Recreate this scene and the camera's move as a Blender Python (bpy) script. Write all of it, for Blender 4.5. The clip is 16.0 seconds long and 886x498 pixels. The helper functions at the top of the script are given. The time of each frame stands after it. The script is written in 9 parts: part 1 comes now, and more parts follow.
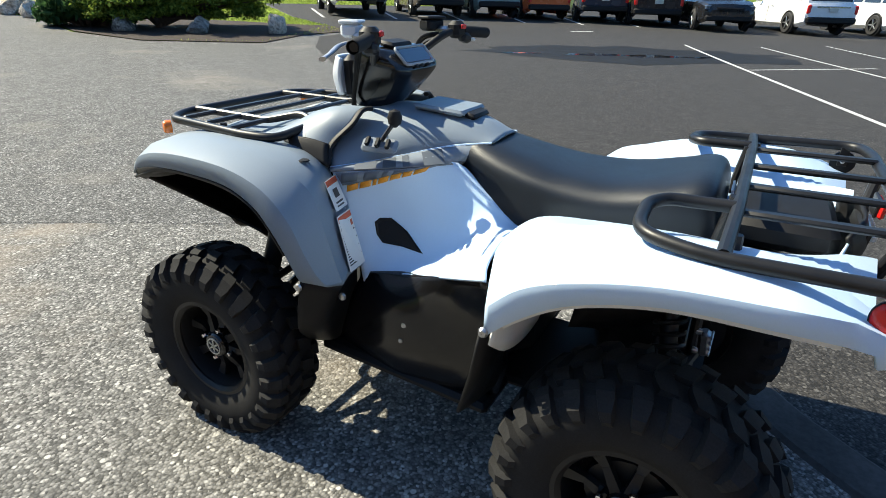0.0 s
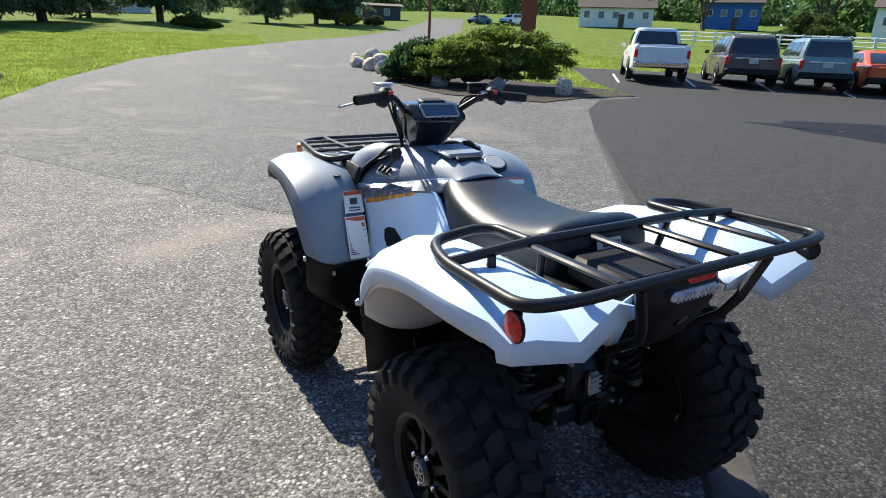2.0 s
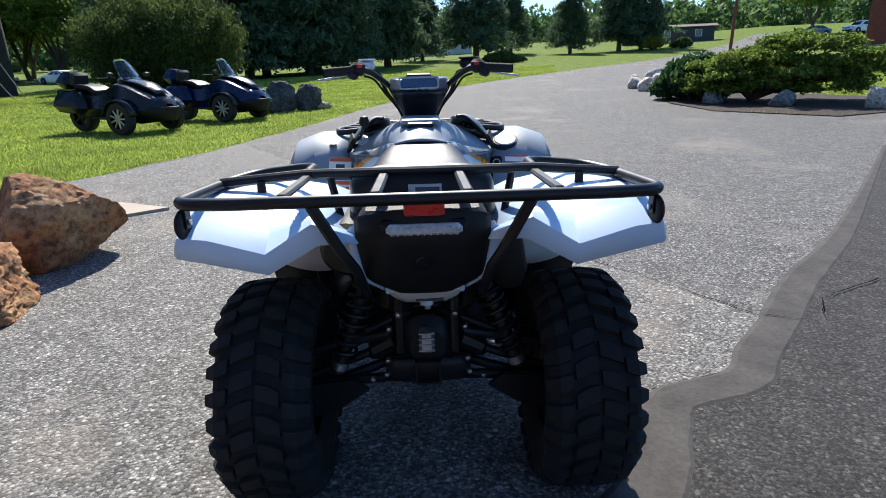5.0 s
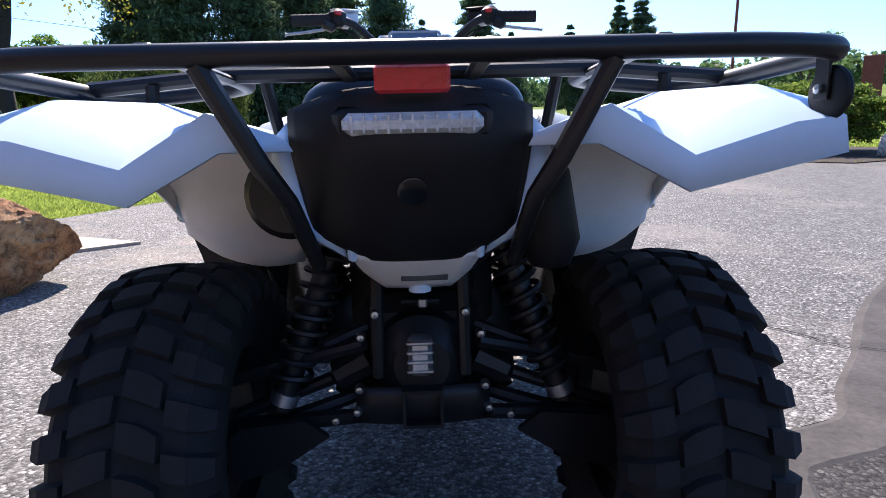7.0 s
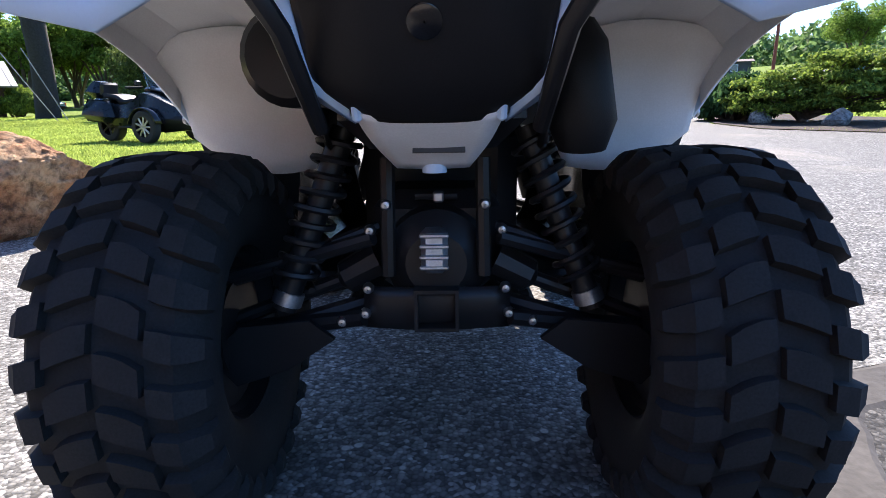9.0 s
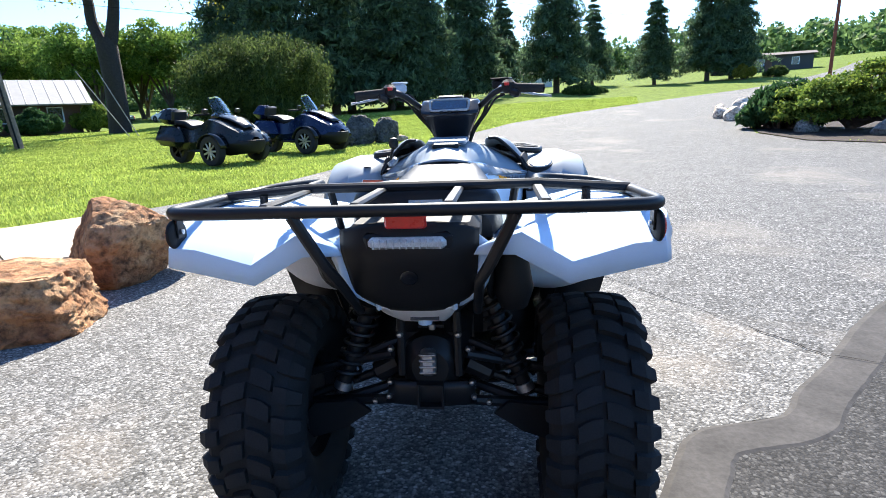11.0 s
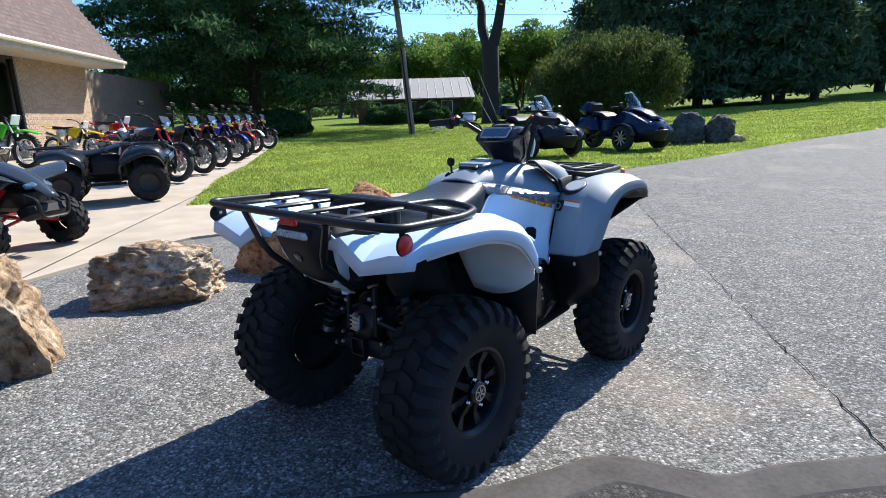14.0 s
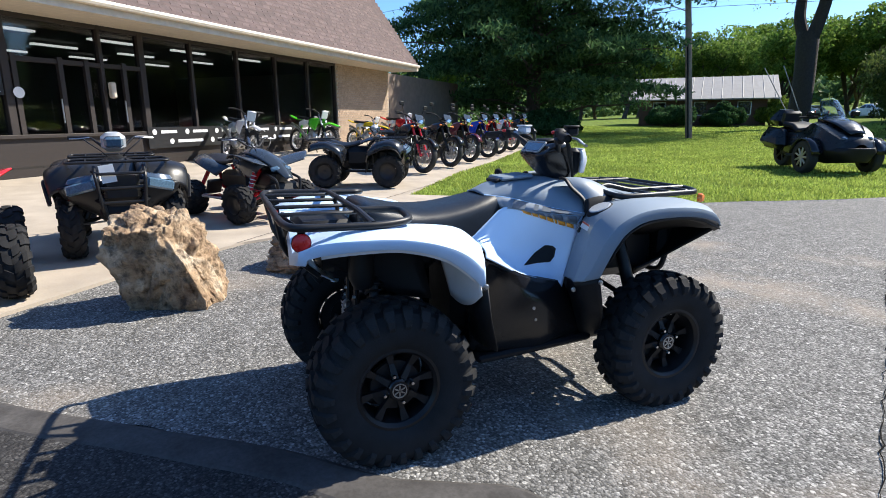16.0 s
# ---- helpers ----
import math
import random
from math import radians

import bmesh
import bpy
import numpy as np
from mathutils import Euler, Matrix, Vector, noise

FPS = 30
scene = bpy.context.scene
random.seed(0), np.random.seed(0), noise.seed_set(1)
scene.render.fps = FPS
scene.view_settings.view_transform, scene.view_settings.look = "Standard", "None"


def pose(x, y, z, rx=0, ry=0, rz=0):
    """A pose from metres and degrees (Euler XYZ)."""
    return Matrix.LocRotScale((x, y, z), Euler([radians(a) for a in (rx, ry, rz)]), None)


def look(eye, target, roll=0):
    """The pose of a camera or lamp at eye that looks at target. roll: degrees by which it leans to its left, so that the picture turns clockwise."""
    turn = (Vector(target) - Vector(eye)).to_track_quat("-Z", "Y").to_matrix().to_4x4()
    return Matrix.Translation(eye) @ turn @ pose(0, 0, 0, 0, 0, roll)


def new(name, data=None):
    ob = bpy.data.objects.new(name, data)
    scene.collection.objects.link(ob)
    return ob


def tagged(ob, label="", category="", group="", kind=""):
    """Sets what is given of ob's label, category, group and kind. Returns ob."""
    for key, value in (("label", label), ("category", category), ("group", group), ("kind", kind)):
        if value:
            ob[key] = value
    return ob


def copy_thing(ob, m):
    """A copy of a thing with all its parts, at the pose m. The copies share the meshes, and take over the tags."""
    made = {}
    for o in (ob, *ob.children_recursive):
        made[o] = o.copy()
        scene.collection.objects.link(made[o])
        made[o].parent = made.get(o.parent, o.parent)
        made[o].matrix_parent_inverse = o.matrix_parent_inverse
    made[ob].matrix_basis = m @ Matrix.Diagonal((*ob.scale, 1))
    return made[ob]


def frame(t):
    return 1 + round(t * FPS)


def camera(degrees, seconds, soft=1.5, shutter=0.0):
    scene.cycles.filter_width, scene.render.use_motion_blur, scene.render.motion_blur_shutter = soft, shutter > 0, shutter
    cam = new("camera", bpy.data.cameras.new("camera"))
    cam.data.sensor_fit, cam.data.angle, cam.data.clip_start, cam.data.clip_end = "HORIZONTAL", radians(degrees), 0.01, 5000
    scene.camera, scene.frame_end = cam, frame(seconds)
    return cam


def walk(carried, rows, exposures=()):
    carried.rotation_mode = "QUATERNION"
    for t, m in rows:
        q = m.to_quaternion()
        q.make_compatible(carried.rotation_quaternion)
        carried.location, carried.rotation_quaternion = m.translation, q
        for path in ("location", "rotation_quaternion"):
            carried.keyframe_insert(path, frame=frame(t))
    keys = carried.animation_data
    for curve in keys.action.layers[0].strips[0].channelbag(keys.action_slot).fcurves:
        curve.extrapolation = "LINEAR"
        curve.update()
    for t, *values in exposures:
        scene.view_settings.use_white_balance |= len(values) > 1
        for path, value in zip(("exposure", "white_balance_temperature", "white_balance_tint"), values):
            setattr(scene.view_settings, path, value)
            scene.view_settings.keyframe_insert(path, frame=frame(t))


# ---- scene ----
# Camera: seconds, eye, yaw to the left of +y, pitch up, roll.
cam = camera(75.7, 16.0, soft=0.9)
PATH = [
    (0, -1.471, -0.686, 1.308, -61.57, -24.43, 1.40),
    (0.5, -1.464, -0.934, 1.338, -56.30, -23.59, 1.11),
    (1, -1.387, -1.130, 1.330, -45.97, -21.96, 1.88),
    (1.5, -1.249, -1.382, 1.352, -35.62, -21.08, 2.16),
    (2, -1.130, -1.669, 1.367, -31.75, -19.63, 2.21),
    (2.5, -0.926, -1.878, 1.370, -22.49, -18.89, 0.97),
    (3, -0.665, -2.053, 1.386, -13.90, -19.91, 0.44),
    (3.5, -0.396, -2.232, 1.364, -5.12, -20.10, -1.24),
    (4, -0.136, -2.306, 1.349, -1.60, -19.57, -1.46),
    (4.2, -0.027, -2.300, 1.326, -1.46, -19.29, -1.51),
    (6.3, 0.015, -1.713, 0.926, -2.45, -13.25, -1.55),
    (6.5, 0.014, -1.681, 0.908, -2.21, -12.90, -1.45),
    (7, 0.013, -1.625, 0.836, -1.78, -11.08, -1.47),
    (7.5, 0.013, -1.587, 0.765, -1.21, -10.58, -1.67),
    (8, 0.015, -1.552, 0.697, -0.40, -11.10, -2.01),
    (8.2, 0.016, -1.548, 0.671, -0.28, -11.63, -1.96),
    (10.3, 0.085, -1.767, 0.891, 3.90, -15.63, 0.25),
    (10.5, 0.102, -1.843, 0.966, 4.21, -15.08, -0.09),
    (11, 0.200, -2.082, 1.117, 6.16, -13.66, -2.33),
    (11.5, 0.342, -2.271, 1.204, 9.17, -12.74, -3.44),
    (12, 0.563, -2.391, 1.207, 13.14, -14.20, -2.31),
    (12.5, 0.819, -2.359, 1.202, 19.51, -14.01, -2.15),
    (13, 1.094, -2.287, 1.214, 27.30, -13.49, -0.78),
    (13.5, 1.368, -2.209, 1.219, 35.41, -12.97, -1.41),
    (14, 1.599, -2.019, 1.226, 41.04, -13.25, -1.72),
    (14.5, 1.825, -1.816, 1.245, 47.56, -12.93, -1.38),
    (15, 2.061, -1.646, 1.254, 54.15, -13.07, -0.93),
    (15.5, 2.213, -1.409, 1.252, 61.42, -12.84, -0.32),
    (16, 2.349, -1.158, 1.265, 68.62, -12.86, -0.39),
]


def aim(x, y, z, yaw, pitch, roll):
    return pose(x, y, z, 90 + pitch, 0, yaw) @ pose(0, 0, 0, 0, 0, roll)


# brightness and white balance of the film camera: seconds, stops, kelvin, tint
EXPOSURES = [(0.0, 1.08, 6500, 2), (1.0, 1.02, 6350, 5), (2.0, 0.93, 6200, 8), (4.0, 0.85, 6000, 10), (6.3, 1.05, 5950, 14), (7.0, 1.35, 6050, 20), (8.2, 1.78, 6050, 20), (8.8, 1.85, 6050, 18), (10.3, 2.2, 5950, 10), (10.5, 2.0, 5950, 10), (11.0, 1.65, 5950, 10), (11.5, 1.4, 5950, 10), (12.0, 1.15, 5950, 10), (13.0, 1.0, 5900, 10), (14.0, 1.0, 5800, 10), (16.0, 0.95, 5950, 10)]
walk(cam, [(t, aim(*row)) for t, *row in PATH], EXPOSURES)
# Daylight: a clear late-summer morning, the sun low ahead of the quad bike.
SUN_AZ, SUN_EL = 3.0, 44.0  # degrees left of +y, and above the horizon
world = bpy.data.worlds.new("sky")
scene.world = world
world.use_nodes = True
wn = world.node_tree
wn.nodes.clear()
sky = wn.nodes.new("ShaderNodeTexSky")
sky.sky_type = "NISHITA"
sky.sun_disc = False
sky.sun_elevation, sky.sun_rotation = radians(SUN_EL), radians(-SUN_AZ)
sky.air_density, sky.dust_density, sky.ozone_density = 1.0, 0.7, 5.0
back = wn.nodes.new("ShaderNodeBackground")
back.inputs["Strength"].default_value = 0.1
deep = wn.nodes.new("ShaderNodeMix")
deep.data_type, deep.blend_type = "RGBA", "MULTIPLY"
deep.inputs[0].default_value, deep.inputs[7].default_value = 1.0, (0.78, 0.95, 1.08, 1)
wout = wn.nodes.new("ShaderNodeOutputWorld")
wn.links.new(sky.outputs[0], deep.inputs[6])
wn.links.new(deep.outputs[2], back.inputs[0])
wn.links.new(back.outputs[0], wout.inputs[0])

sun_data = bpy.data.lights.new("sun", "SUN")
sun_data.energy, sun_data.angle, sun_data.color = 5.0, radians(0.55), (1.0, 0.885, 0.71)
sun = new("sun", sun_data)
to_sun = Vector((-math.sin(radians(SUN_AZ)) * math.cos(radians(SUN_EL)), math.cos(radians(SUN_AZ)) * math.cos(radians(SUN_EL)), math.sin(radians(SUN_EL))))
sun.matrix_world = look(to_sun * 60, (0, 0, 0))


# ---- materials ----
def nodes_of(name):
    m = bpy.data.materials.new(name)
    m.use_nodes = True
    nt = m.node_tree
    return m, nt, nt.nodes["Principled BSDF"]


def tex(nt, kind, coords, scale, **props):
    n = nt.nodes.new(kind)
    for key, value in props.items():
        n.inputs[key].default_value = value
    n.inputs["Scale"].default_value = scale
    nt.links.new(coords, n.inputs["Vector"])
    return n


def ramp(nt, source, stops):
    n = nt.nodes.new("ShaderNodeValToRGB")
    e = n.color_ramp.elements
    while len(e) < len(stops):
        e.new(0.5)
    for el, (pos, col) in zip(e, stops):
        el.position = pos
        el.color = (*col, 1) if len(col) == 3 else col
    nt.links.new(source, n.inputs[0])
    return n


def blend(nt, kind, fac, a, b):
    n = nt.nodes.new("ShaderNodeMix")
    n.data_type, n.blend_type = "RGBA", kind
    for sock, v in ((n.inputs[0], fac), (n.inputs[6], a), (n.inputs[7], b)):
        if isinstance(v, (int, float)):
            sock.default_value = v
        elif isinstance(v, tuple):
            sock.default_value = (*v, 1)
        else:
            nt.links.new(v, sock)
    return n.outputs[2]


def relief(nt, bsdf, height, strength, distance):
    b = nt.nodes.new("ShaderNodeBump")
    b.inputs["Strength"].default_value, b.inputs["Distance"].default_value = strength, distance
    nt.links.new(height, b.inputs["Height"])
    nt.links.new(b.outputs[0], bsdf.inputs["Normal"])


def grey(v):
    return (v, v, v)


def surface(name, color, rough=0.5, metal=0.0, vary=0.12, scale=9.0, fine=180.0, bump=0.08, depth=0.002, coat=0.0, spec=0.5, per_object=0.0, per_piece=0.0):
    """A plain painted, plastic or metal surface with uneven tone, fine grain and uneven gloss."""
    m, nt, p = nodes_of(name)
    co = nt.nodes.new("ShaderNodeTexCoord").outputs["Object"]
    big = tex(nt, "ShaderNodeTexNoise", co, scale, Detail=5.0)
    small = tex(nt, "ShaderNodeTexNoise", co, fine, Detail=3.0)
    lo, hi = tuple(c * (1 - vary) for c in color), tuple(min(1.0, c * (1 + vary)) for c in color)
    base = ramp(nt, big.outputs[0], [(0.3, lo), (0.7, hi)]).outputs[0]
    base = blend(nt, "MULTIPLY", 1.0, base, ramp(nt, small.outputs[0], [(0.3, grey(1 - vary)), (0.7, grey(1.0))]).outputs[0])
    if per_object:
        info = nt.nodes.new("ShaderNodeObjectInfo").outputs["Random"]
        base = blend(nt, "MULTIPLY", 1.0, base, ramp(nt, info, [(0.0, grey(1 - per_object)), (1.0, grey(1.0))]).outputs[0])
    if per_piece:
        info = nt.nodes.new("ShaderNodeNewGeometry").outputs["Random Per Island"]
        base = blend(nt, "MULTIPLY", 1.0, base, ramp(nt, info, [(0.0, grey(1 - per_piece)), (1.0, grey(1.0))]).outputs[0])
    nt.links.new(base, p.inputs["Base Color"])
    r = ramp(nt, big.outputs[0], [(0.25, grey(max(0.02, rough - 0.08))), (0.75, grey(min(1.0, rough + 0.08)))])
    nt.links.new(r.outputs[0], p.inputs["Roughness"])
    p.inputs["Metallic"].default_value = metal
    p.inputs["Coat Weight"].default_value = coat
    p.inputs["Coat Roughness"].default_value = 0.05
    p.inputs["Specular IOR Level"].default_value = spec
    if bump:
        relief(nt, p, small.outputs[0], bump, depth)
    return m


def asphalt(name, dark, light, cell, stones, stain, bump, spills=()):
    """Rolled asphalt: binder, aggregate cells of many greys, pale stones, broad stains."""
    m, nt, p = nodes_of(name)
    co = nt.nodes.new("ShaderNodeTexCoord").outputs["Object"]
    vor = tex(nt, "ShaderNodeTexVoronoi", co, cell)
    sep = nt.nodes.new("ShaderNodeSeparateColor")
    nt.links.new(vor.outputs["Color"], sep.inputs[0])
    broad = tex(nt, "ShaderNodeTexNoise", co, 0.55, Detail=6.0, Roughness=0.6)
    mid = tex(nt, "ShaderNodeTexNoise", co, 6.0, Detail=5.0)
    tone = ramp(nt, sep.outputs[0], [(0.0, tuple(0.6 * a for a in dark)), (0.3, dark), (0.62, tuple(0.5 * (a + b) for a, b in zip(dark, light))), (0.88, light), (1.0, stones)]).outputs[0]
    gap = ramp(nt, vor.outputs["Distance"], [(0.3, grey(1.0)), (0.75, grey(0.6))]).outputs[0]
    tone = blend(nt, "MULTIPLY", 1.0, tone, gap)
    # larger stones scattered through the mix
    chips = tex(nt, "ShaderNodeTexVoronoi", co, cell * 0.42)
    chip = nt.nodes.new("ShaderNodeSeparateColor")
    nt.links.new(chips.outputs["Color"], chip.inputs[0])
    core = ramp(nt, chips.outputs["Distance"], [(0.30, grey(1.0)), (0.42, grey(0.0))]).outputs[0]
    picked = ramp(nt, chip.outputs[0], [(0.92, grey(0.0)), (0.95, grey(1.0))]).outputs[0]
    tone = blend(nt, "MIX", blend(nt, "MULTIPLY", 1.0, core, picked), tone, stones)
    tone = blend(nt, "MULTIPLY", 1.0, tone, ramp(nt, mid.outputs[0], [(0.3, grey(0.78)), (0.7, grey(1.1))]).outputs[0])
    tone = blend(nt, "MIX", ramp(nt, broad.outputs[0], [(0.30, grey(0.5)), (0.45, grey(0.0))]).outputs[0], tone, stain)
    # sandy spills, ragged round the edge: (x, y, reach)
    for x, y, reach in spills:
        far = nt.nodes.new("ShaderNodeVectorMath")
        far.operation = "DISTANCE"
        nt.links.new(co, far.inputs[0])
        far.inputs[1].default_value = (x, y, 0)
        ragged = nt.nodes.new("ShaderNodeMath")
        ragged.operation = "MULTIPLY_ADD"
        nt.links.new(mid.outputs[0], ragged.inputs[0])
        ragged.inputs[1].default_value = 1.3 * reach
        nt.links.new(far.outputs["Value"], ragged.inputs[2])
        tone = blend(nt, "MIX", ramp(nt, ragged.outputs[0], [(0.55 * reach, grey(0.55)), (1.5 * reach, grey(0.0))]).outputs[0], tone, stain)
    nt.links.new(tone, p.inputs["Base Color"])
    p.inputs["Roughness"].default_value = 0.85
    p.inputs["Specular IOR Level"].default_value = 0.25
    inv = ramp(nt, vor.outputs["Distance"], [(0.0, grey(1.0)), (0.8, grey(0.0))]).outputs[0]
    inv = blend(nt, "MULTIPLY", 1.0, inv, ramp(nt, sep.outputs[1], [(0.0, grey(0.3)), (1.0, grey(1.0))]).outputs[0])
    relief(nt, p, inv, bump, 0.008)
    return m


def foliage(name, dark, light, rough=0.6, tint=(1, 1, 1)):
    """Leaves and grass: each island of the mesh takes its own green."""
    m, nt, p = nodes_of(name)
    rnd = nt.nodes.new("ShaderNodeNewGeometry").outputs["Random Per Island"]
    co = nt.nodes.new("ShaderNodeTexCoord").outputs["Object"]
    broad = tex(nt, "ShaderNodeTexNoise", co, 0.7, Detail=4.0)
    base = ramp(nt, rnd, [(0.0, dark), (0.8, light), (1.0, tuple(min(1, c * 1.3) for c in light))]).outputs[0]
    base = blend(nt, "MULTIPLY", 1.0, base, ramp(nt, broad.outputs[0], [(0.3, grey(0.7)), (0.7, grey(1.15))]).outputs[0])
    nt.links.new(base, p.inputs["Base Color"])
    p.inputs["Roughness"].default_value = rough
    p.inputs["Specular IOR Level"].default_value = 0.08
    trans = nt.nodes.new("ShaderNodeBsdfTranslucent")
    nt.links.new(base, trans.inputs[0])
    mixer = nt.nodes.new("ShaderNodeMixShader")
    mixer.inputs[0].default_value = 0.42
    out = nt.nodes["Material Output"]
    nt.links.new(p.outputs[0], mixer.inputs[1])
    nt.links.new(trans.outputs[0], mixer.inputs[2])
    nt.links.new(mixer.outputs[0], out.inputs[0])
    return m


def rocky(name, a, b, c):
    m, nt, p = nodes_of(name)
    co = nt.nodes.new("ShaderNodeTexCoord").outputs["Object"]
    n1 = tex(nt, "ShaderNodeTexNoise", co, 3.2, Detail=9.0, Roughness=0.65)
    n2 = tex(nt, "ShaderNodeTexNoise", co, 16.0, Detail=8.0, Roughness=0.7)
    v = tex(nt, "ShaderNodeTexVoronoi", co, 9.0)
    base = ramp(nt, n1.outputs[0], [(0.3, a), (0.5, b), (0.68, c)]).outputs[0]
    base = blend(nt, "MULTIPLY", 1.0, base, ramp(nt, n2.outputs[0], [(0.36, grey(0.3)), (0.56, grey(1.1))]).outputs[0])
    nt.links.new(base, p.inputs["Base Color"])
    p.inputs["Roughness"].default_value = 0.9
    h = blend(nt, "ADD", 0.5, n2.outputs[0], v.outputs["Distance"])
    relief(nt, p, h, 1.0, 0.05)
    return m


def clear_glass(name, color=(0.9, 0.95, 0.95), rough=0.02):
    m, nt, p = nodes_of(name)
    p.inputs["Base Color"].default_value = (*color, 1)
    p.inputs["Transmission Weight"].default_value = 1.0
    p.inputs["Roughness"].default_value = rough
    p.inputs["IOR"].default_value = 1.45
    return m


def glowing(name, color, strength):
    m, nt, p = nodes_of(name)
    p.inputs["Base Color"].default_value = (*color, 1)
    p.inputs["Emission Color"].default_value = (*color, 1)
    p.inputs["Emission Strength"].default_value = strength
    return m


COARSE = asphalt("coarse_old_asphalt", (0.128, 0.125, 0.118), (0.292, 0.283, 0.268), 98, (0.47, 0.457, 0.43), (0.33, 0.275, 0.215), 0.55, ((-0.47, 2.6, 0.55), (-0.9, 2.35, 0.45), (0.08, 2.7, 0.35), (-1.9, 3.3, 0.4)))
FINE = asphalt("fine_old_asphalt", (0.08, 0.08, 0.078), (0.228, 0.223, 0.216), 100, (0.38, 0.37, 0.357), (0.24, 0.215, 0.185), 0.35)
FRESH = asphalt("newer_dark_asphalt", (0.034, 0.033, 0.0325), (0.072, 0.068, 0.0655), 105, (0.115, 0.111, 0.105), (0.045, 0.042, 0.04), 0.3)
SEALER = surface("tar_sealer", (0.082, 0.077, 0.073), 0.85, spec=0.12, vary=0.25, scale=7, fine=60, bump=0.3, depth=0.004)
CONCRETE = surface("walk_concrete", (0.405, 0.345, 0.272), 0.88, vary=0.14, scale=2.5, fine=90, bump=0.25, depth=0.003)
LAWN = surface("lawn_soil", (0.155, 0.21, 0.042), 0.95, vary=0.35, scale=1.6, fine=45, bump=0.8, depth=0.03, spec=0.05)
GRASS = foliage("grass", (0.20, 0.285, 0.045), (0.46, 0.54, 0.12))
MULCH = surface("dark_mulch", (0.035, 0.022, 0.016), 0.95, vary=0.4, scale=9, fine=55, bump=0.9, depth=0.02)
CRACK = surface("crack_shadow", (0.02, 0.019, 0.018), 0.98, vary=0.3, spec=0.0)
LINE = surface("worn_white_line", (0.58, 0.58, 0.56), 0.7, vary=0.2, scale=14, fine=120)

# white plastic; the blue of skylit shade is put into its colour
WHITE = surface("white_plastic_shade_blue", (0.53, 0.68, 0.87), 0.38, vary=0.03, scale=5, fine=320, bump=0.03, depth=0.0006, coat=0.1)
# the white plastic again, recoloured for light bounced off the ground
LINER = surface("white_plastic_bounce_lit", (0.74, 0.755, 0.77), 0.5, vary=0.08, scale=6, fine=300, bump=0.05, depth=0.0008)
ARMOUR = surface("grey_moulded_plastic", (0.205, 0.25, 0.30), 0.5, vary=0.05, scale=5, fine=320, bump=0.06, depth=0.0006, spec=0.4)
DECALGREY = surface("dark_grey_decal", (0.10, 0.118, 0.142), 0.4, vary=0.05)
FIELDGREY = surface("mid_grey_decal", (0.20, 0.232, 0.275), 0.4, vary=0.05)
LIGHTGREY = surface("silver_grey_decal", (0.36, 0.38, 0.4), 0.4, vary=0.05)
ORANGE = surface("orange_decal", (0.74, 0.29, 0.015), 0.4, vary=0.12, scale=60)
BLACKP = surface("black_textured_plastic", (0.010, 0.010, 0.011), 0.55, spec=0.28, vary=0.25, scale=8, fine=420, bump=0.25, depth=0.001)
BLACKM = surface("black_powder_coated_steel", (0.012, 0.012, 0.013), 0.42, spec=0.35, vary=0.2, scale=14, fine=500, bump=0.15, depth=0.0006)
GLOSSB = surface("gloss_black_plastic", (0.009, 0.009, 0.010), 0.2, vary=0.2, coat=0.15, spec=0.4)
VINYL = surface("black_seat_vinyl", (0.009, 0.012, 0.017), 0.40, vary=0.15, scale=6, fine=520, bump=0.35, depth=0.0014, spec=0.45)
RUBBER = surface("tyre_rubber", (0.023, 0.023, 0.0235), 0.82, spec=0.2, vary=0.3, scale=11, fine=260, bump=0.2, depth=0.001)
STEEL = surface("bare_steel", (0.55, 0.56, 0.58), 0.35, metal=1.0, vary=0.2, scale=30, fine=400)
ALLOY = surface("cast_aluminium", (0.5, 0.51, 0.53), 0.45, metal=1.0, vary=0.2, scale=25, fine=300, bump=0.2, depth=0.001)
CHROME = surface("chrome", (0.75, 0.76, 0.78), 0.12, metal=1.0, vary=0.08)
REDLENS = surface("red_lens", (0.62, 0.012, 0.01), 0.3, vary=0.12, scale=60, fine=700, bump=0.3, depth=0.001, coat=0.15)
AMBER = surface("amber_lens", (0.8, 0.2, 0.02), 0.18, vary=0.1, scale=60, coat=0.6)
CLEARLENS = surface("clear_lens", (0.62, 0.64, 0.65), 0.15, vary=0.25, scale=90, fine=600, bump=0.4, depth=0.001, coat=0.6)
# blue base colour stands in for sky mirrored in the display
SCREEN = surface("display_sky_blue", (0.02, 0.045, 0.085), 0.08, vary=0.2, spec=0.8, coat=1.0)
PALEPLASTIC = surface("pale_lens_plastic", (0.66, 0.70, 0.76), 0.25, vary=0.06, coat=0.4)
LABEL = surface("white_label", (0.78, 0.78, 0.76), 0.45, vary=0.04)
LABELINK = surface("label_ink", (0.06, 0.06, 0.06), 0.5)
LABELRED = surface("label_red", (0.62, 0.12, 0.05), 0.5)
REDPLASTIC = surface("red_plastic", (0.5, 0.02, 0.02), 0.35, coat=0.3)

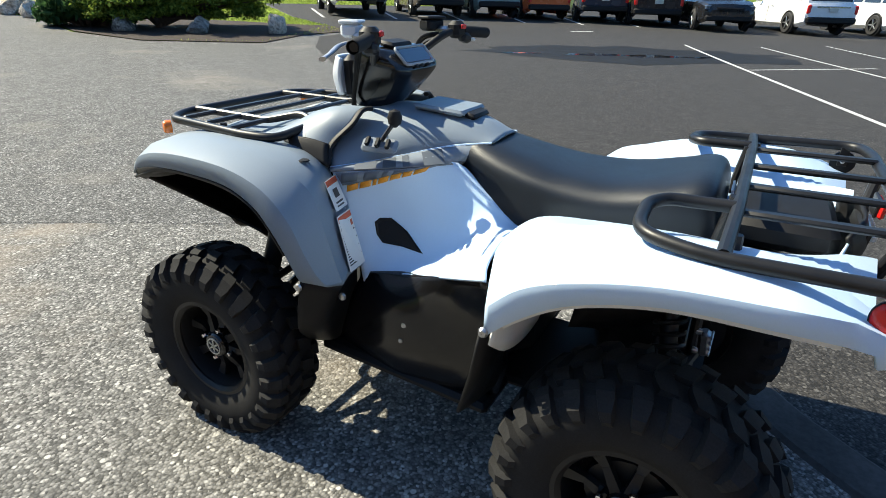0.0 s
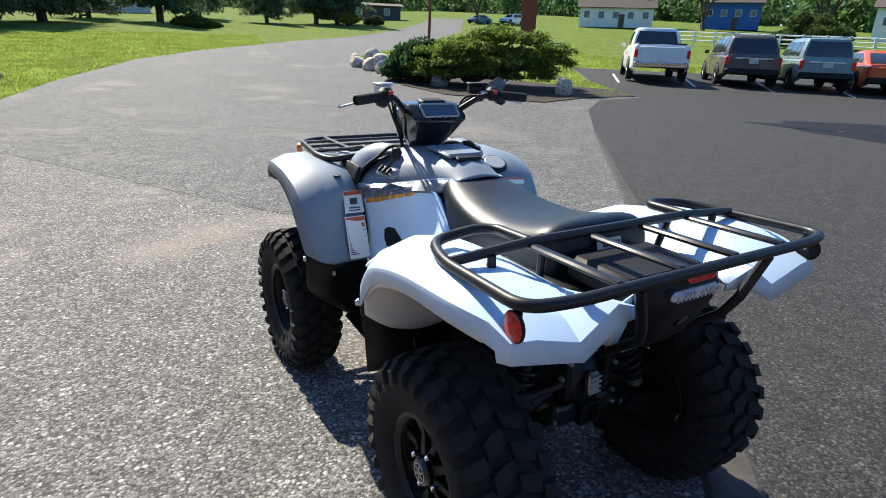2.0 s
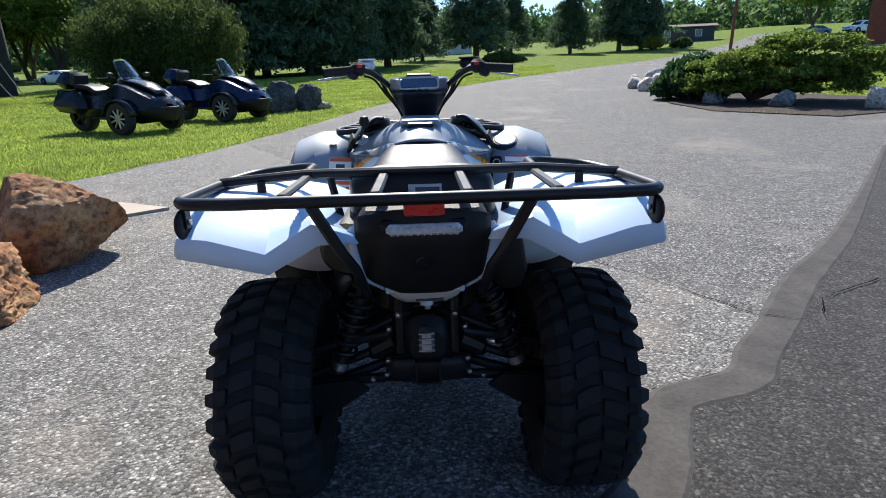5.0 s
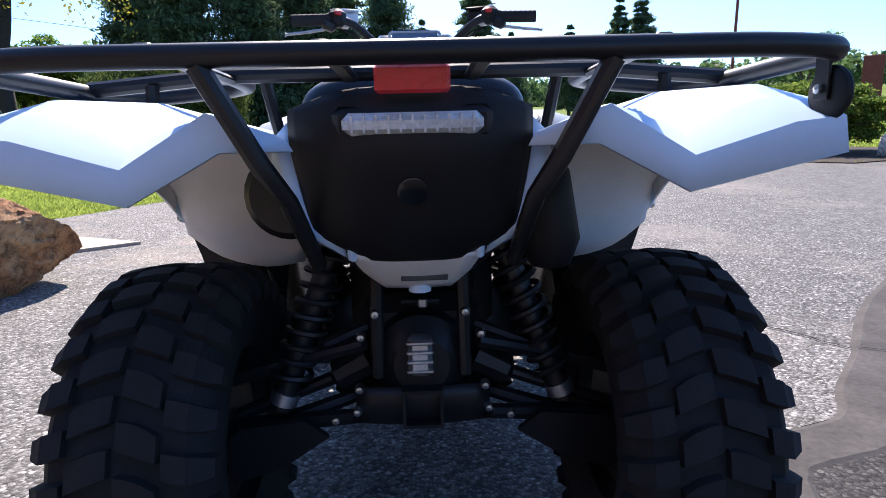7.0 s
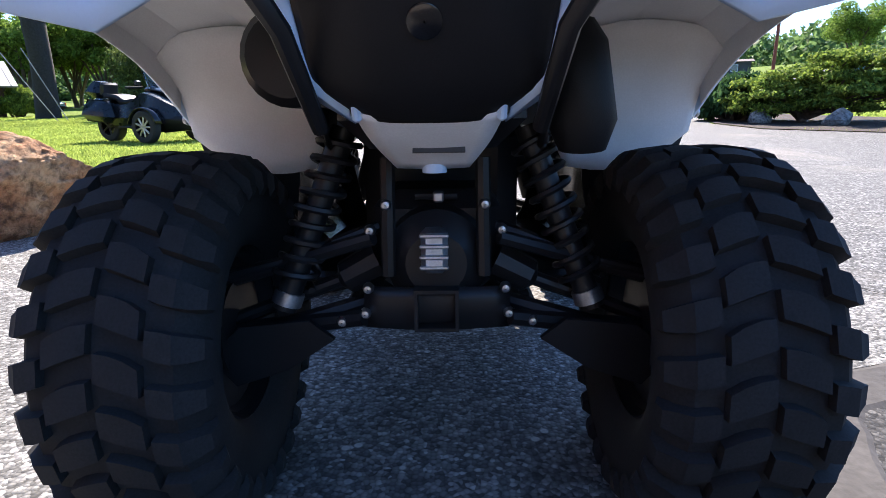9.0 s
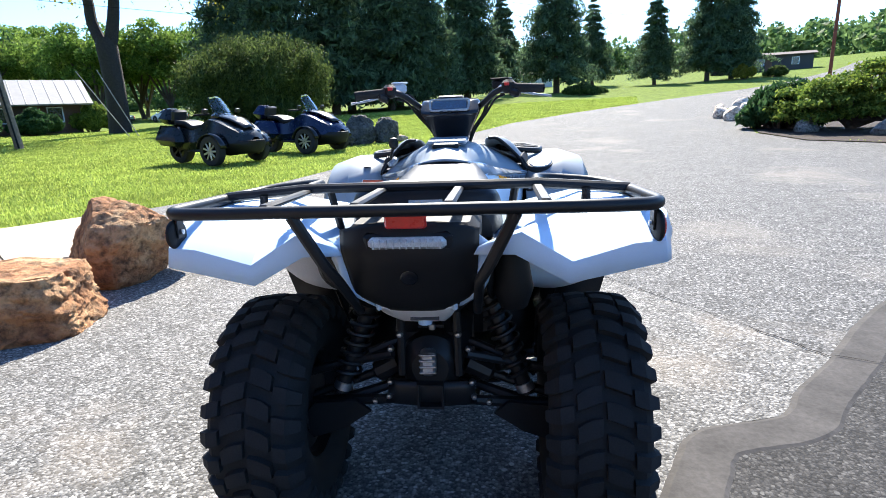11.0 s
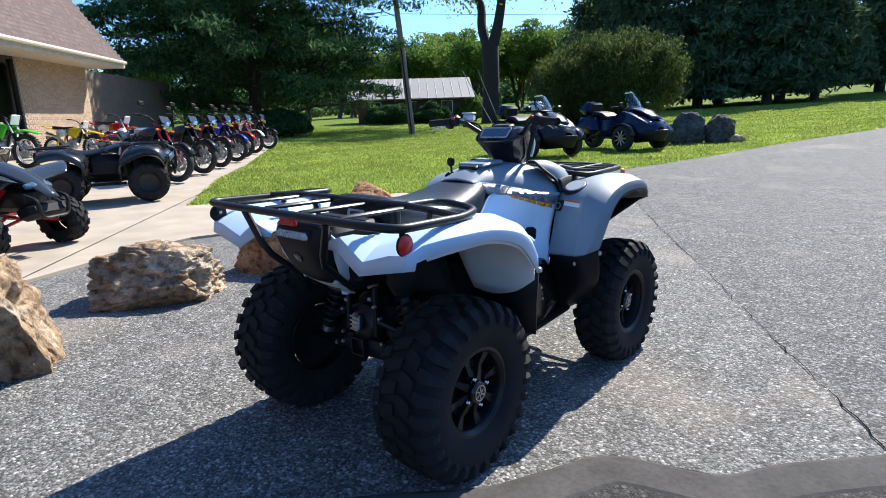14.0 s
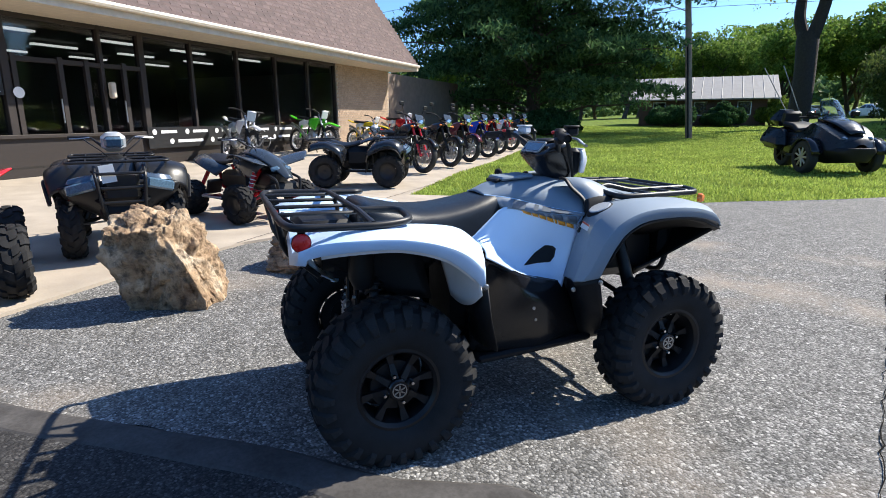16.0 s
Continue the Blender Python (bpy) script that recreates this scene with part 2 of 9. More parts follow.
SANDSTONE = rocky("rust_sandstone", (0.22, 0.085, 0.035), (0.46, 0.22, 0.09), (0.62, 0.42, 0.22))
PALESTONE = rocky("pale_sandstone", (0.13, 0.065, 0.03), (0.46, 0.32, 0.19), (0.74, 0.62, 0.46))
GREYSTONE = rocky("grey_stone", (0.12, 0.11, 0.10), (0.26, 0.24, 0.22), (0.42, 0.39, 0.36))
DARKROCK = rocky("dark_lawn_rock", (0.03, 0.031, 0.03), (0.085, 0.086, 0.08), (0.17, 0.165, 0.15))
WHITESTONE = rocky("white_stone", (0.46, 0.34, 0.24), (0.66, 0.57, 0.47), (0.8, 0.75, 0.68))


# ---- mesh tools ----
class Shape:
    """Vertices and faces gathered from simple builders, in world metres."""

    def __init__(self):
        self.v, self.f = [], []

    def add(self, verts, faces):
        o = len(self.v)
        self.v += [tuple(p) for p in verts]
        self.f += [tuple(i + o for i in face) for face in faces]
        return self

    def grid(self, rows, wrap=False):
        n = len(rows[0])
        verts = [p for row in rows for p in row]
        faces = []
        for i in range(len(rows) - 1):
            for j in range(n if wrap else n - 1):
                k = (j + 1) % n
                faces.append((i * n + j, i * n + k, (i + 1) * n + k, (i + 1) * n + j))
        return self.add(verts, faces)

    def tube(self, path, r, n=10, closed=False, caps=True, flat=1.0):
        """A round bar along a path; r may be one radius or one for each point."""
        pts = [Vector(p) for p in path]
        m = len(pts)
        rs = r if isinstance(r, (list, tuple)) else [r] * m
        tangents = []
        for i in range(m):
            a, b = (pts[i - 1], pts[(i + 1) % m]) if closed else (pts[max(i - 1, 0)], pts[min(i + 1, m - 1)])
            tangents.append((b - a).normalized())
        up = Vector((0, 0, 1)) if abs(tangents[0].z) < 0.9 else Vector((0, 1, 0))
        side = tangents[0].cross(up).normalized()
        rows = []
        for p, t, rad in zip(pts, tangents, rs):
            side = (side - t * side.dot(t)).normalized()
            other = t.cross(side)
            rows.append([p + side * (rad * math.cos(a)) + other * (rad * flat * math.sin(a)) for a in (2 * math.pi * k / n for k in range(n))])
        o = len(self.v)
        if closed:
            rows.append(rows[0])
        self.grid(rows, wrap=True)
        if caps and not closed:
            self.f.append(tuple(o + k for k in reversed(range(n))))
            self.f.append(tuple(o + (m - 1) * n + k for k in range(n)))
        return self

    def lathe(self, profile, centre, axis="x", n=32, closed=False):
        """Turns (radius, along) round an axis through centre."""
        cx, cy, cz = centre
        rows = []
        for r, a in profile:
            row = []
            for k in range(n):
                c, s = r * math.cos(2 * math.pi * k / n), r * math.sin(2 * math.pi * k / n)
                row.append({"x": (cx + a, cy + c, cz + s), "y": (cx + c, cy + a, cz + s), "z": (cx + c, cy + s, cz + a)}[axis])
            rows.append(row)
        if closed:
            rows.append(rows[0])
        return self.grid(rows, wrap=True)

    def box(self, centre, size, turn=(0, 0, 0), bevel=0.0, taper=1.0):
        """A box with chamfered edges; taper scales its top."""
        m = pose(*centre, *turn)
        h = [s / 2 for s in size]
        b = min([bevel] + [0.45 * s for s in size])
        if b <= 0:
            c = [(sx * h[0] * (taper if sz > 0 else 1), sy * h[1] * (taper if sz > 0 else 1), sz * h[2]) for sz in (-1, 1) for sy in (-1, 1) for sx in (-1, 1)]
            return self.add([m @ Vector(p) for p in c], [(0, 2, 3, 1), (4, 5, 7, 6), (0, 1, 5, 4), (2, 6, 7, 3), (0, 4, 6, 2), (1, 3, 7, 5)])
        rows = []
        for z, inset in ((-h[2], b), (-h[2] + b, 0), (h[2] - b, 0), (h[2], b)):
            k = taper if z > 0 else 1
            x, y = (h[0] - inset) * k, (h[1] - inset) * k
            q = b if inset == 0 else 0.4 * b
            rows.append([m @ Vector((px, py, z)) for px, py in ((x - q, -y), (x, -y + q), (x, y - q), (x - q, y), (-x + q, y), (-x, y - q), (-x, -y + q), (-x + q, -y))])
        o = len(self.v)
        self.grid(rows, wrap=True)
        self.f.append(tuple(o + k for k in reversed(range(8))))
        self.f.append(tuple(o + 24 + k for k in range(8)))
        return self

    def prism(self, outline, thickness, m):
        """An outline in (x, y), raised along z by thickness, put at the pose m."""
        n = len(outline)
        verts = [m @ Vector((x, y, 0)) for x, y in outline] + [m @ Vector((x, y, thickness)) for x, y in outline]
        faces = [tuple(reversed(range(n))), tuple(range(n, 2 * n))] + [(i, (i + 1) % n, n + (i + 1) % n, n + i) for i in range(n)]
        return self.add(verts, faces)

    def mirrored(self):
        s = Shape()
        s.v = [(-x, y, z) for x, y, z in self.v]
        s.f = [tuple(reversed(face)) for face in self.f]
        return s

    def both(self):
        """This and its mirror image across x = 0."""
        other = self.mirrored()
        return self.add(other.v, other.f)


def smooth_line(points, k=6, closed=False):
    """A Catmull-Rom curve through points."""
    p = [Vector(q) for q in points]
    out, n = [], len(p)
    for i in range(n if closed else n - 1):
        a, b, c, d = (p[(i + j) % n] for j in (-1, 0, 1, 2)) if closed else (p[max(i - 1, 0)], p[i], p[i + 1], p[min(i + 2, n - 1)])
        for s in range(k):
            t = s / k
            out.append(0.5 * ((2 * b) + (c - a) * t + (2 * a - 5 * b + 4 * c - d) * t * t + (3 * b - a - 3 * c + d) * t ** 3))
    if not closed:
        out.append(p[-1])
    return out


def bent(points, radius, k=5, closed=False):
    """A line with its corners rounded, as tube is bent."""
    p = [Vector(q) for q in points]
    out, n = [], len(p)
    for i in range(n):
        if not closed and i in (0, n - 1):
            out.append(p[i])
            continue
        a, b, c = p[i - 1], p[i], p[(i + 1) % n]
        r = min(radius, 0.45 * (a - b).length, 0.45 * (c - b).length)
        s, e = b + (a - b).normalized() * r, b + (c - b).normalized() * r
        out += [s.lerp(b, t).lerp(b.lerp(e, t), t) for t in (j / k for j in range(k + 1))]
    return out


def skin(rows, ku=4, kv=4):
    """A smooth surface through rows of points."""
    across = [smooth_line(row, kv) for row in rows]
    down = [smooth_line([row[j] for row in across], ku) for j in range(len(across[0]))]
    return [[down[j][i] for j in range(len(down))] for i in range(len(down[0]))]


def part(name, shape, material, parent=None, label="", smooth=True, thick=0.0, sharp=35):
    """Links a shape as one mesh object, under a thing or a part."""
    me = bpy.data.meshes.new(name)
    me.from_pydata(shape.v, [], shape.f)
    me.materials.append(material)
    if smooth:
        me.polygons.foreach_set("use_smooth", [True] * len(me.polygons))
        me.set_sharp_from_angle(angle=radians(sharp))
    me.update()
    ob = new(name, me)
    if thick:
        mod = ob.modifiers.new("thickness", "SOLIDIFY")
        mod.thickness, mod.offset = thick, 0.0
    if parent is not None:
        ob.parent = parent
        ob.matrix_parent_inverse = Matrix.Identity(4)
    return tagged(ob, label)


def thing(name, label, category, group="", at=None):
    ob = new(name)
    ob.empty_display_size = 0.1
    if at is not None:
        ob.matrix_basis = at
    return tagged(ob, label, category, group)


def structure(name, shape, material, label, category, smooth=False, thick=0.0):
    return tagged(part(name, shape, material, None, "", smooth, thick), label, category, kind="structure")


def soft(v, k):
    return k * math.log1p(math.exp(v / k)) if v < 30 * k else v


def land(x, y):
    """Height of the ground: level by the quad bike, rising gently up the drive and towards the shop."""
    u = min(soft(0.45 * x + 0.9 * y - 9, 2.0), 150.0)
    v = min(soft(-x - 0.5 * y - 9, 1.5), 30.0)
    return 0.028 * u + 0.0002 * u * u + 0.025 * v + 0.02 * min(soft(x - 30, 2.0), 60.0)


def paving(name, outline, lift, material, label, category, cell=1.5, skirt=0.0):
    """A sheet with the given outline that follows the land."""
    bm = bmesh.new()
    vs = [bm.verts.new((x, y, 0)) for x, y in outline]
    bm.faces.new(vs)
    bmesh.ops.triangulate(bm, faces=bm.faces[:])
    for axis in (0, 1):
        lo, hi = min(p[axis] for p in outline), max(p[axis] for p in outline)
        s = lo
        while s < hi:
            s += cell * max(1.0, abs(s) / 10)
            normal = (1, 0, 0) if axis == 0 else (0, 1, 0)
            bmesh.ops.bisect_plane(bm, geom=bm.verts[:] + bm.edges[:] + bm.faces[:], plane_co=tuple(s * c for c in normal), plane_no=normal)
    for v in bm.verts:
        v.co.z = land(v.co.x, v.co.y) + lift
    for f in bm.faces:
        if f.normal.z < 0:
            f.normal_flip()
    if skirt:
        edges = [e for e in bm.edges if e.is_boundary]
        got = bmesh.ops.extrude_edge_only(bm, edges=edges)
        for v in got["geom"]:
            if isinstance(v, bmesh.types.BMVert):
                v.co.z -= skirt
    bmesh.ops.recalc_face_normals(bm, faces=bm.faces[:])
    me = bpy.data.meshes.new(name)
    bm.to_mesh(me)
    bm.free()
    me.materials.append(material)
    return tagged(new(name, me), label, category, kind="structure")


def wavy(points, amount, step=0.4, seed=1):
    """A broken line given the small wander of a worn edge."""
    rng = random.Random(seed)
    out = []
    for (ax, ay), (bx, by) in zip(points, points[1:]):
        n = max(1, int(math.hypot(bx - ax, by - ay) / step))
        for i in range(n):
            t = i / n
            out.append((ax + (bx - ax) * t + rng.uniform(-amount, amount), ay + (by - ay) * t + rng.uniform(-amount, amount)))
    return out + [points[-1]]


def strip(name, line, wide, lift, material, label, category, side=0.0, seed=1, rag=0.2, fade=0, feather=0.0):
    """A ribbon along a line of (x, y) that follows the land; side shifts it across."""
    rng = random.Random(seed)
    pts = [Vector((x, y, 0)) for x, y in line]
    rows = []
    wob = 0.0
    for i, p in enumerate(pts):
        t = (pts[min(i + 1, len(pts) - 1)] - pts[max(i - 1, 0)]).normalized()
        n = Vector((t.y, -t.x, 0))
        wob = 0.7 * wob + 0.3 * rng.uniform(-rag, rag)
        thin = min(1.0, (len(pts) - 1 - i) / fade + 0.05) if fade else 1.0
        a, b = p + n * wide * thin * (side - 0.5 + wob * 0.5), p + n * wide * thin * (side + 0.5 - wob)
        row = [(q.x, q.y, land(q.x, q.y) + lift) for q in (a, b)]
        if feather:
            c, d = a - n * feather, b + n * feather
            row = [(c.x, c.y, row[0][2] - 0.02), row[0], row[1], (d.x, d.y, row[1][2] - 0.02)]
        rows.append(row)
    return structure(name, Shape().grid(rows), material, label, category)


def flat_line(points, k):
    return [(p.x, p.y) for p in smooth_line([(x, y, 0) for x, y in points], k)]


# ---- the ground ----
def make_ground():
    steps = [0.0]
    while steps[-1] < 1600:
        steps.append(steps[-1] + max(1.0, 0.11 * steps[-1]))
    line = [-s for s in reversed(steps[1:])] + steps
    s = Shape().grid([[(x, y, land(x, y)) for x in line] for y in line])
    return structure("ground", s, LAWN, "green mown lawn on gently rising ground", "lawn", smooth=True)


ground = make_ground()

ROAD_LEFT = [(-4.75, 4.4), (-4.3, 5.1), (-3.75, 6.9), (-3.15, 9.9), (-1.8, 16.5), (0.6, 24.5), (4, 31), (8, 37), (14, 45), (22, 54), (46, 85), (62, 108)]
ROAD_RIGHT = [(67, 104), (43, 67), (23, 43), (17.5, 35), (13, 30), (10.6, 26.4), (8.6, 21), (7.9, 17), (6.9, 14), (7.0, 11.6), (8.6, 9.6), (10.6, 10.2), (12.4, 10.0)]
LOT = [(15.0, 14.6), (19.3, 20.3), (31, 11.6), (44, 1.5), (70, -20), (70, -60), (-40, -60), (-40, -25), (-14, -6), (-6.6, 1.7)]
road = paving("road", wavy(ROAD_LEFT, 0.06, 0.6, 3) + ROAD_RIGHT + LOT, 0.010, FINE, "grey weathered asphalt drive and car park", "asphalt")
BAND_OUT = [(-3.2, -4.6), (-1.6, -3.2), (-0.62, -2.22), (-0.1, -1.55), (0.3, -1.02), (0.60, -0.72), (0.72, -0.50), (0.86, -0.28), (1.18, -0.17), (1.34, 0.03), (1.62, 0.33), (2.08, 0.86), (2.9, 1.65), (4.3, 3.2), (6.5, 5.7), (8.8, 8.2), (10.6, 9.6)]
SEAM = [(1.60, 0.35), (1.40, 0.70), (1.09, 1.20), (0.57, 2.08), (0.13, 2.80), (-0.36, 3.6), (-0.95, 4.6), (-1.6, 5.7), (-2.3, 6.9), (-3.3, 8.6)]
rough_patch = paving("pavement", wavy(BAND_OUT[:11], 0.03, 0.3, 5) + wavy(SEAM, 0.02, 0.3, 6) + [(-3.6, 7.0), (-4.2, 5.3), (-4.8, 4.2), (-6.4, 1.6), (-9, -3), (-9, -12)], 0.014, COARSE, "pale coarse old asphalt with exposed gravel", "asphalt", 1.0)
fresh_lot = paving("pavement", wavy(BAND_OUT, 0.012, 0.3, 7) + [(12.3, 9.7), (14.8, 14.2), (19.3, 20.0), (31, 11.4), (44, 1.3), (70, -20), (70, -60), (-30, -60), (-9, -14)], 0.018, FRESH, "newer dark asphalt of the car park", "asphalt")


strip("pavement", flat_line(BAND_OUT[1:15], 8), 0.145, 0.023, SEALER, "smooth grey sealer band along the asphalt joint", "asphalt", 0.46, 2, 0.1, 24, 0.05)
strip("trim", wavy(flat_line(SEAM[:9], 6), 0.012, 0.05, 9), 0.0045, 0.020, CRACK, "dark crack along the asphalt joint", "crack", 0, 4, 0.9)
strip("trim", wavy([(1.62, 0.33), (1.85, 0.24), (2.02, 0.5), (2.5, 0.75)], 0.012, 0.06, 8), 0.006, 0.028, CRACK, "fine dark crack in the asphalt", "crack", 0, 5, 0.9)
strip("trim", wavy([(-1.65, 6.0), (-1.2, 6.4), (-0.5, 6.5), (0.6, 7.2)], 0.02, 0.06, 12), 0.007, 0.016, CRACK, "fine dark crack in the asphalt", "crack", 0, 6, 0.9)

WALK = [(-2.38, 3.18), (-3.44, 2.27), (-4.05, 1.45), (-4.3, 0.7), (-4.12, -0.1), (-3.75, -0.97), (-2.9, -1.86), (-2.0, -2.57), (-0.8, -3.6), (2, -6), (8, -12), (14, -20), (2, -20), (-4, -11.7), (-11.2, -5.0), (-26, 8.7), (-24, 15), (-18.2, 10.6), (-12.7, 6.35), (-9.8, 3.9), (-6.65, 1.75), (-4.72, 4.4)]
walkway = paving("pavement", WALK, 0.04, CONCRETE, "tan concrete walk in front of the shop", "concrete walk", 1.0, skirt=0.06)
for a, b, wide in (((-5.34, 3.37), (-3.75, 1.96), 0.009), ((-3.7, -1.05), (-6.51, 1.43), 0.009), ((-6.51, 1.43), (-9.3, 3.9), 0.009)):
    strip("trim", [(a[0] + (b[0] - a[0]) * i / 8, a[1] + (b[1] - a[1]) * i / 8) for i in range(9)], wide, 0.045, CRACK, "dark joint between concrete slabs", "joint", 0, 7, 0.3)


# ---- the quad bike ----
def tyre_shape(c, radius, width, rim, lugs, side):
    """A knobbly tyre about the x axis; side is +1 where its outer face looks to +x."""
    s = Shape()
    w = width / 2
    r = radius - 0.017
    profile = [(rim, -w * 0.72), (rim + 0.012, -w * 0.84), (rim + 0.3 * (r - rim), -w * 0.97), (rim + 0.62 * (r - rim), -w), (r - 0.028, -w * 0.93), (r - 0.008, -w * 0.78), (r, -w * 0.45), (r + 0.002, 0)]
    profile += [(a, -b) for a, b in reversed(profile[:-1])]
    s.lathe(profile, c, "x", 48)

    return s


def lug_shape(radius, width, lugs, sgn):
    """One tread lug at angle 0 of a wheel at the origin: a block by the middle of the tread and a longer one over the shoulder."""
    w, r, step = width / 2, radius - 0.017, 2 * math.pi / lugs
    inner = ((0.04, r, 0.015, 0.0, 0.60), (0.20, r, 0.017, 0.06, 0.66), (0.36, r - 0.001, 0.017, 0.16, 0.66), (0.50, r - 0.002, 0.016, 0.28, 0.58))
    outer = ((0.56, r - 0.003, 0.016, 0.60, 0.56), (0.70, r - 0.006, 0.017, 0.66, 0.62), (0.82, r - 0.010, 0.018, 0.71, 0.62), (0.93, r - 0.024, 0.017, 0.74, 0.58), (1.0, r - 0.036, 0.014, 0.75, 0.48), (1.01, r - 0.05, 0.004, 0.75, 0.38))
    s = Shape()
    for block in (inner, outer):
        rows = []
        for x, rr, h, turn, wide in block:
            ring = []
            for da, up in ((-0.5, -0.01), (-0.42, h), (0.42, h), (0.5, -0.01)):
                a = (turn + da * wide) * step
                out = sgn * (w * x + (0.008 if x >= 1.0 and up > 0 else 0.0))
                ring.append((out, (rr + up) * math.cos(a), (rr + up) * math.sin(a)))
            rows.append(ring if sgn > 0 else ring[::-1])
        start = len(s.v)
        s.grid(rows)
        s.f.append((start, start + 1, start + 2, start + 3))
        s.f.append(tuple(reversed(range(len(s.v) - 4, len(s.v)))))
    return s


def add_lugs(tyre, c, radius, width, lugs):
    for sgn in (-1, 1):
        first = part("tread_lug", lug_shape(radius, width, lugs, sgn), RUBBER, tyre, sharp=30)
        for i in range(lugs):
            ob = first if i == 0 else new("tread_lug", first.data)
            ob.parent = tyre
            ob.matrix_basis = pose(*c) @ pose(0, 0, 0, 360.0 / lugs * (i + (0.5 if sgn > 0 else 0.0)))


def wheel(quad, x, y, z, radius, width, rim, side, cap_at, knobs=27):
    c = (x, y, z)
    w = width / 2
    o = side
    tyre = part("tyre", tyre_shape(c, radius, width, rim, knobs, side), RUBBER, quad, "deep-lugged black tyre", sharp=30)
    add_lugs(tyre, c, radius, width, knobs)
    s = Shape()
    s.lathe([(rim - 0.002, -o * w * 0.75), (rim + 0.006, -o * w * 0.7), (rim - 0.012, -o * w * 0.5), (rim - 0.02, o * w * 0.3), (rim - 0.012, o * w * 0.62), (rim + 0.006, o * w * 0.74), (rim + 0.008, o * w * 0.79), (rim - 0.004, o * w * 0.80), (rim - 0.014, o * w * 0.70)], c, "x", 40)
    rim_ob = part("rim", s, BLACKM, tyre, "black alloy rim")
    # eight twin spokes from the hub to the barrel
    face = o * (cap_at - abs(x) - 0.026)
    sp = Shape()
    for k in range(8):
        a = 2 * math.pi * k / 8 + 0.2
        for r0, r1, x0, x1, wide0, wide1 in ((0.035, rim * 0.62, face + o * 0.006, face - o * 0.012, 0.013, 0.009), (rim * 0.6, rim - 0.012, face - o * 0.012, face - o * 0.004, 0.009, 0.016)):
            vs = []
            for r, xx, hw in ((r0, x0, wide0), (r1, x1, wide1)):
                for dx in (0, -o * 0.018):
                    for sg in (-1, 1):
                        ca, sa = math.cos(a), math.sin(a)
                        vs.append((x + xx + dx, y + r * ca - sg * hw * sa, z + r * sa + sg * hw * ca))
            sp.add(vs, [(0, 1, 5, 4), (2, 6, 7, 3), (0, 4, 6, 2), (1, 3, 7, 5), (4, 5, 7, 6)])
    part("spoke", sp, BLACKM, tyre, smooth=False)
    part("disc", Shape().lathe([(0.001, face - o * 0.03), (0.095, face - o * 0.03), (0.1, face - o * 0.045)], c, "x", 24), BLACKM, tyre)
    part("backing", Shape().lathe([(0.03, -o * w * 0.55), (rim - 0.02, -o * w * 0.5), (rim - 0.012, -o * w * 0.62)], c, "x", 28), BLACKM, tyre)
    cap = Shape().lathe([(0.041, face - o * 0.02), (0.041, face + o * 0.018), (0.036, face + o * 0.024), (0.0005, face + o * 0.026)], c, "x", 24)
    hub = part("hub_cap", cap, GLOSSB, tyre, "black hub cap with silver ring")
    ring = Shape().lathe([(0.024, face + o * 0.0245), (0.024, face + o * 0.028), (0.028, face + o * 0.028), (0.028, face + o * 0.0245)], c, "x", 24)
    for k in range(3):
        a = math.pi * (k / 3) + 0.5
        ring.box((x + face + o * 0.0272, y, z), (0.002, 0.042, 0.005), (math.degrees(a), 0, 0))
    part("emblem", ring, STEEL, tyre, "silver emblem ring")
    for k in range(4):
        a = 2 * math.pi * k / 4 + 0.3
        cy, cz = y + 0.055 * math.cos(a), z + 0.055 * math.sin(a)
        part("lug_nut", Shape().lathe([(0.009, face - o * 0.01), (0.009, face + o * 0.014), (0.006, face + o * 0.02), (0.0005, face + o * 0.021)], (x, cy, cz), "x", 6), CHROME, tyre, smooth=False)
    return tyre


def panel_pair(name, rows, material, quad, label="", ku=4, kv=4, thick=0.006, sharp=40):
    """The same moulded panel on the left and, mirrored, on the right."""
    s = Shape().grid(skin(rows, ku, kv))
    left = part(name, s, material, quad, label, thick=thick, sharp=sharp)
    right = part(name, s.mirrored(), material, quad, label, thick=thick, sharp=sharp)
    return left, right


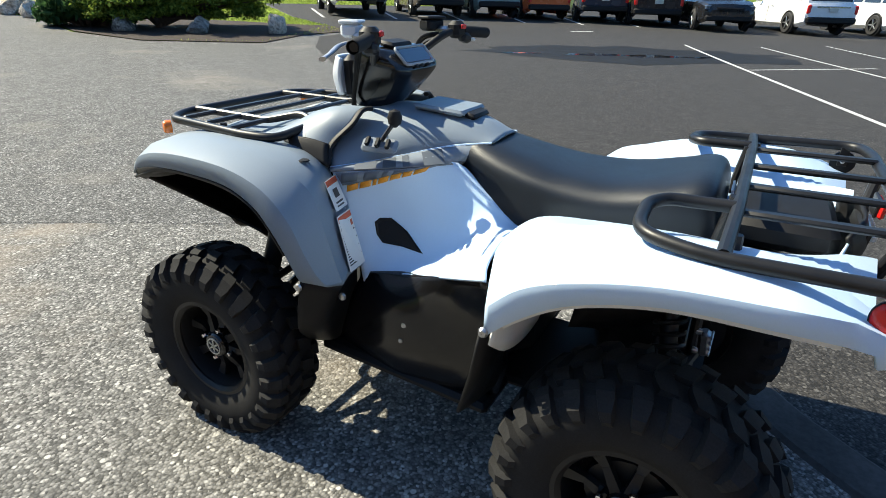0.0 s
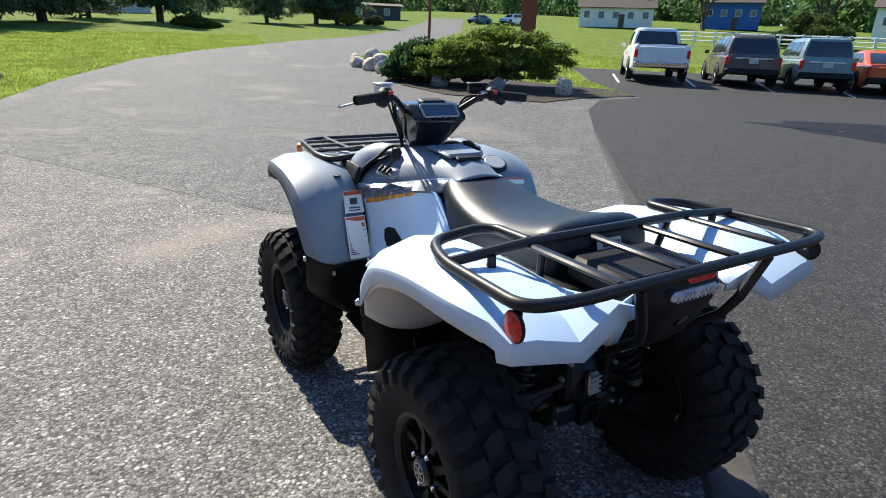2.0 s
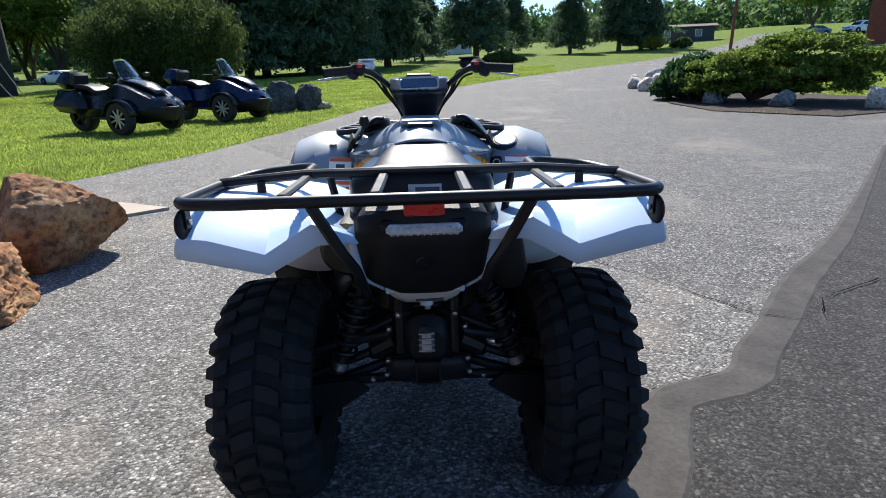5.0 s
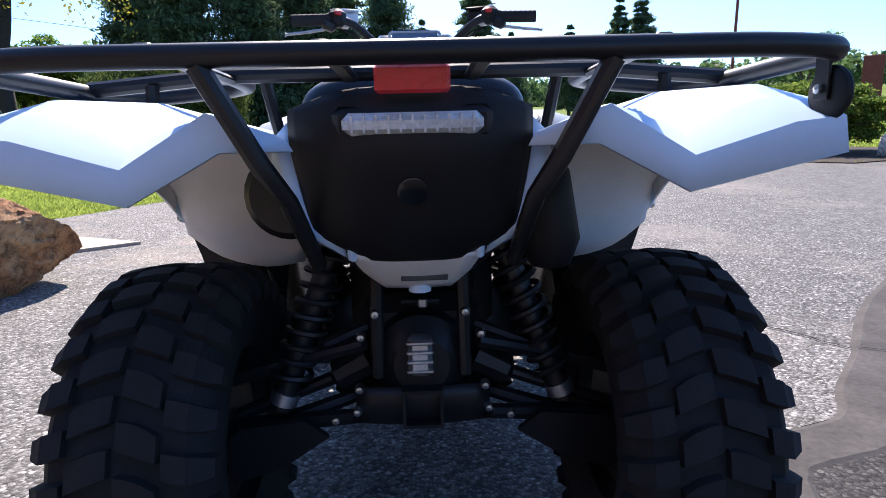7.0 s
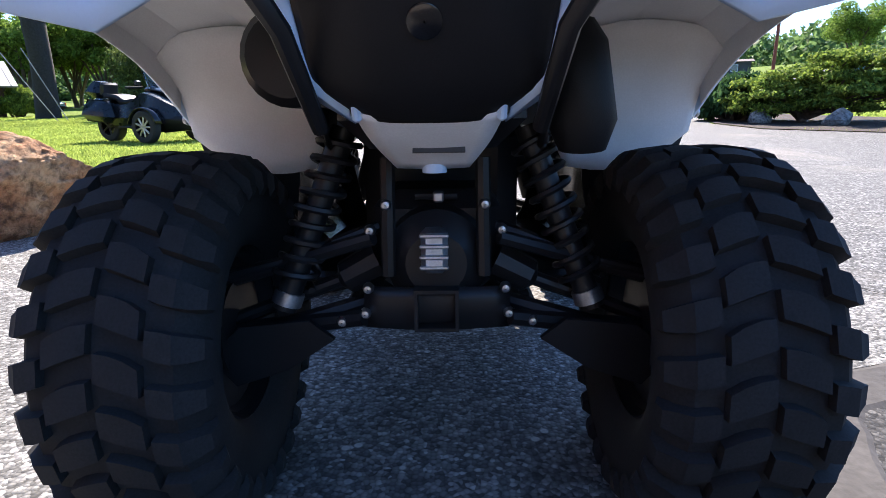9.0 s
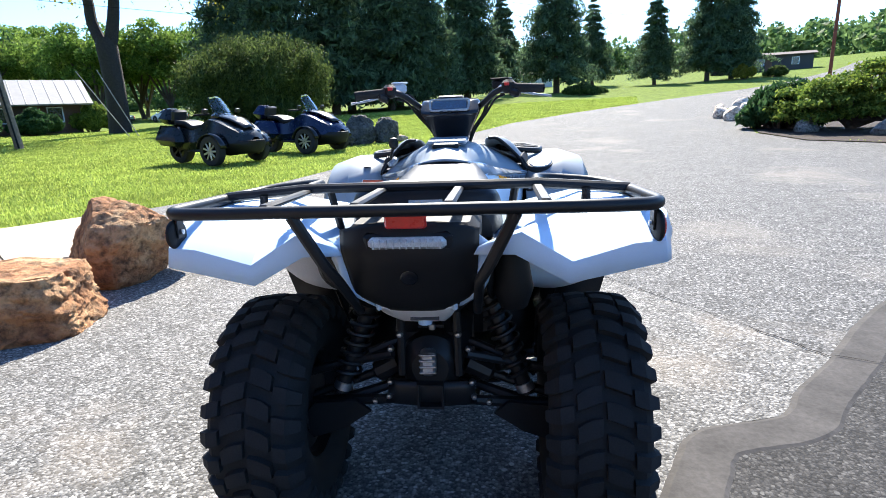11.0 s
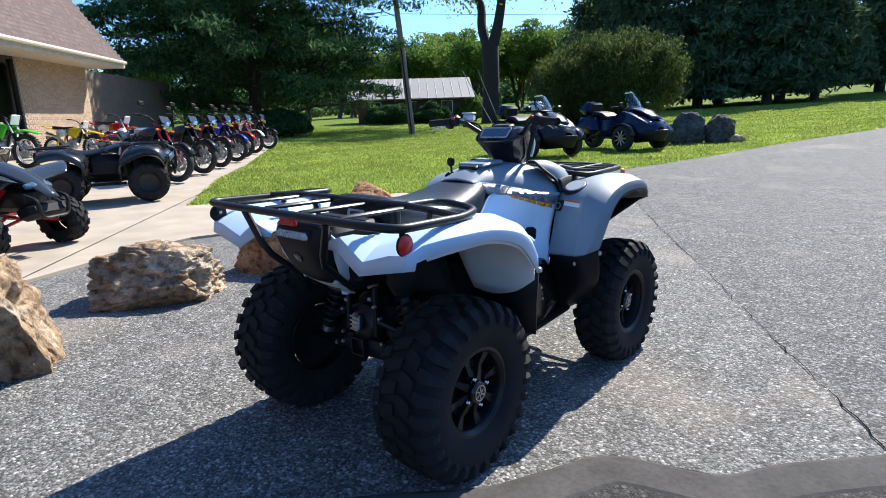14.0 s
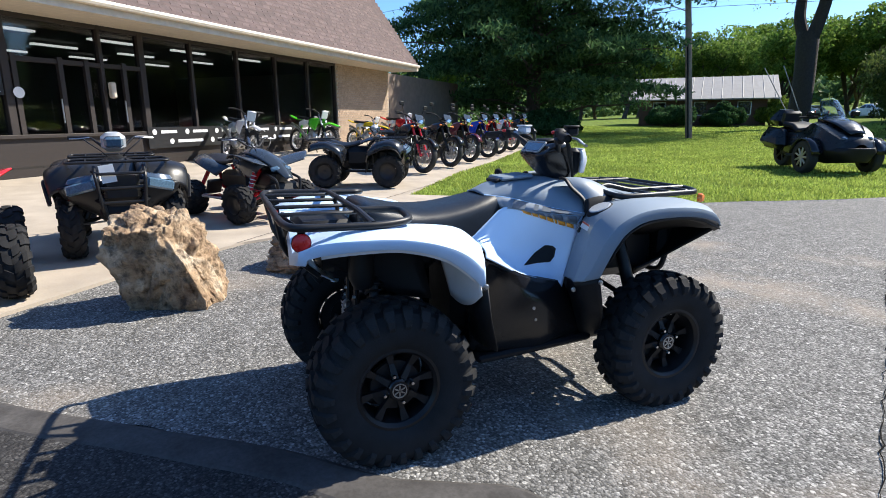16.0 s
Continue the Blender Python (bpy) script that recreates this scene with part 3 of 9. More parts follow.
def make_quad():
    quad = thing("quad_bike", "white and grey utility quad bike with black racks parked on asphalt", "quad bike")
    for side in (-1, 1):
        wheel(quad, side * 0.458, 0.622, 0.297, 0.306, 0.195, 0.152, side, 0.516)
        wheel(quad, side * 0.424, -0.615, 0.306, 0.316, 0.242, 0.152, side, 0.524)

    # rear fenders: top sheet from seat to outer lip, by stations from front to back
    rear = [
        [(-0.30, -0.215, 0.775), (-0.37, -0.235, 0.79), (-0.45, -0.26, 0.79), (-0.515, -0.28, 0.765), (-0.54, -0.285, 0.72), (-0.546, -0.287, 0.655)],
        [(-0.185, -0.27, 0.785), (-0.28, -0.29, 0.83), (-0.40, -0.325, 0.855), (-0.51, -0.35, 0.835), (-0.556, -0.36, 0.79), (-0.562, -0.372, 0.735)],
        [(-0.175, -0.42, 0.80), (-0.28, -0.43, 0.85), (-0.40, -0.44, 0.882), (-0.52, -0.455, 0.872), (-0.572, -0.46, 0.838), (-0.578, -0.47, 0.80)],
        [(-0.175, -0.60, 0.80), (-0.27, -0.60, 0.855), (-0.40, -0.60, 0.893), (-0.52, -0.60, 0.896), (-0.575, -0.61, 0.872), (-0.582, -0.62, 0.842)],
        [(-0.175, -0.78, 0.80), (-0.26, -0.78, 0.85), (-0.37, -0.78, 0.888), (-0.50, -0.78, 0.898), (-0.562, -0.785, 0.878), (-0.572, -0.79, 0.845)],
        [(-0.165, -0.885, 0.835), (-0.245, -0.89, 0.868), (-0.342, -0.89, 0.836), (-0.455, -0.885, 0.872), (-0.532, -0.88, 0.868), (-0.548, -0.875, 0.835)],
    ]
    # the folded tail of each fender
    fold = [
        [(-0.165, -0.885, 0.835), (-0.245, -0.89, 0.868), (-0.342, -0.89, 0.836), (-0.455, -0.885, 0.872), (-0.532, -0.88, 0.868), (-0.548, -0.875, 0.835)],
        [(-0.150, -0.93, 0.838), (-0.238, -0.935, 0.868), (-0.342, -0.938, 0.806), (-0.462, -0.940, 0.842), (-0.522, -0.938, 0.848), (-0.538, -0.915, 0.827)],
        [(-0.140, -0.935, 0.824), (-0.225, -0.94, 0.824), (-0.335, -0.949, 0.764), (-0.45, -0.947, 0.790), (-0.524, -0.945, 0.806), (-0.538, -0.922, 0.806)],
    ]
    s = Shape().grid(skin(rear, 5, 1) + fold[1:])
    for shape in (s, s.mirrored()):
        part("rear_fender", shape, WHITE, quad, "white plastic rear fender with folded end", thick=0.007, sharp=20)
    # added sheet below the white fender, coloured as if lit from the ground
    s = Shape().grid([[(0.985 * p[0], p[1] + 0.004, p[2] - 0.012) for p in row] for row in skin(rear, 5, 1)[3:]])
    for shape in (s, s.mirrored()):
        part("bounce_lit_underside", shape, LINER, quad, "added sheet under the rear fender with ground bounce put into its colour", thick=0.004, sharp=20)
    # liner inside the rear arch, hanging ahead of the wheel
    liner = [
        [(-0.20, -0.36, 0.80), (-0.36, -0.37, 0.845), (-0.50, -0.385, 0.835), (-0.553, -0.39, 0.79)],
        [(-0.21, -0.33, 0.70), (-0.36, -0.33, 0.71), (-0.49, -0.325, 0.71), (-0.546, -0.32, 0.72)],
        [(-0.27, -0.31, 0.56), (-0.36, -0.305, 0.55), (-0.46, -0.30, 0.575), (-0.536, -0.295, 0.63)],
    ]
    panel_pair("fender_liner", liner, LINER, quad, "white inner fender liner with ground bounce put into its colour", 3, 3)
    wall = [
        [(-0.17, -0.42, 0.80), (-0.175, -0.62, 0.81), (-0.18, -0.84, 0.82)],
        [(-0.20, -0.40, 0.68), (-0.185, -0.60, 0.70), (-0.16, -0.80, 0.72)],
        [(-0.23, -0.38, 0.54), (-0.20, -0.50, 0.56), (-0.17, -0.58, 0.60)],
    ]
    panel_pair("inner_wall", wall, BLACKP, quad, "black inner arch wall", 3, 3)
    for sg in (-1, 1):
        flap = Shape().grid([[(sg * x, y, z) for x, y, z in row] for row in (
            [(-0.30, -0.295, 0.66), (-0.42, -0.285, 0.665), (-0.545, -0.278, 0.665)],
            [(-0.32, -0.27, 0.52), (-0.42, -0.26, 0.52), (-0.515, -0.245, 0.52)],
            [(-0.35, -0.24, 0.385), (-0.42, -0.225, 0.38), (-0.49, -0.205, 0.38)])])
        part("mud_flap", flap, BLACKP, quad, "black mud flap", thick=0.008)
        part("bolt", Shape().lathe([(0.012, 0), (0.012, -sg * 0.0), (0.008, sg * 0.008), (0.001, sg * 0.009)], (sg * 0.552, -0.287, 0.668), "x", 12), STEEL, quad)

    # side panels, white, between tank, seat and footwell
    side = [
        [(-0.296, 0.300, 0.852), (-0.255, 0.20, 0.866), (-0.205, 0.10, 0.876), (-0.140, -0.005, 0.885), (-0.150, -0.10, 0.82), (-0.172, -0.215, 0.748), (-0.185, -0.27, 0.785)],
        [(-0.285, 0.285, 0.785), (-0.232, 0.20, 0.79), (-0.195, 0.10, 0.80), (-0.170, 0.0, 0.79), (-0.180, -0.10, 0.76), (-0.235, -0.20, 0.755), (-0.285, -0.265, 0.81)],
        [(-0.278, 0.262, 0.70), (-0.222, 0.195, 0.70), (-0.198, 0.10, 0.70), (-0.195, 0.0, 0.69), (-0.235, -0.10, 0.70), (-0.31, -0.185, 0.745), (-0.375, -0.245, 0.80)],
        [(-0.285, 0.235, 0.62), (-0.250, 0.175, 0.615), (-0.235, 0.10, 0.625), (-0.250, 0.0, 0.635), (-0.31, -0.10, 0.675), (-0.40, -0.185, 0.73), (-0.475, -0.255, 0.785)],
        [(-0.318, 0.178, 0.500), (-0.308, 0.135, 0.560), (-0.30, 0.08, 0.592), (-0.325, 0.0, 0.622), (-0.385, -0.09, 0.668), (-0.455, -0.18, 0.718), (-0.522, -0.272, 0.768)],
    ]
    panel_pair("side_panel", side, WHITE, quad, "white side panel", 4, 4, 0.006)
    sheet = skin(side, 4, 4)

    def on_side(u, v, lift, sg):
        """A point of the side panel by row and column, lifted off its face."""
        i, j = min(int(u * 4), 15), min(int(v * 4), 23)
        a, b = u * 4 - i, v * 4 - j
        p = sheet[i][j] * (1 - a) * (1 - b) + sheet[i + 1][j] * a * (1 - b) + sheet[i][j + 1] * (1 - a) * b + sheet[i + 1][j + 1] * a * b
        n = (sheet[i][j + 1] - sheet[i][j]).cross(sheet[i + 1][j] - sheet[i][j]).normalized()
        if n.x > 0:
            n = -n
        p = p + n * lift
        return Vector((-sg * p.x, p.y, p.z))

    def patch_on_side(shape, corners, lift, sg, k=4):
        """A four-cornered decal (u, v) laid on the side panel."""
        (u0, v0), (u1, v1), (u2, v2), (u3, v3) = corners
        rows = []
        for i in range(3):
            t = i / 2
            rows.append([on_side((u0 + (u1 - u0) * r) * (1 - t) + (u3 + (u2 - u3) * r) * t, (v0 + (v1 - v0) * r) * (1 - t) + (v3 + (v2 - v3) * r) * t, lift, sg) for r in (m / k for m in range(k + 1))])
        shape.grid(rows if sg < 0 else [row[::-1] for row in rows])

    for sg in (-1, 1):
        hole = Shape()
        o = [(2.0, 0.82), (1.86, 1.0), (1.84, 1.35), (2.2, 1.85), (2.86, 2.55), (2.74, 1.8), (2.66, 1.05), (2.4, 0.85)]
        cu, cv = 2.35, 1.4
        ring0 = [on_side(u, v, 0.0035, sg) for u, v in o]
        ring1 = [on_side(cu + (u - cu) * 0.93, cv + (v - cv) * 0.95, 0.005, sg) for u, v in o]
        ring2 = [on_side(cu + (u - cu) * 0.8, cv + (v - cv) * 0.85, 0.0036, sg) for u, v in o]
        hole.grid([ring0, ring1, ring2], wrap=True)
        hole.f.append(tuple(len(hole.v) - 8 + k for k in range(8)))
        part("air_vent", hole, BLACKP, quad, "black triangular vent", sharp=15)
    # tank cover, grey, with a flat lid
    tank = [
        [(0, 0.36, 0.985), (-0.09, 0.36, 0.975), (-0.19, 0.345, 0.935), (-0.262, 0.33, 0.89), (-0.292, 0.306, 0.858)],
        [(0, 0.25, 0.998), (-0.09, 0.25, 0.985), (-0.165, 0.245, 0.948), (-0.21, 0.232, 0.905), (-0.228, 0.215, 0.873)],
        [(0, 0.12, 0.998), (-0.08, 0.12, 0.985), (-0.13, 0.12, 0.956), (-0.155, 0.12, 0.922), (-0.168, 0.128, 0.893)],
        [(0, 0.0, 0.986), (-0.055, 0.0, 0.976), (-0.09, 0.005, 0.957), (-0.112, 0.015, 0.937), (-0.122, 0.028, 0.919)],
        [(0, -0.085, 0.945), (-0.04, -0.085, 0.943), (-0.065, -0.083, 0.940), (-0.078, -0.080, 0.938), (-0.084, -0.076, 0.936)],
    ]
    whole = skin(tank, 5, 4)
    s = Shape().grid([[Vector((-p.x, p.y, p.z)) for p in reversed(row[1:])] + row for row in whole])
    part("tank_cover", s, ARMOUR, quad, "grey fuel tank cover", thick=0.005)
    lid = Shape().box((0, 0.10, 1.004), (0.15, 0.16, 0.016), (3, 0, 0), 0.007)
    part("tank_lid", lid, ARMOUR, quad, "flat grey lid")
    part("lid_grip", Shape().box((0, 0.012, 0.992), (0.10, 0.035, 0.016), (12, 0, 0), 0.006), BLACKP, quad)
    for sg in (-1, 1):
        high = smooth_line([(sg * 0.296, 0.306, 0.860), (sg * 0.231, 0.213, 0.876), (sg * 0.171, 0.130, 0.896), (sg * 0.126, 0.030, 0.922), (sg * 0.087, -0.078, 0.938)], 6)
        low = smooth_line([(sg * 0.302, 0.300, 0.850), (sg * 0.259, 0.20, 0.862), (sg * 0.210, 0.10, 0.872), (sg * 0.152, 0.010, 0.880), (sg * 0.122, -0.002, 0.872)], 6)
        part("pinstripe", Shape().tube(high, 0.0035, 6), WHITE, quad)
        part("upper_panel", Shape().grid([high, [(a + b) / 2 + Vector((sg * 0.004, 0, 0.002)) for a, b in zip(high, low)], low]), FIELDGREY, quad, "grey decal panel under the pinstripe", thick=0.005)
        lift = Vector((sg * 0.0065, 0, 0.004))
        for k0, k1 in ((4, 7), (8, 10), (11, 12), (14, 17)):
            part("decal", Shape().grid([[high[k].lerp(low[k], t) + lift for k in range(k0, k1 + 1)] for t in (0.12, 0.98)]), DECALGREY, quad, "dark grey block decal")
        # decals on the flank: bold grey block shapes and a slim orange row of bars
        big = Shape()
        patch_on_side(big, [(0.07, 0.12), (0.07, 2.95), (0.10, 2.75), (0.66, 0.22)], 0.0085, sg, 12)
        part("decal", big, FIELDGREY, quad, "mid grey decal field", thick=0.0006)
        for v, w, low in ((0.32, 0.40, 0.56), (0.86, 0.36, 0.48), (1.32, 0.14, 0.40), (1.58, 0.34, 0.36)):
            blocks = Shape()
            patch_on_side(blocks, [(0.12, v), (0.12, v + w), (low - 0.06, v + w - 0.10), (low, v - 0.10)], 0.0096, sg)
            part("decal", blocks, DECALGREY, quad, "dark grey block decal", thick=0.0006)
        v = 0.30
        for w in (0.30, 0.28, 0.10, 0.27, 0.27, 0.23, 0.30):
            base, up = 0.98 - 0.30 * v, 0.24 - 0.02 * v
            word = Shape()
            patch_on_side(word, [(base - up, v + 0.05), (base - up - 0.09 * w / 0.3, v + w + 0.05), (base - 0.09 * w / 0.3, v + w - 0.02), (base, v - 0.02)], 0.0098, sg, 2)
            v += w + 0.045
            part("decal", word, ORANGE, quad, "slim orange decal bars", thick=0.0006)

    # seat: one long saddle, narrow in front and broad behind
    seat = []
    for y, half, top, low, crown in ((0.02, 0.105, 0.952, 0.875, 0.004), (-0.03, 0.125, 0.948, 0.845, 0.008), (-0.10, 0.15, 0.932, 0.80, 0.012), (-0.20, 0.172, 0.912, 0.742, 0.014), (-0.30, 0.185, 0.900, 0.755, 0.012), (-0.42, 0.195, 0.902, 0.79, 0.01), (-0.54, 0.20, 0.926, 0.80, 0.008), (-0.61, 0.195, 0.944, 0.80, 0.006), (-0.645, 0.185, 0.93, 0.80, 0.004), (-0.66, 0.175, 0.88, 0.80, 0.0)):
        seat.append([(0, y, top + crown * 0.2), (-0.48 * half, y, top), (-0.80 * half, y, top - 0.010 - crown * 0.3), (-0.97 * half, y, top - 0.042), (-half, y, 0.5 * (top - 0.06) + 0.5 * low), (-half * 1.02, y - 0.005, low)])
    whole = skin(seat, 4, 4)
    s = Shape().grid([[Vector((-p.x, p.y, p.z)) for p in reversed(row[1:])] + row for row in whole])
    o = len(s.v)
    s.f.append(tuple(range(len(whole[0]) * 2 - 1)))
    s.f.append(tuple(reversed(range(o - len(whole[0]) * 2 + 1, o))))
    part("seat", s, VINYL, quad, "black vinyl seat", sharp=50)
    part("label", Shape().box((0.008, -0.672, 0.886), (0.086, 0.004, 0.028), (-14, 0, 0)), LABEL, quad, "white label on the seat back", smooth=False)
    part("print", Shape().box((0.014, -0.6755, 0.886), (0.062, 0.002, 0.014), (-14, 0, 0)), DECALGREY, quad, "small grey print", smooth=False)
    # storage box and tail under the rear rack
    part("storage_box", Shape().box((0, -0.78, 0.845), (0.30, 0.22, 0.07), (0, 0, 0), 0.02), BLACKP, quad, "black storage lid")
    tail = [
        [(-0.150, -0.895, 0.872), (-0.08, -0.925, 0.892), (0, -0.93, 0.895), (0.08, -0.925, 0.892), (0.150, -0.895, 0.872)],
        [(-0.148, -0.905, 0.83), (-0.08, -0.94, 0.835), (0, -0.945, 0.835), (0.08, -0.94, 0.835), (0.148, -0.905, 0.83)],
        [(-0.142, -0.885, 0.775), (-0.08, -0.915, 0.77), (0, -0.92, 0.77), (0.08, -0.915, 0.77), (0.142, -0.885, 0.775)],
        [(-0.135, -0.86, 0.72), (-0.08, -0.875, 0.705), (0, -0.88, 0.70), (0.08, -0.875, 0.705), (0.135, -0.86, 0.72)],
        [(-0.095, -0.83, 0.685), (-0.06, -0.838, 0.672), (0, -0.84, 0.67), (0.06, -0.838, 0.672), (0.095, -0.83, 0.685)],
    ]
    part("tail_panel", Shape().grid(skin(tail, 4, 4)), BLACKP, quad, "black rear panel", thick=0.008)
    for sg in (-1, 1):
        trim = Shape().grid([[(sg * x, y, z) for x, y, z in row] for row in (
            [(0.150, -0.90, 0.86), (0.172, -0.89, 0.84), (0.185, -0.86, 0.80)],
            [(0.146, -0.89, 0.78), (0.160, -0.88, 0.76), (0.165, -0.85, 0.74)],
            [(0.136, -0.865, 0.72), (0.142, -0.855, 0.71), (0.145, -0.83, 0.70)],
            [(0.10, -0.835, 0.685), (0.10, -0.828, 0.675), (0.095, -0.81, 0.668)])])
        part("tail_trim", trim, WHITE, quad, "white edge of the rear panel", thick=0.005)
    plate = Shape().grid(skin([
        [(-0.092, -0.845, 0.680), (0, -0.848, 0.676), (0.092, -0.845, 0.680)],
        [(-0.078, -0.80, 0.645), (0, -0.80, 0.64), (0.078, -0.80, 0.645)],
        [(-0.052, -0.735, 0.604), (0, -0.735, 0.602), (0.052, -0.735, 0.604)]], 3, 3))
    plate_ob = part("under_plate", plate, LINER, quad, "white lower tail plate", thick=0.006)
    part("label", Shape().box((0.01, -0.794, 0.632), (0.07, 0.012, 0.002), (50, 0, 0)), LABELINK, plate_ob, "small printed strip", smooth=False)
    part("plug", Shape().lathe([(0.018, -0.012), (0.018, 0.0), (0.012, 0.008), (0.001, 0.01)], (0.002, -0.735, 0.607), "z", 14), WHITE, plate_ob)
    for sg in (-1, 1):
        part("clip", Shape().box((sg * 0.089, -0.842, 0.684), (0.012, 0.02, 0.03), (20, 0, 0), 0.004), WHITE, plate_ob)
    boss = part("badge", Shape().lathe([(0.001, -0.002), (0.017, -0.002), (0.019, -0.001), (0.020, 0.004)], (0, 0, 0), "y", 24), GLOSSB, quad, "plain round black badge")
    boss.matrix_basis = pose(0.0, -0.928, 0.772, 22)
    lens = part("tail_light", Shape().box((0.003, -0.945, 0.853), (0.165, 0.022, 0.026), (8, 0, 0), 0.008), CLEARLENS, quad, "clear ribbed tail light")
    for k in range(11):
        part("rib", Shape().box((-0.067 + 0.014 * k, -0.957, 0.853), (0.003, 0.004, 0.02), (8, 0, 0)), CLEARLENS, lens, smooth=False)
    part("light_housing", Shape().box((0.003, -0.935, 0.853), (0.19, 0.02, 0.042), (8, 0, 0), 0.009), BLACKP, quad)
    refl = part("reflector", Shape().box((0.004, -0.958, 0.902), (0.086, 0.012, 0.032), (4, 0, 0), 0.004), REDLENS, quad, "red rectangular rear reflector")
    part("bracket", Shape().box((0.004, -0.949, 0.906), (0.07, 0.008, 0.04), (4, 0, 0), 0.002), BLACKM, refl)
    for sg in (-1, 1):
        lamp = part("round_reflector", Shape().lathe([(0.001, sg * 0.010), (0.02, sg * 0.008), (0.028, sg * 0.004), (0.031, 0), (0.031, -sg * 0.006), (0.001, -sg * 0.006)], (0, 0, 0), "x", 24), REDLENS, quad, "round red side reflector")
        lamp.matrix_basis = pose(sg * 0.512, -0.928, 0.877, 0, 0, sg * 4)
        part("housing", Shape().lathe([(0.001, -sg * 0.010), (0.026, -sg * 0.010), (0.032, -sg * 0.007), (0.033, -sg * 0.002), (0.0315, sg * 0.001)], (0, 0, 0), "x", 24), BLACKP, lamp, "black reflector housing")

    # rear rack
    pipe = 0.0135
    z = 0.928
    rack = Shape()
    rack.tube(bent([(-0.285, -0.685, 0.938), (-0.29, -0.56, 0.934), (-0.33, -0.53, 0.93), (-0.46, -0.535, 0.918), (-0.505, -0.66, 0.915), (-0.512, -0.955, z - 0.002), (-0.40, -0.978, z), (0.40, -0.978, z), (0.512, -0.955, z - 0.002), (0.505, -0.66, 0.915), (0.46, -0.535, 0.918), (0.33, -0.53, 0.93), (0.29, -0.56, 0.934), (0.285, -0.685, 0.938)], 0.055, 6), pipe, 12)
    rack_ob = part("rear_rack", rack, BLACKM, quad, "black tubular rear rack")
    part("cross_bar", Shape().tube([(-0.503, -0.685, 0.921), (-0.29, -0.69, 0.938), (0.29, -0.69, 0.938), (0.503, -0.685, 0.921)], 0.0125, 10), BLACKM, rack_ob)
    for x in (-0.285, -0.095, 0.095, 0.285):
        part("slat", Shape().box((x, -0.832, 0.934), (0.026, 0.29, 0.013), (-1.5, 0, 0), 0.005), BLACKM, rack_ob)
    for sg in (-1, 1):
        stay = Shape().tube([(sg * 0.228, -0.975, 0.918), (sg * 0.175, -0.955, 0.81), (sg * 0.150, -0.935, 0.765), (sg * 0.140, -0.82, 0.66)], [0.013, 0.013, 0.012, 0.011], 10)
        part("stay", stay, BLACKM, rack_ob)
        part("foot", Shape().tube([(sg * 0.40, -0.70, 0.925), (sg * 0.40, -0.70, 0.878)], [0.01, 0.013], 8), BLACKM, rack_ob)
        part("inner_stay", Shape().tube([(sg * 0.235, -0.68, 0.945), (sg * 0.215, -0.66, 0.82)], 0.01, 8), BLACKM, rack_ob)
        part("reflector_bracket", Shape().box((sg * 0.499, -0.926, 0.896), (0.004, 0.024, 0.055), (0, 0, sg * 4), 0.001), BLACKM, rack_ob)
        part("bolt", Shape().lathe([(0.006, 0), (0.006, -sg * 0.004), (0.001, -sg * 0.005)], (sg * 0.496, -0.926, 0.882), "x", 8), STEEL, rack_ob)

    # front fenders
    front = [
        [(-0.20, 0.935, 0.835), (-0.32, 0.935, 0.838), (-0.43, 0.915, 0.828), (-0.474, 0.893, 0.818), (-0.478, 0.90, 0.792)],
        [(-0.20, 0.88, 0.872), (-0.33, 0.88, 0.878), (-0.43, 0.865, 0.872), (-0.487, 0.845, 0.852), (-0.494, 0.848, 0.818)],
        [(-0.22, 0.76, 0.898), (-0.34, 0.76, 0.908), (-0.44, 0.755, 0.905), (-0.508, 0.74, 0.882), (-0.518, 0.742, 0.846)],
        [(-0.25, 0.62, 0.91), (-0.36, 0.62, 0.922), (-0.455, 0.615, 0.922), (-0.528, 0.60, 0.898), (-0.540, 0.60, 0.862)],
        [(-0.28, 0.48, 0.91), (-0.375, 0.475, 0.922), (-0.462, 0.462, 0.92), (-0.538, 0.435, 0.895), (-0.552, 0.43, 0.858)],
        [(-0.29, 0.38, 0.892), (-0.375, 0.36, 0.902), (-0.455, 0.34, 0.894), (-0.534, 0.325, 0.858), (-0.556, 0.335, 0.822)],
        [(-0.298, 0.318, 0.858), (-0.372, 0.282, 0.852), (-0.442, 0.255, 0.838), (-0.528, 0.255, 0.79), (-0.556, 0.285, 0.772)],
        [(-0.300, 0.272, 0.778), (-0.395, 0.233, 0.770), (-0.45, 0.215, 0.755), (-0.525, 0.215, 0.715), (-0.548, 0.248, 0.705)],
        [(-0.300, 0.240, 0.68), (-0.393, 0.213, 0.675), (-0.452, 0.182, 0.668), (-0.515, 0.19, 0.66), (-0.541, 0.225, 0.652)],
        [(-0.296, 0.214, 0.59), (-0.385, 0.192, 0.600), (-0.458, 0.155, 0.612), (-0.50, 0.168, 0.622), (-0.535, 0.215, 0.640)],
    ]
    fl, fr = panel_pair("front_fender", front, ARMOUR, quad, "grey plastic front fender", 4, 1, 0.007, 24)
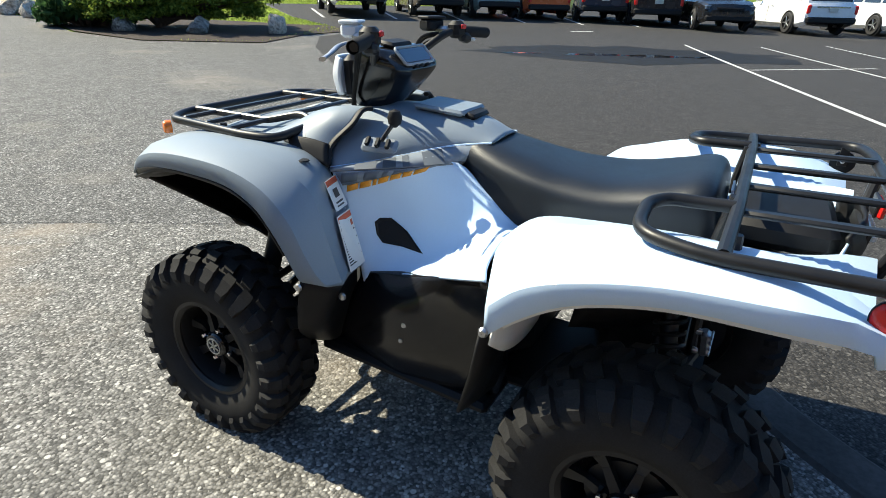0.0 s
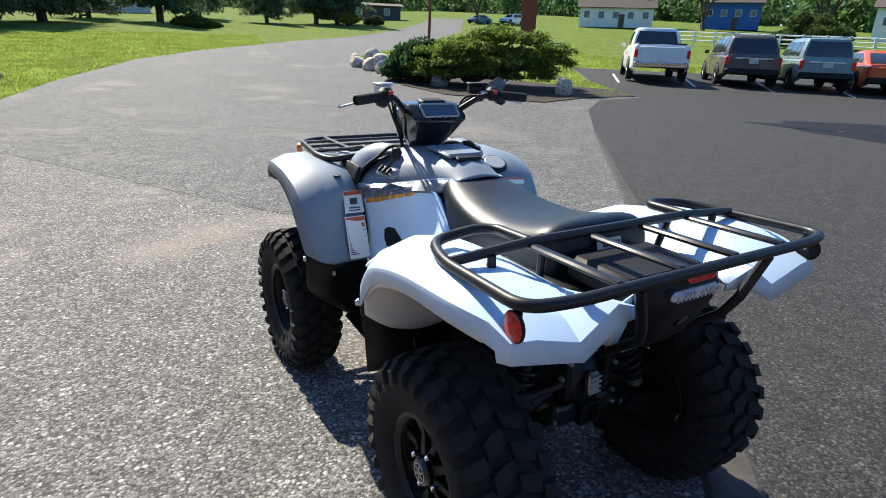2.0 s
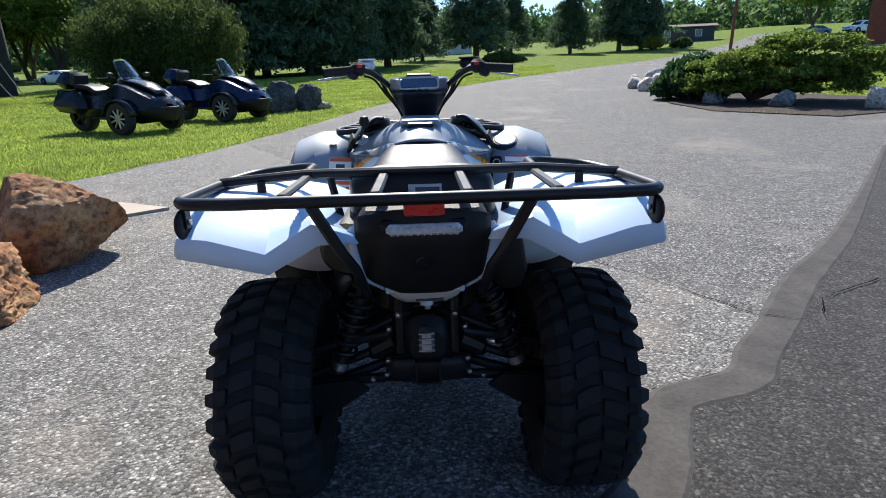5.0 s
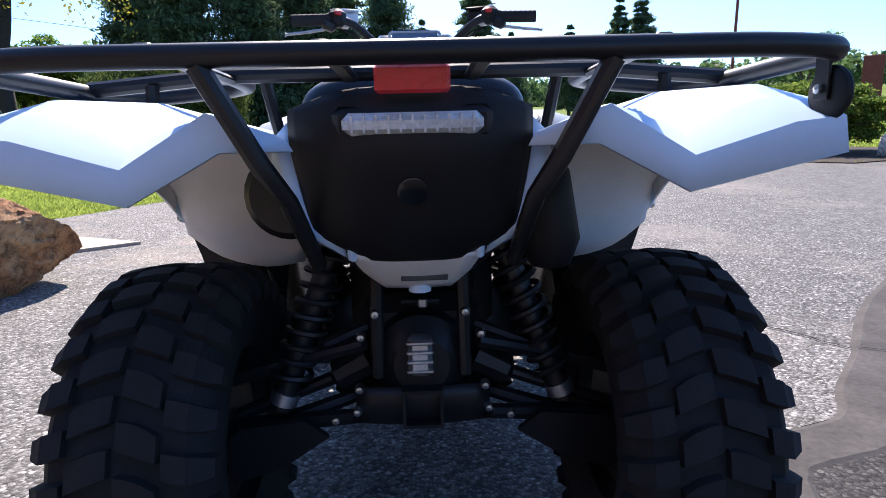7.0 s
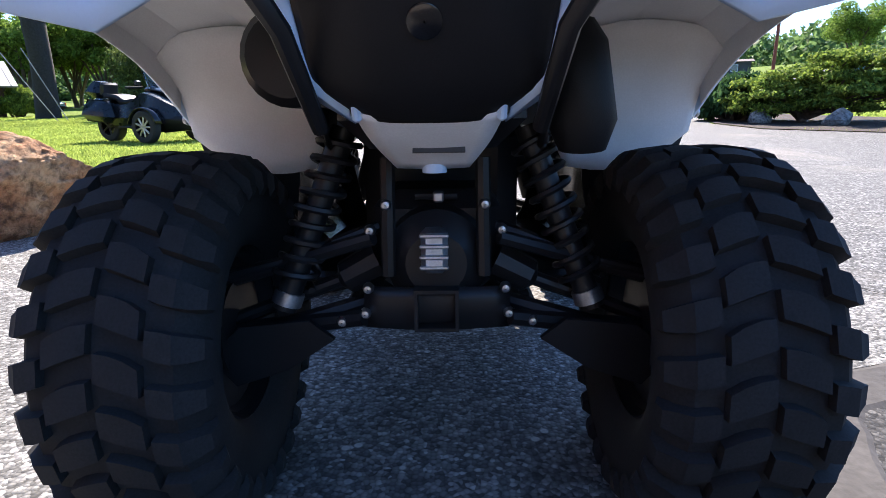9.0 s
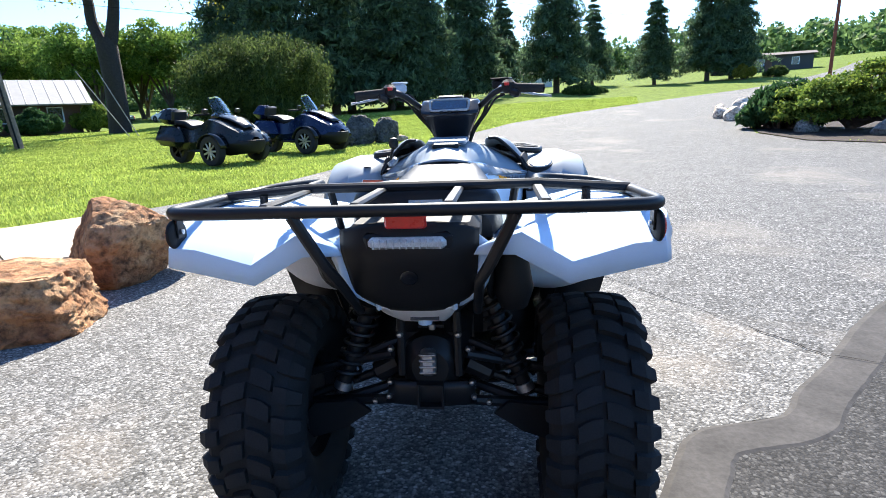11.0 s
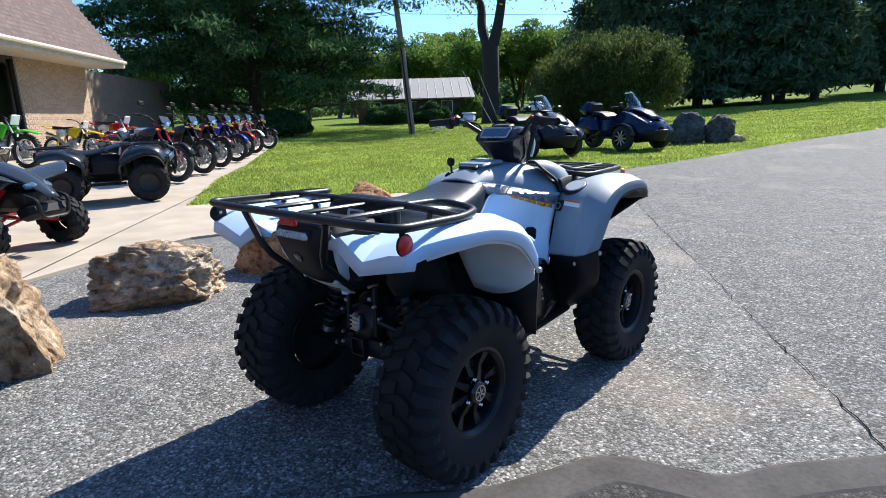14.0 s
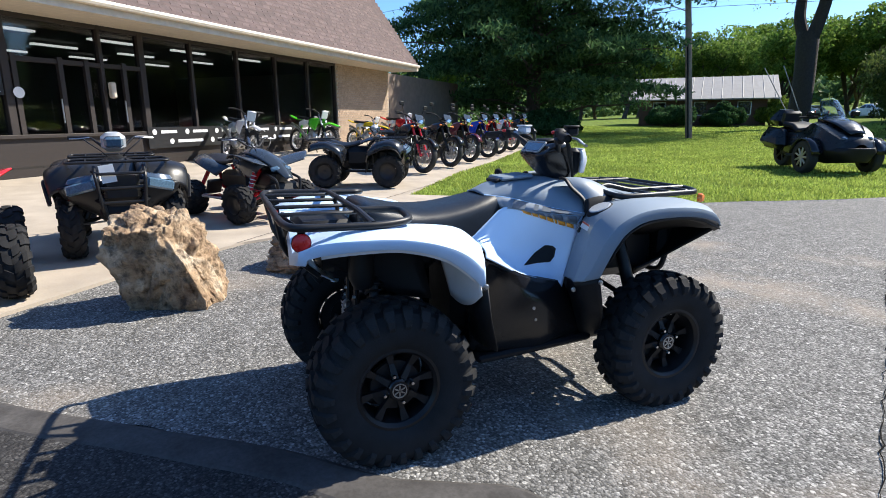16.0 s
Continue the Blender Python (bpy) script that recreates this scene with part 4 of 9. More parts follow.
    # black underside of the front fender and its beak
    beak = [
        [(-0.20, 0.94, 0.815), (-0.33, 0.938, 0.815), (-0.44, 0.915, 0.80), (-0.478, 0.90, 0.778)],
        [(-0.20, 0.86, 0.76), (-0.32, 0.85, 0.77), (-0.44, 0.835, 0.785), (-0.496, 0.842, 0.802)],
        [(-0.20, 0.72, 0.72), (-0.32, 0.72, 0.78), (-0.44, 0.72, 0.84), (-0.518, 0.735, 0.835)],
        [(-0.20, 0.55, 0.74), (-0.32, 0.55, 0.82), (-0.44, 0.55, 0.87), (-0.54, 0.56, 0.856)],
        [(-0.20, 0.38, 0.72), (-0.32, 0.37, 0.80), (-0.44, 0.355, 0.84), (-0.55, 0.36, 0.825)],
        [(-0.22, 0.32, 0.60), (-0.34, 0.30, 0.66), (-0.44, 0.265, 0.69), (-0.54, 0.265, 0.70)],
    ]
    panel_pair("wheel_arch", beak, BLACKP, quad, "black inner wheel arch", 3, 3)
    for sg in (-1, 1):
        edge = smooth_line([(sg * 0.20, 0.945, 0.828), (sg * 0.36, 0.938, 0.822), (sg * 0.452, 0.918, 0.808), (sg * 0.480, 0.888, 0.806), (sg * 0.498, 0.838, 0.820), (sg * 0.520, 0.742, 0.842), (sg * 0.541, 0.60, 0.857), (sg * 0.553, 0.44, 0.852), (sg * 0.556, 0.345, 0.818), (sg * 0.552, 0.28, 0.76), (sg * 0.542, 0.235, 0.67)], 4)
        lip = []
        for i, p in enumerate(edge):
            t = i / (len(edge) - 1)
            drop = 0.056 * max(0.0, 1 - t / 0.55) ** 0.8 + 0.006
            lip.append([p + Vector((0, 0, 0.004)), p - Vector((sg * 0.006, 0, drop * 0.6)), p - Vector((sg * 0.03, 0, drop))])
        part("fender_lip", Shape().grid(lip), BLACKP, quad, "black fender edge", thick=0.006)
    nose = [
        [(-0.46, 0.90, 0.785), (-0.24, 0.945, 0.80), (0, 0.955, 0.80), (0.24, 0.945, 0.80), (0.46, 0.90, 0.785)],
        [(-0.36, 0.84, 0.70), (-0.20, 0.90, 0.70), (0, 0.92, 0.70), (0.20, 0.90, 0.70), (0.36, 0.84, 0.70)],
        [(-0.26, 0.76, 0.61), (-0.16, 0.84, 0.58), (0, 0.86, 0.57), (0.16, 0.84, 0.58), (0.26, 0.76, 0.61)],
        [(-0.22, 0.66, 0.56), (-0.14, 0.70, 0.50), (0, 0.70, 0.48), (0.14, 0.70, 0.50), (0.22, 0.66, 0.56)],
    ]
    part("nose_panel", Shape().grid(skin(nose, 4, 4)), BLACKP, quad, "black lower nose", thick=0.01)
    # hood between the fenders and the nose
    hood = [
        [(-0.22, 0.95, 0.83), (-0.10, 0.965, 0.84), (0, 0.97, 0.842), (0.10, 0.965, 0.84), (0.22, 0.95, 0.83)],
        [(-0.23, 0.82, 0.885), (-0.11, 0.82, 0.895), (0, 0.82, 0.90), (0.11, 0.82, 0.895), (0.23, 0.82, 0.885)],
        [(-0.26, 0.62, 0.905), (-0.13, 0.62, 0.915), (0, 0.62, 0.92), (0.13, 0.62, 0.915), (0.26, 0.62, 0.905)],
        [(-0.28, 0.46, 0.915), (-0.14, 0.46, 0.945), (0, 0.46, 0.955), (0.14, 0.46, 0.945), (0.28, 0.46, 0.915)],
        [(-0.285, 0.36, 0.905), (-0.14, 0.36, 0.96), (0, 0.355, 0.98), (0.14, 0.36, 0.96), (0.285, 0.36, 0.905)],
    ]
    part("hood", Shape().grid(skin(hood, 4, 4)), ARMOUR, quad, "grey front hood", thick=0.006)
    for sg in (-1, 1):
        # raised cowl ahead of the tank, closed behind by a black trim with a wedge below
        dome = [[(sg * x, y, z) for x, y, z in row] for row in (
            [(0.14, 0.272, 0.998), (0.18, 0.282, 0.998), (0.22, 0.288, 0.966), (0.268, 0.322, 0.916), (0.30, 0.312, 0.868)],
            [(0.14, 0.33, 0.998), (0.19, 0.34, 1.002), (0.24, 0.345, 0.975), (0.28, 0.365, 0.925), (0.304, 0.37, 0.888)],
            [(0.13, 0.42, 0.978), (0.19, 0.42, 0.984), (0.24, 0.42, 0.962), (0.28, 0.43, 0.928), (0.304, 0.44, 0.912)],
            [(0.13, 0.53, 0.930), (0.19, 0.53, 0.932), (0.24, 0.53, 0.925), (0.28, 0.53, 0.914), (0.30, 0.53, 0.908)])]
        part("cowl", Shape().grid(skin(dome, 4, 4)), ARMOUR, quad, "raised grey cowl", thick=0.006)
        line = smooth_line([(sg * 0.15, 0.268, 1.001), (sg * 0.182, 0.278, 0.999), (sg * 0.223, 0.284, 0.967), (sg * 0.271, 0.318, 0.916), (sg * 0.302, 0.308, 0.868)], 5)
        part("trim_line", Shape().tube(line, 0.010, 8, flat=0.7), BLACKP, quad, "black trim behind the cowl")
        wedge = [[(sg * x, y, z) for x, y, z in row] for row in (
            [(0.309, 0.300, 0.862), (0.292, 0.316, 0.900), (0.277, 0.322, 0.918)],
            [(0.312, 0.375, 0.892), (0.302, 0.378, 0.914), (0.290, 0.380, 0.930)],
            [(0.311, 0.455, 0.918), (0.306, 0.455, 0.924), (0.300, 0.455, 0.930)])]
        part("wedge", Shape().grid(skin(wedge, 3, 3)), BLACKP, quad, "black wedge panel", thick=0.006)
        # drive selector on the left, fuel cap on the right
    sel = part("gear_lever", Shape().tube([(-0.238, 0.175, 0.94), (-0.220, 0.150, 0.985)], 0.006, 8), BLACKM, quad, "gear lever with black knob")
    part("knob", Shape().lathe([(0.001, 0.025), (0.014, 0.02), (0.02, 0.005), (0.017, -0.012), (0.006, -0.022)], (-0.217, 0.146, 0.998), "z", 16), BLACKP, sel)
    gate = part("gate", Shape().box((-0.232, 0.185, 0.925), (0.045, 0.10, 0.022), (0, -38, 14), 0.008), FIELDGREY, sel)
    for k in range(3):
        part("notch", Shape().box((-0.246, 0.15 + 0.032 * k, 0.936), (0.03, 0.012, 0.012), (0, -38, 14), 0.003), BLACKP, gate)
    cap = part("fuel_cap", Shape().lathe([(0.001, 0.026), (0.052, 0.024), (0.061, 0.016), (0.061, -0.02), (0.055, -0.03)], (0, 0, 0), "z", 28), BLACKP, quad, "round black fuel cap")
    part("ring", Shape().lathe([(0.001, 0.029), (0.044, 0.028), (0.048, 0.0248)], (0, 0, 0), "z", 28), LIGHTGREY, cap)
    part("neck", Shape().lathe([(0.066, -0.05), (0.06, -0.02)], (0, 0, 0), "z", 24), ARMOUR, cap)
    cap.matrix_basis = pose(0.362, 0.346, 0.872, 24, 0, -8)
    part("socket", Shape().box((0.318, 0.276, 0.806), (0.044, 0.02, 0.054), (-20, 0, -18), 0.008), BLACKP, quad, "black power socket")
    socket_ring = part("socket_ring", Shape().lathe([(0.012, 0), (0.012, -0.003), (0.016, -0.003), (0.016, 0)], (0, 0, 0), "y", 18), ALLOY, quad, "bright ring of the power socket")
    socket_ring.matrix_basis = pose(0.315, 0.262, 0.808, -20, 0, -18)
    # warning labels on the left fender
    def card(corners, lift):
        tl, tr, br, bl = (Vector(c) for c in corners)
        n = (tr - tl).cross(bl - tl).normalized()
        n = n if n.y < 0 else -n

        def at(u, v, up):
            return (tl * (1 - u) + tr * u) * (1 - v) + (bl * (1 - u) + br * u) * v + n * (lift + up)

        def plate(u0, v0, u1, v1, up):
            return Shape().add([at(u0, v0, up), at(u1, v0, up), at(u1, v1, up), at(u0, v1, up)], [(0, 1, 2, 3)])

        return plate

    for corners, rows in ((((-0.386, 0.272, 0.842), (-0.300, 0.308, 0.834), (-0.304, 0.266, 0.758), (-0.392, 0.232, 0.770)), 2), (((-0.398, 0.229, 0.762), (-0.306, 0.260, 0.752), (-0.302, 0.216, 0.600), (-0.388, 0.200, 0.606)), 12)):
        plate = card(corners, 0.017)
        paper = part("label", plate(0, 0, 1, 1, 0), LABEL, quad, "white printed warning label", smooth=False, thick=0.001)
        part("print", plate(0.02, 0.02, 0.98, 0.12 if rows == 12 else 0.2, 0.0012), LABELRED, paper, smooth=False)
        if rows == 2:
            part("print", plate(0.30, 0.34, 0.70, 0.62, 0.0012), LABELINK, paper, smooth=False)
            part("print", plate(0.2, 0.74, 0.8, 0.80, 0.0012), LABELINK, paper, smooth=False)
            part("print", plate(0.2, 0.86, 0.8, 0.91, 0.0012), LABELINK, paper, smooth=False)
        else:
            for k in range(4):
                part("print", plate(0.05 + 0.24 * k, 0.17, 0.21 + 0.24 * k, 0.27, 0.0012), LABELRED if k % 2 else LABELINK, paper, smooth=False)
            for k in range(12):
                part("print", plate(0.06, 0.33 + 0.05 * k, 0.94 - 0.09 * (k % 3), 0.355 + 0.05 * k, 0.0012), LABELINK, paper, smooth=False)
    plate = card(((0.355, 0.283, 0.828), (0.447, 0.250, 0.828), (0.447, 0.238, 0.804), (0.355, 0.268, 0.804)), 0.022)
    paper = part("label", plate(0, 0, 1, 1, 0), LABEL, quad, "white printed label", smooth=False, thick=0.001)
    part("print", plate(0.0, 0.02, 1.0, 0.3, 0.0012), LABELRED, paper, smooth=False)
    plate = card(((-0.412, 0.222, 0.655), (-0.392, 0.224, 0.655), (-0.388, 0.212, 0.612), (-0.408, 0.208, 0.612)), 0.014)
    part("label", plate(0, 0, 1, 1, 0), LABELINK, quad, "small dark label", smooth=False, thick=0.001)
    part("badge", Shape().lathe([(0.001, 0.004), (0.014, 0.003), (0.016, 0)], (-0.372, 0.330, 0.893), "z", 20), BLACKP, quad, "round black badge")

    # front rack
    zf = 0.935
    rk = Shape().tube(bent([(-0.20, 0.43, 0.948), (-0.355, 0.44, 0.932), (-0.375, 0.54, zf), (-0.318, 0.905, zf - 0.008), (-0.24, 0.94, zf - 0.004), (0.24, 0.94, zf - 0.004), (0.318, 0.905, zf - 0.008), (0.375, 0.54, zf), (0.355, 0.44, 0.932), (0.20, 0.43, 0.948)], 0.05, 6), 0.0125, 12)
    fr_ob = part("front_rack", rk, BLACKM, quad, "black tubular front rack")
    for y, hw in ((0.84, 0.325), (0.73, 0.34), (0.62, 0.36)):
        part("slat", Shape().box((0, y, zf + 0.002), (2 * hw, 0.024, 0.012), (0, 0, 0), 0.005), BLACKM, fr_ob)
    for sg in (-1, 1):
        part("rail", Shape().tube(bent([(sg * 0.20, 0.43, 0.948), (sg * 0.18, 0.50, 0.965), (sg * 0.20, 0.62, zf), (sg * 0.20, 0.93, zf)], 0.03), 0.011, 10), BLACKM, fr_ob)
        part("foot", Shape().tube([(sg * 0.30, 0.70, zf), (sg * 0.30, 0.70, 0.90)], 0.01, 8), BLACKM, fr_ob)
        lamp = part("amber_reflector", Shape().lathe([(0.001, sg * 0.014), (0.016, sg * 0.012), (0.021, sg * 0.004), (0.021, -sg * 0.01), (0.001, -sg * 0.01)], (0, 0, 0), "x", 20), AMBER, quad, "round amber front reflector")
        lamp.matrix_basis = pose(sg * 0.322, 0.93, 0.898, 0, 0, sg * 25)

    # handlebar and dash pod
    bar = Shape().tube(bent([(-0.355, 0.165, 1.183), (-0.20, 0.215, 1.195), (-0.12, 0.275, 1.13), (-0.045, 0.33, 1.06), (0.045, 0.33, 1.06), (0.12, 0.275, 1.13), (0.20, 0.215, 1.195), (0.355, 0.165, 1.183)], 0.045, 6), 0.0115, 12)
    steer = part("handlebar", bar, BLACKM, quad, "black tubular handlebar")
    for sg in (-1, 1):
        grip = Shape()
        prof = [(0.016, 0.0), (0.0175, 0.004)] + [(0.0165 + 0.0012 * (k % 2), 0.008 + 0.0075 * k) for k in range(14)] + [(0.02, 0.115), (0.016, 0.118)]
        grip.lathe([(r, sg * -a) for r, a in prof], (0, 0, 0), "x", 16)
        g = part("grip", grip, RUBBER, steer, "ribbed black rubber grip")
        g.matrix_basis = pose(sg * 0.362, 0.163, 1.183, 0, sg * 4, -sg * 18)
        sw = part("switch_housing", Shape().box((sg * 0.232, 0.207, 1.196), (0.05, 0.05, 0.052), (0, 0, -sg * 18), 0.012), BLACKP, steer)
        part("switch", Shape().box((sg * 0.224, 0.178, 1.206), (0.02, 0.01, 0.014), (0, 0, -sg * 18), 0.003), REDPLASTIC, sw, "red switch")
        lever = Shape().tube(smooth_line([(sg * 0.215, 0.245, 1.186), (sg * 0.27, 0.268, 1.178), (sg * 0.34, 0.246, 1.164), (sg * 0.395, 0.226, 1.156)], 5), [0.008] * 10 + [0.007] * 5 + [0.010], 8, flat=0.6)
        part("brake_lever", lever, ALLOY, steer, "silver brake lever")
        pale = sg < 0
        res = part("brake_reservoir", Shape().box((sg * 0.205, 0.282, 1.208), (0.054 if pale else 0.07, 0.05, 0.036), (0, 0, -sg * 18), 0.008), PALEPLASTIC if pale else BLACKP, steer, "pale grey brake fluid reservoir" if pale else "black brake fluid reservoir")
        part("lid", Shape().box((sg * 0.205, 0.282, 1.229), (0.06 if pale else 0.076, 0.055, 0.009), (0, 0, -sg * 18), 0.003), PALEPLASTIC if pale else BLACKP, res)
        part("lever_clamp", Shape().box((sg * 0.212, 0.245, 1.19), (0.034, 0.05, 0.03), (0, 0, -sg * 18), 0.008), ALLOY, steer, "cast lever clamp")
        part("throttle_case" if sg > 0 else "choke_lever", Shape().box((sg * 0.255, 0.19, 1.172), (0.042, 0.04, 0.03), (0, 20, -sg * 18), 0.009), BLACKM, steer)
        for k, (dx, dz) in enumerate(((0.0, 0.0), (0.014, -0.012), (-0.012, 0.006))):
            run = [(sg * (0.20 + dx), 0.245, 1.18 + dz), (sg * (0.165 + dx), 0.29, 1.165 + dz), (sg * (0.135 + 0.5 * dx), 0.325, 1.10), (sg * (0.085 + 0.4 * dx), 0.375, 1.03), (sg * 0.06, 0.39 + 0.01 * k, 0.955)]
            part("cable", Shape().tube(smooth_line(run, 6), 0.0045, 6), RUBBER, steer)
    # headlamp ahead of the column
    lamp_body = part("headlamp_housing", Shape().box((0, 0.418, 1.062), (0.115, 0.05, 0.13), (-4, 0, 0), 0.016), BLACKP, quad, "black headlamp housing")
    shield = Shape().grid(skin([
        [(-0.075, 0.425, 1.118), (-0.045, 0.462, 1.122), (0.045, 0.462, 1.122), (0.075, 0.425, 1.118)],
        [(-0.078, 0.43, 1.07), (-0.048, 0.476, 1.07), (0.048, 0.476, 1.07), (0.078, 0.43, 1.07)],
        [(-0.062, 0.432, 1.012), (-0.038, 0.468, 1.008), (0.038, 0.468, 1.008), (0.062, 0.432, 1.012)]], 4, 4))
    # opaque pale colour takes the place of sky reflected by the lens
    part("headlamp_lens", shield, PALEPLASTIC, lamp_body, "headlamp lens with reflected sky put into its pale colour", thick=0.01)
    # instrument pod: a wedge that widens upwards, cut off by the sloping display
    pod = [[(-h, yb + 0.012, zb), (0, yb, zb - 0.004), (h, yb + 0.012, zb), (0.92 * h, yf, zf), (0, yf + 0.012, zf), (-0.92 * h, yf, zf)] for h, yb, yf, zb, zf in (
        (0.045, 0.315, 0.40, 0.972, 0.985), (0.066, 0.272, 0.395, 1.008, 1.02), (0.082, 0.236, 0.385, 1.045, 1.06), (0.103, 0.203, 0.37, 1.09, 1.105), (0.112, 0.198, 0.355, 1.108, 1.13), (0.113, 0.222, 0.345, 1.130, 1.148), (0.104, 0.252, 0.33, 1.154, 1.160))]
    rows = [smooth_line(r, 3, closed=True) for r in pod]
    rows = [[smooth_line([r[j] for r in rows], 4)[i] for j in range(len(rows[0]))] for i in range(4 * (len(pod) - 1) + 1)]
    s = Shape().grid(rows, wrap=True)
    s.f.append(tuple(len(s.v) - len(rows[0]) + k for k in range(len(rows[0]))))
    pod_ob = part("dash_pod", s, GLOSSB, quad, "black instrument pod")
    face = pose(0, 0.221, 1.134, 46)
    screen = part("display", Shape().box((0, 0, 0), (0.142, 0.052, 0.012), (0, 0, 0), 0.004), SCREEN, pod_ob, "dark glossy instrument display with reflected sky put into its blue")
    screen.matrix_basis = face
    # the bezel's pale grey stands in for glare along its edge
    edge = part("bezel", Shape().tube(bent([(-0.074, -0.029, 0.004), (0.074, -0.029, 0.004), (0.078, 0.029, 0.004), (-0.078, 0.029, 0.004)], 0.012, 4, closed=True), 0.0045, 6, closed=True), LIGHTGREY, pod_ob, "display bezel with glare put into its silver-grey")
    edge.matrix_basis = face
    for x in (-0.03, 0.0, 0.03):
        knob = part("button", Shape().box((x, -0.037, 0.004), (0.014, 0.008, 0.008), (0, 0, 0), 0.002), BLACKP, pod_ob)
        knob.matrix_basis = face
    part("visor", Shape().box((0, 0.284, 1.164), (0.105, 0.055, 0.016), (8, 0, 0), 0.007), BLACKP, pod_ob)
    part("steering_column", Shape().tube([(0, 0.35, 1.06), (0, 0.42, 0.90)], 0.03, 12), BLACKM, quad)

    # black centre: engine block, footwells, skid plate
    core = Shape().box((0, 0.05, 0.50), (0.36, 0.62, 0.34), (0, 0, 0), 0.05)
    core.box((0, 0.0, 0.70), (0.24, 0.50, 0.2), (0, 0, 0), 0.04)
    core.box((0, 0.55, 0.68), (0.34, 0.56, 0.34), (0, 0, 0), 0.05)
    core.box((0, -0.55, 0.72), (0.26, 0.5, 0.18), (0, 0, 0), 0.04)
    part("engine", core, BLACKM, quad, "black engine and frame")
    part("skid_plate", Shape().box((0, 0.05, 0.285), (0.40, 0.95, 0.03), (0, 0, 0), 0.012), BLACKP, quad)
    for sg in (-1, 1):
        well = [
            [(sg * 0.30, 0.235, 0.60), (sg * 0.40, 0.195, 0.61), (sg * 0.46, 0.16, 0.615), (sg * 0.535, 0.222, 0.645)],
            [(sg * 0.28, 0.25, 0.50), (sg * 0.38, 0.235, 0.48), (sg * 0.47, 0.21, 0.49), (sg * 0.525, 0.255, 0.50)],
            [(sg * 0.26, 0.29, 0.38), (sg * 0.33, 0.28, 0.36), (sg * 0.38, 0.28, 0.37), (sg * 0.43, 0.32, 0.39)],
            [(sg * 0.22, 0.33, 0.30), (sg * 0.27, 0.34, 0.29), (sg * 0.30, 0.36, 0.29), (sg * 0.34, 0.385, 0.31)],
        ]
        part("leg_shield", Shape().grid(skin(well, 4, 4)), BLACKP, quad, "black leg shield", thick=0.01)
        board = part("footboard", Shape().box((sg * 0.245, 0.06, 0.295), (0.21, 0.56, 0.035), (3, 0, 0), 0.012), BLACKP, quad, "black ribbed footboard")
        inner = [
            [(sg * 0.290, 0.21, 0.565), (sg * 0.290, 0.08, 0.598), (sg * 0.325, 0.0, 0.624), (sg * 0.40, -0.12, 0.685), (sg * 0.50, -0.27, 0.755)],
            [(sg * 0.305, 0.23, 0.515), (sg * 0.345, 0.10, 0.545), (sg * 0.365, 0.0, 0.555), (sg * 0.375, -0.12, 0.57), (sg * 0.40, -0.27, 0.62)],
            [(sg * 0.315, 0.26, 0.44), (sg * 0.365, 0.10, 0.46), (sg * 0.375, 0.0, 0.46), (sg * 0.365, -0.13, 0.46), (sg * 0.35, -0.27, 0.48)],
            [(sg * 0.32, 0.29, 0.37), (sg * 0.36, 0.10, 0.37), (sg * 0.36, 0.0, 0.37), (sg * 0.345, -0.14, 0.37), (sg * 0.32, -0.25, 0.38)],
            [(sg * 0.29, 0.32, 0.305), (sg * 0.335, 0.10, 0.30), (sg * 0.335, 0.0, 0.30), (sg * 0.32, -0.14, 0.30), (sg * 0.29, -0.23, 0.31)],
        ]
        part("inner_panel", Shape().grid(skin(inner, 4, 4)), GLOSSB, quad, "glossy black side cover", thick=0.008)
        part("bolt", Shape().lathe([(0.01, 0), (0.008, sg * 0.006), (0.001, sg * 0.007)], (sg * 0.372, 0.02, 0.49), "x", 10), STEEL, quad)
        part("bolt", Shape().lathe([(0.008, 0), (0.006, sg * 0.006), (0.001, sg * 0.007)], (sg * 0.374, 0.03, 0.44), "x", 10), STEEL, quad)
        for x, y, z in ((0.541, 0.228, 0.645), (0.458, 0.158, 0.600), (0.30, 0.195, 0.545)):
            part("bolt", Shape().lathe([(0.011, 0), (0.009, sg * 0.006), (0.001, sg * 0.008)], (sg * x, y - 0.004, z - 0.02), "x", 12), STEEL, quad)

    # rear running gear
    case = Shape().lathe([(0.001, -0.09), (0.05, -0.088), (0.085, -0.06), (0.09, -0.02), (0.075, 0.02), (0.05, 0.06), (0.045, 0.12)], (0, -0.585, 0.44), "y", 24)
    case.box((0, -0.52, 0.46), (0.22, 0.18, 0.18), (0, 0, 0), 0.03)
    gear = part("gear_case", case, BLACKM, quad, "black final drive case")
    filt = Shape().box((-0.002, -0.69, 0.468), (0.042, 0.03, 0.072), (-6, 0, 0), 0.008)
    for k in range(4):
        filt.box((-0.002, -0.706, 0.443 + 0.017 * k), (0.046, 0.006, 0.007), (-6, 0, 0), 0.002)
    part("cover", filt, ALLOY, gear, "bright cast cover")
    part("pipe_tee", Shape().tube([(-0.035, -0.62, 0.543), (0.035, -0.62, 0.543)], 0.006, 8), BLACKM, gear)
    part("fitting", Shape().box((0.004, -0.625, 0.543), (0.018, 0.018, 0.018), (0, 0, 0), 0.003), ALLOY, gear, "silver pipe fitting")
    rec = Shape().grid([[(-0.036, y, 0.334), (0.036, y, 0.334), (0.036, y, 0.404), (-0.036, y, 0.404)] for y in (-0.70, -0.69, -0.5)], wrap=True)
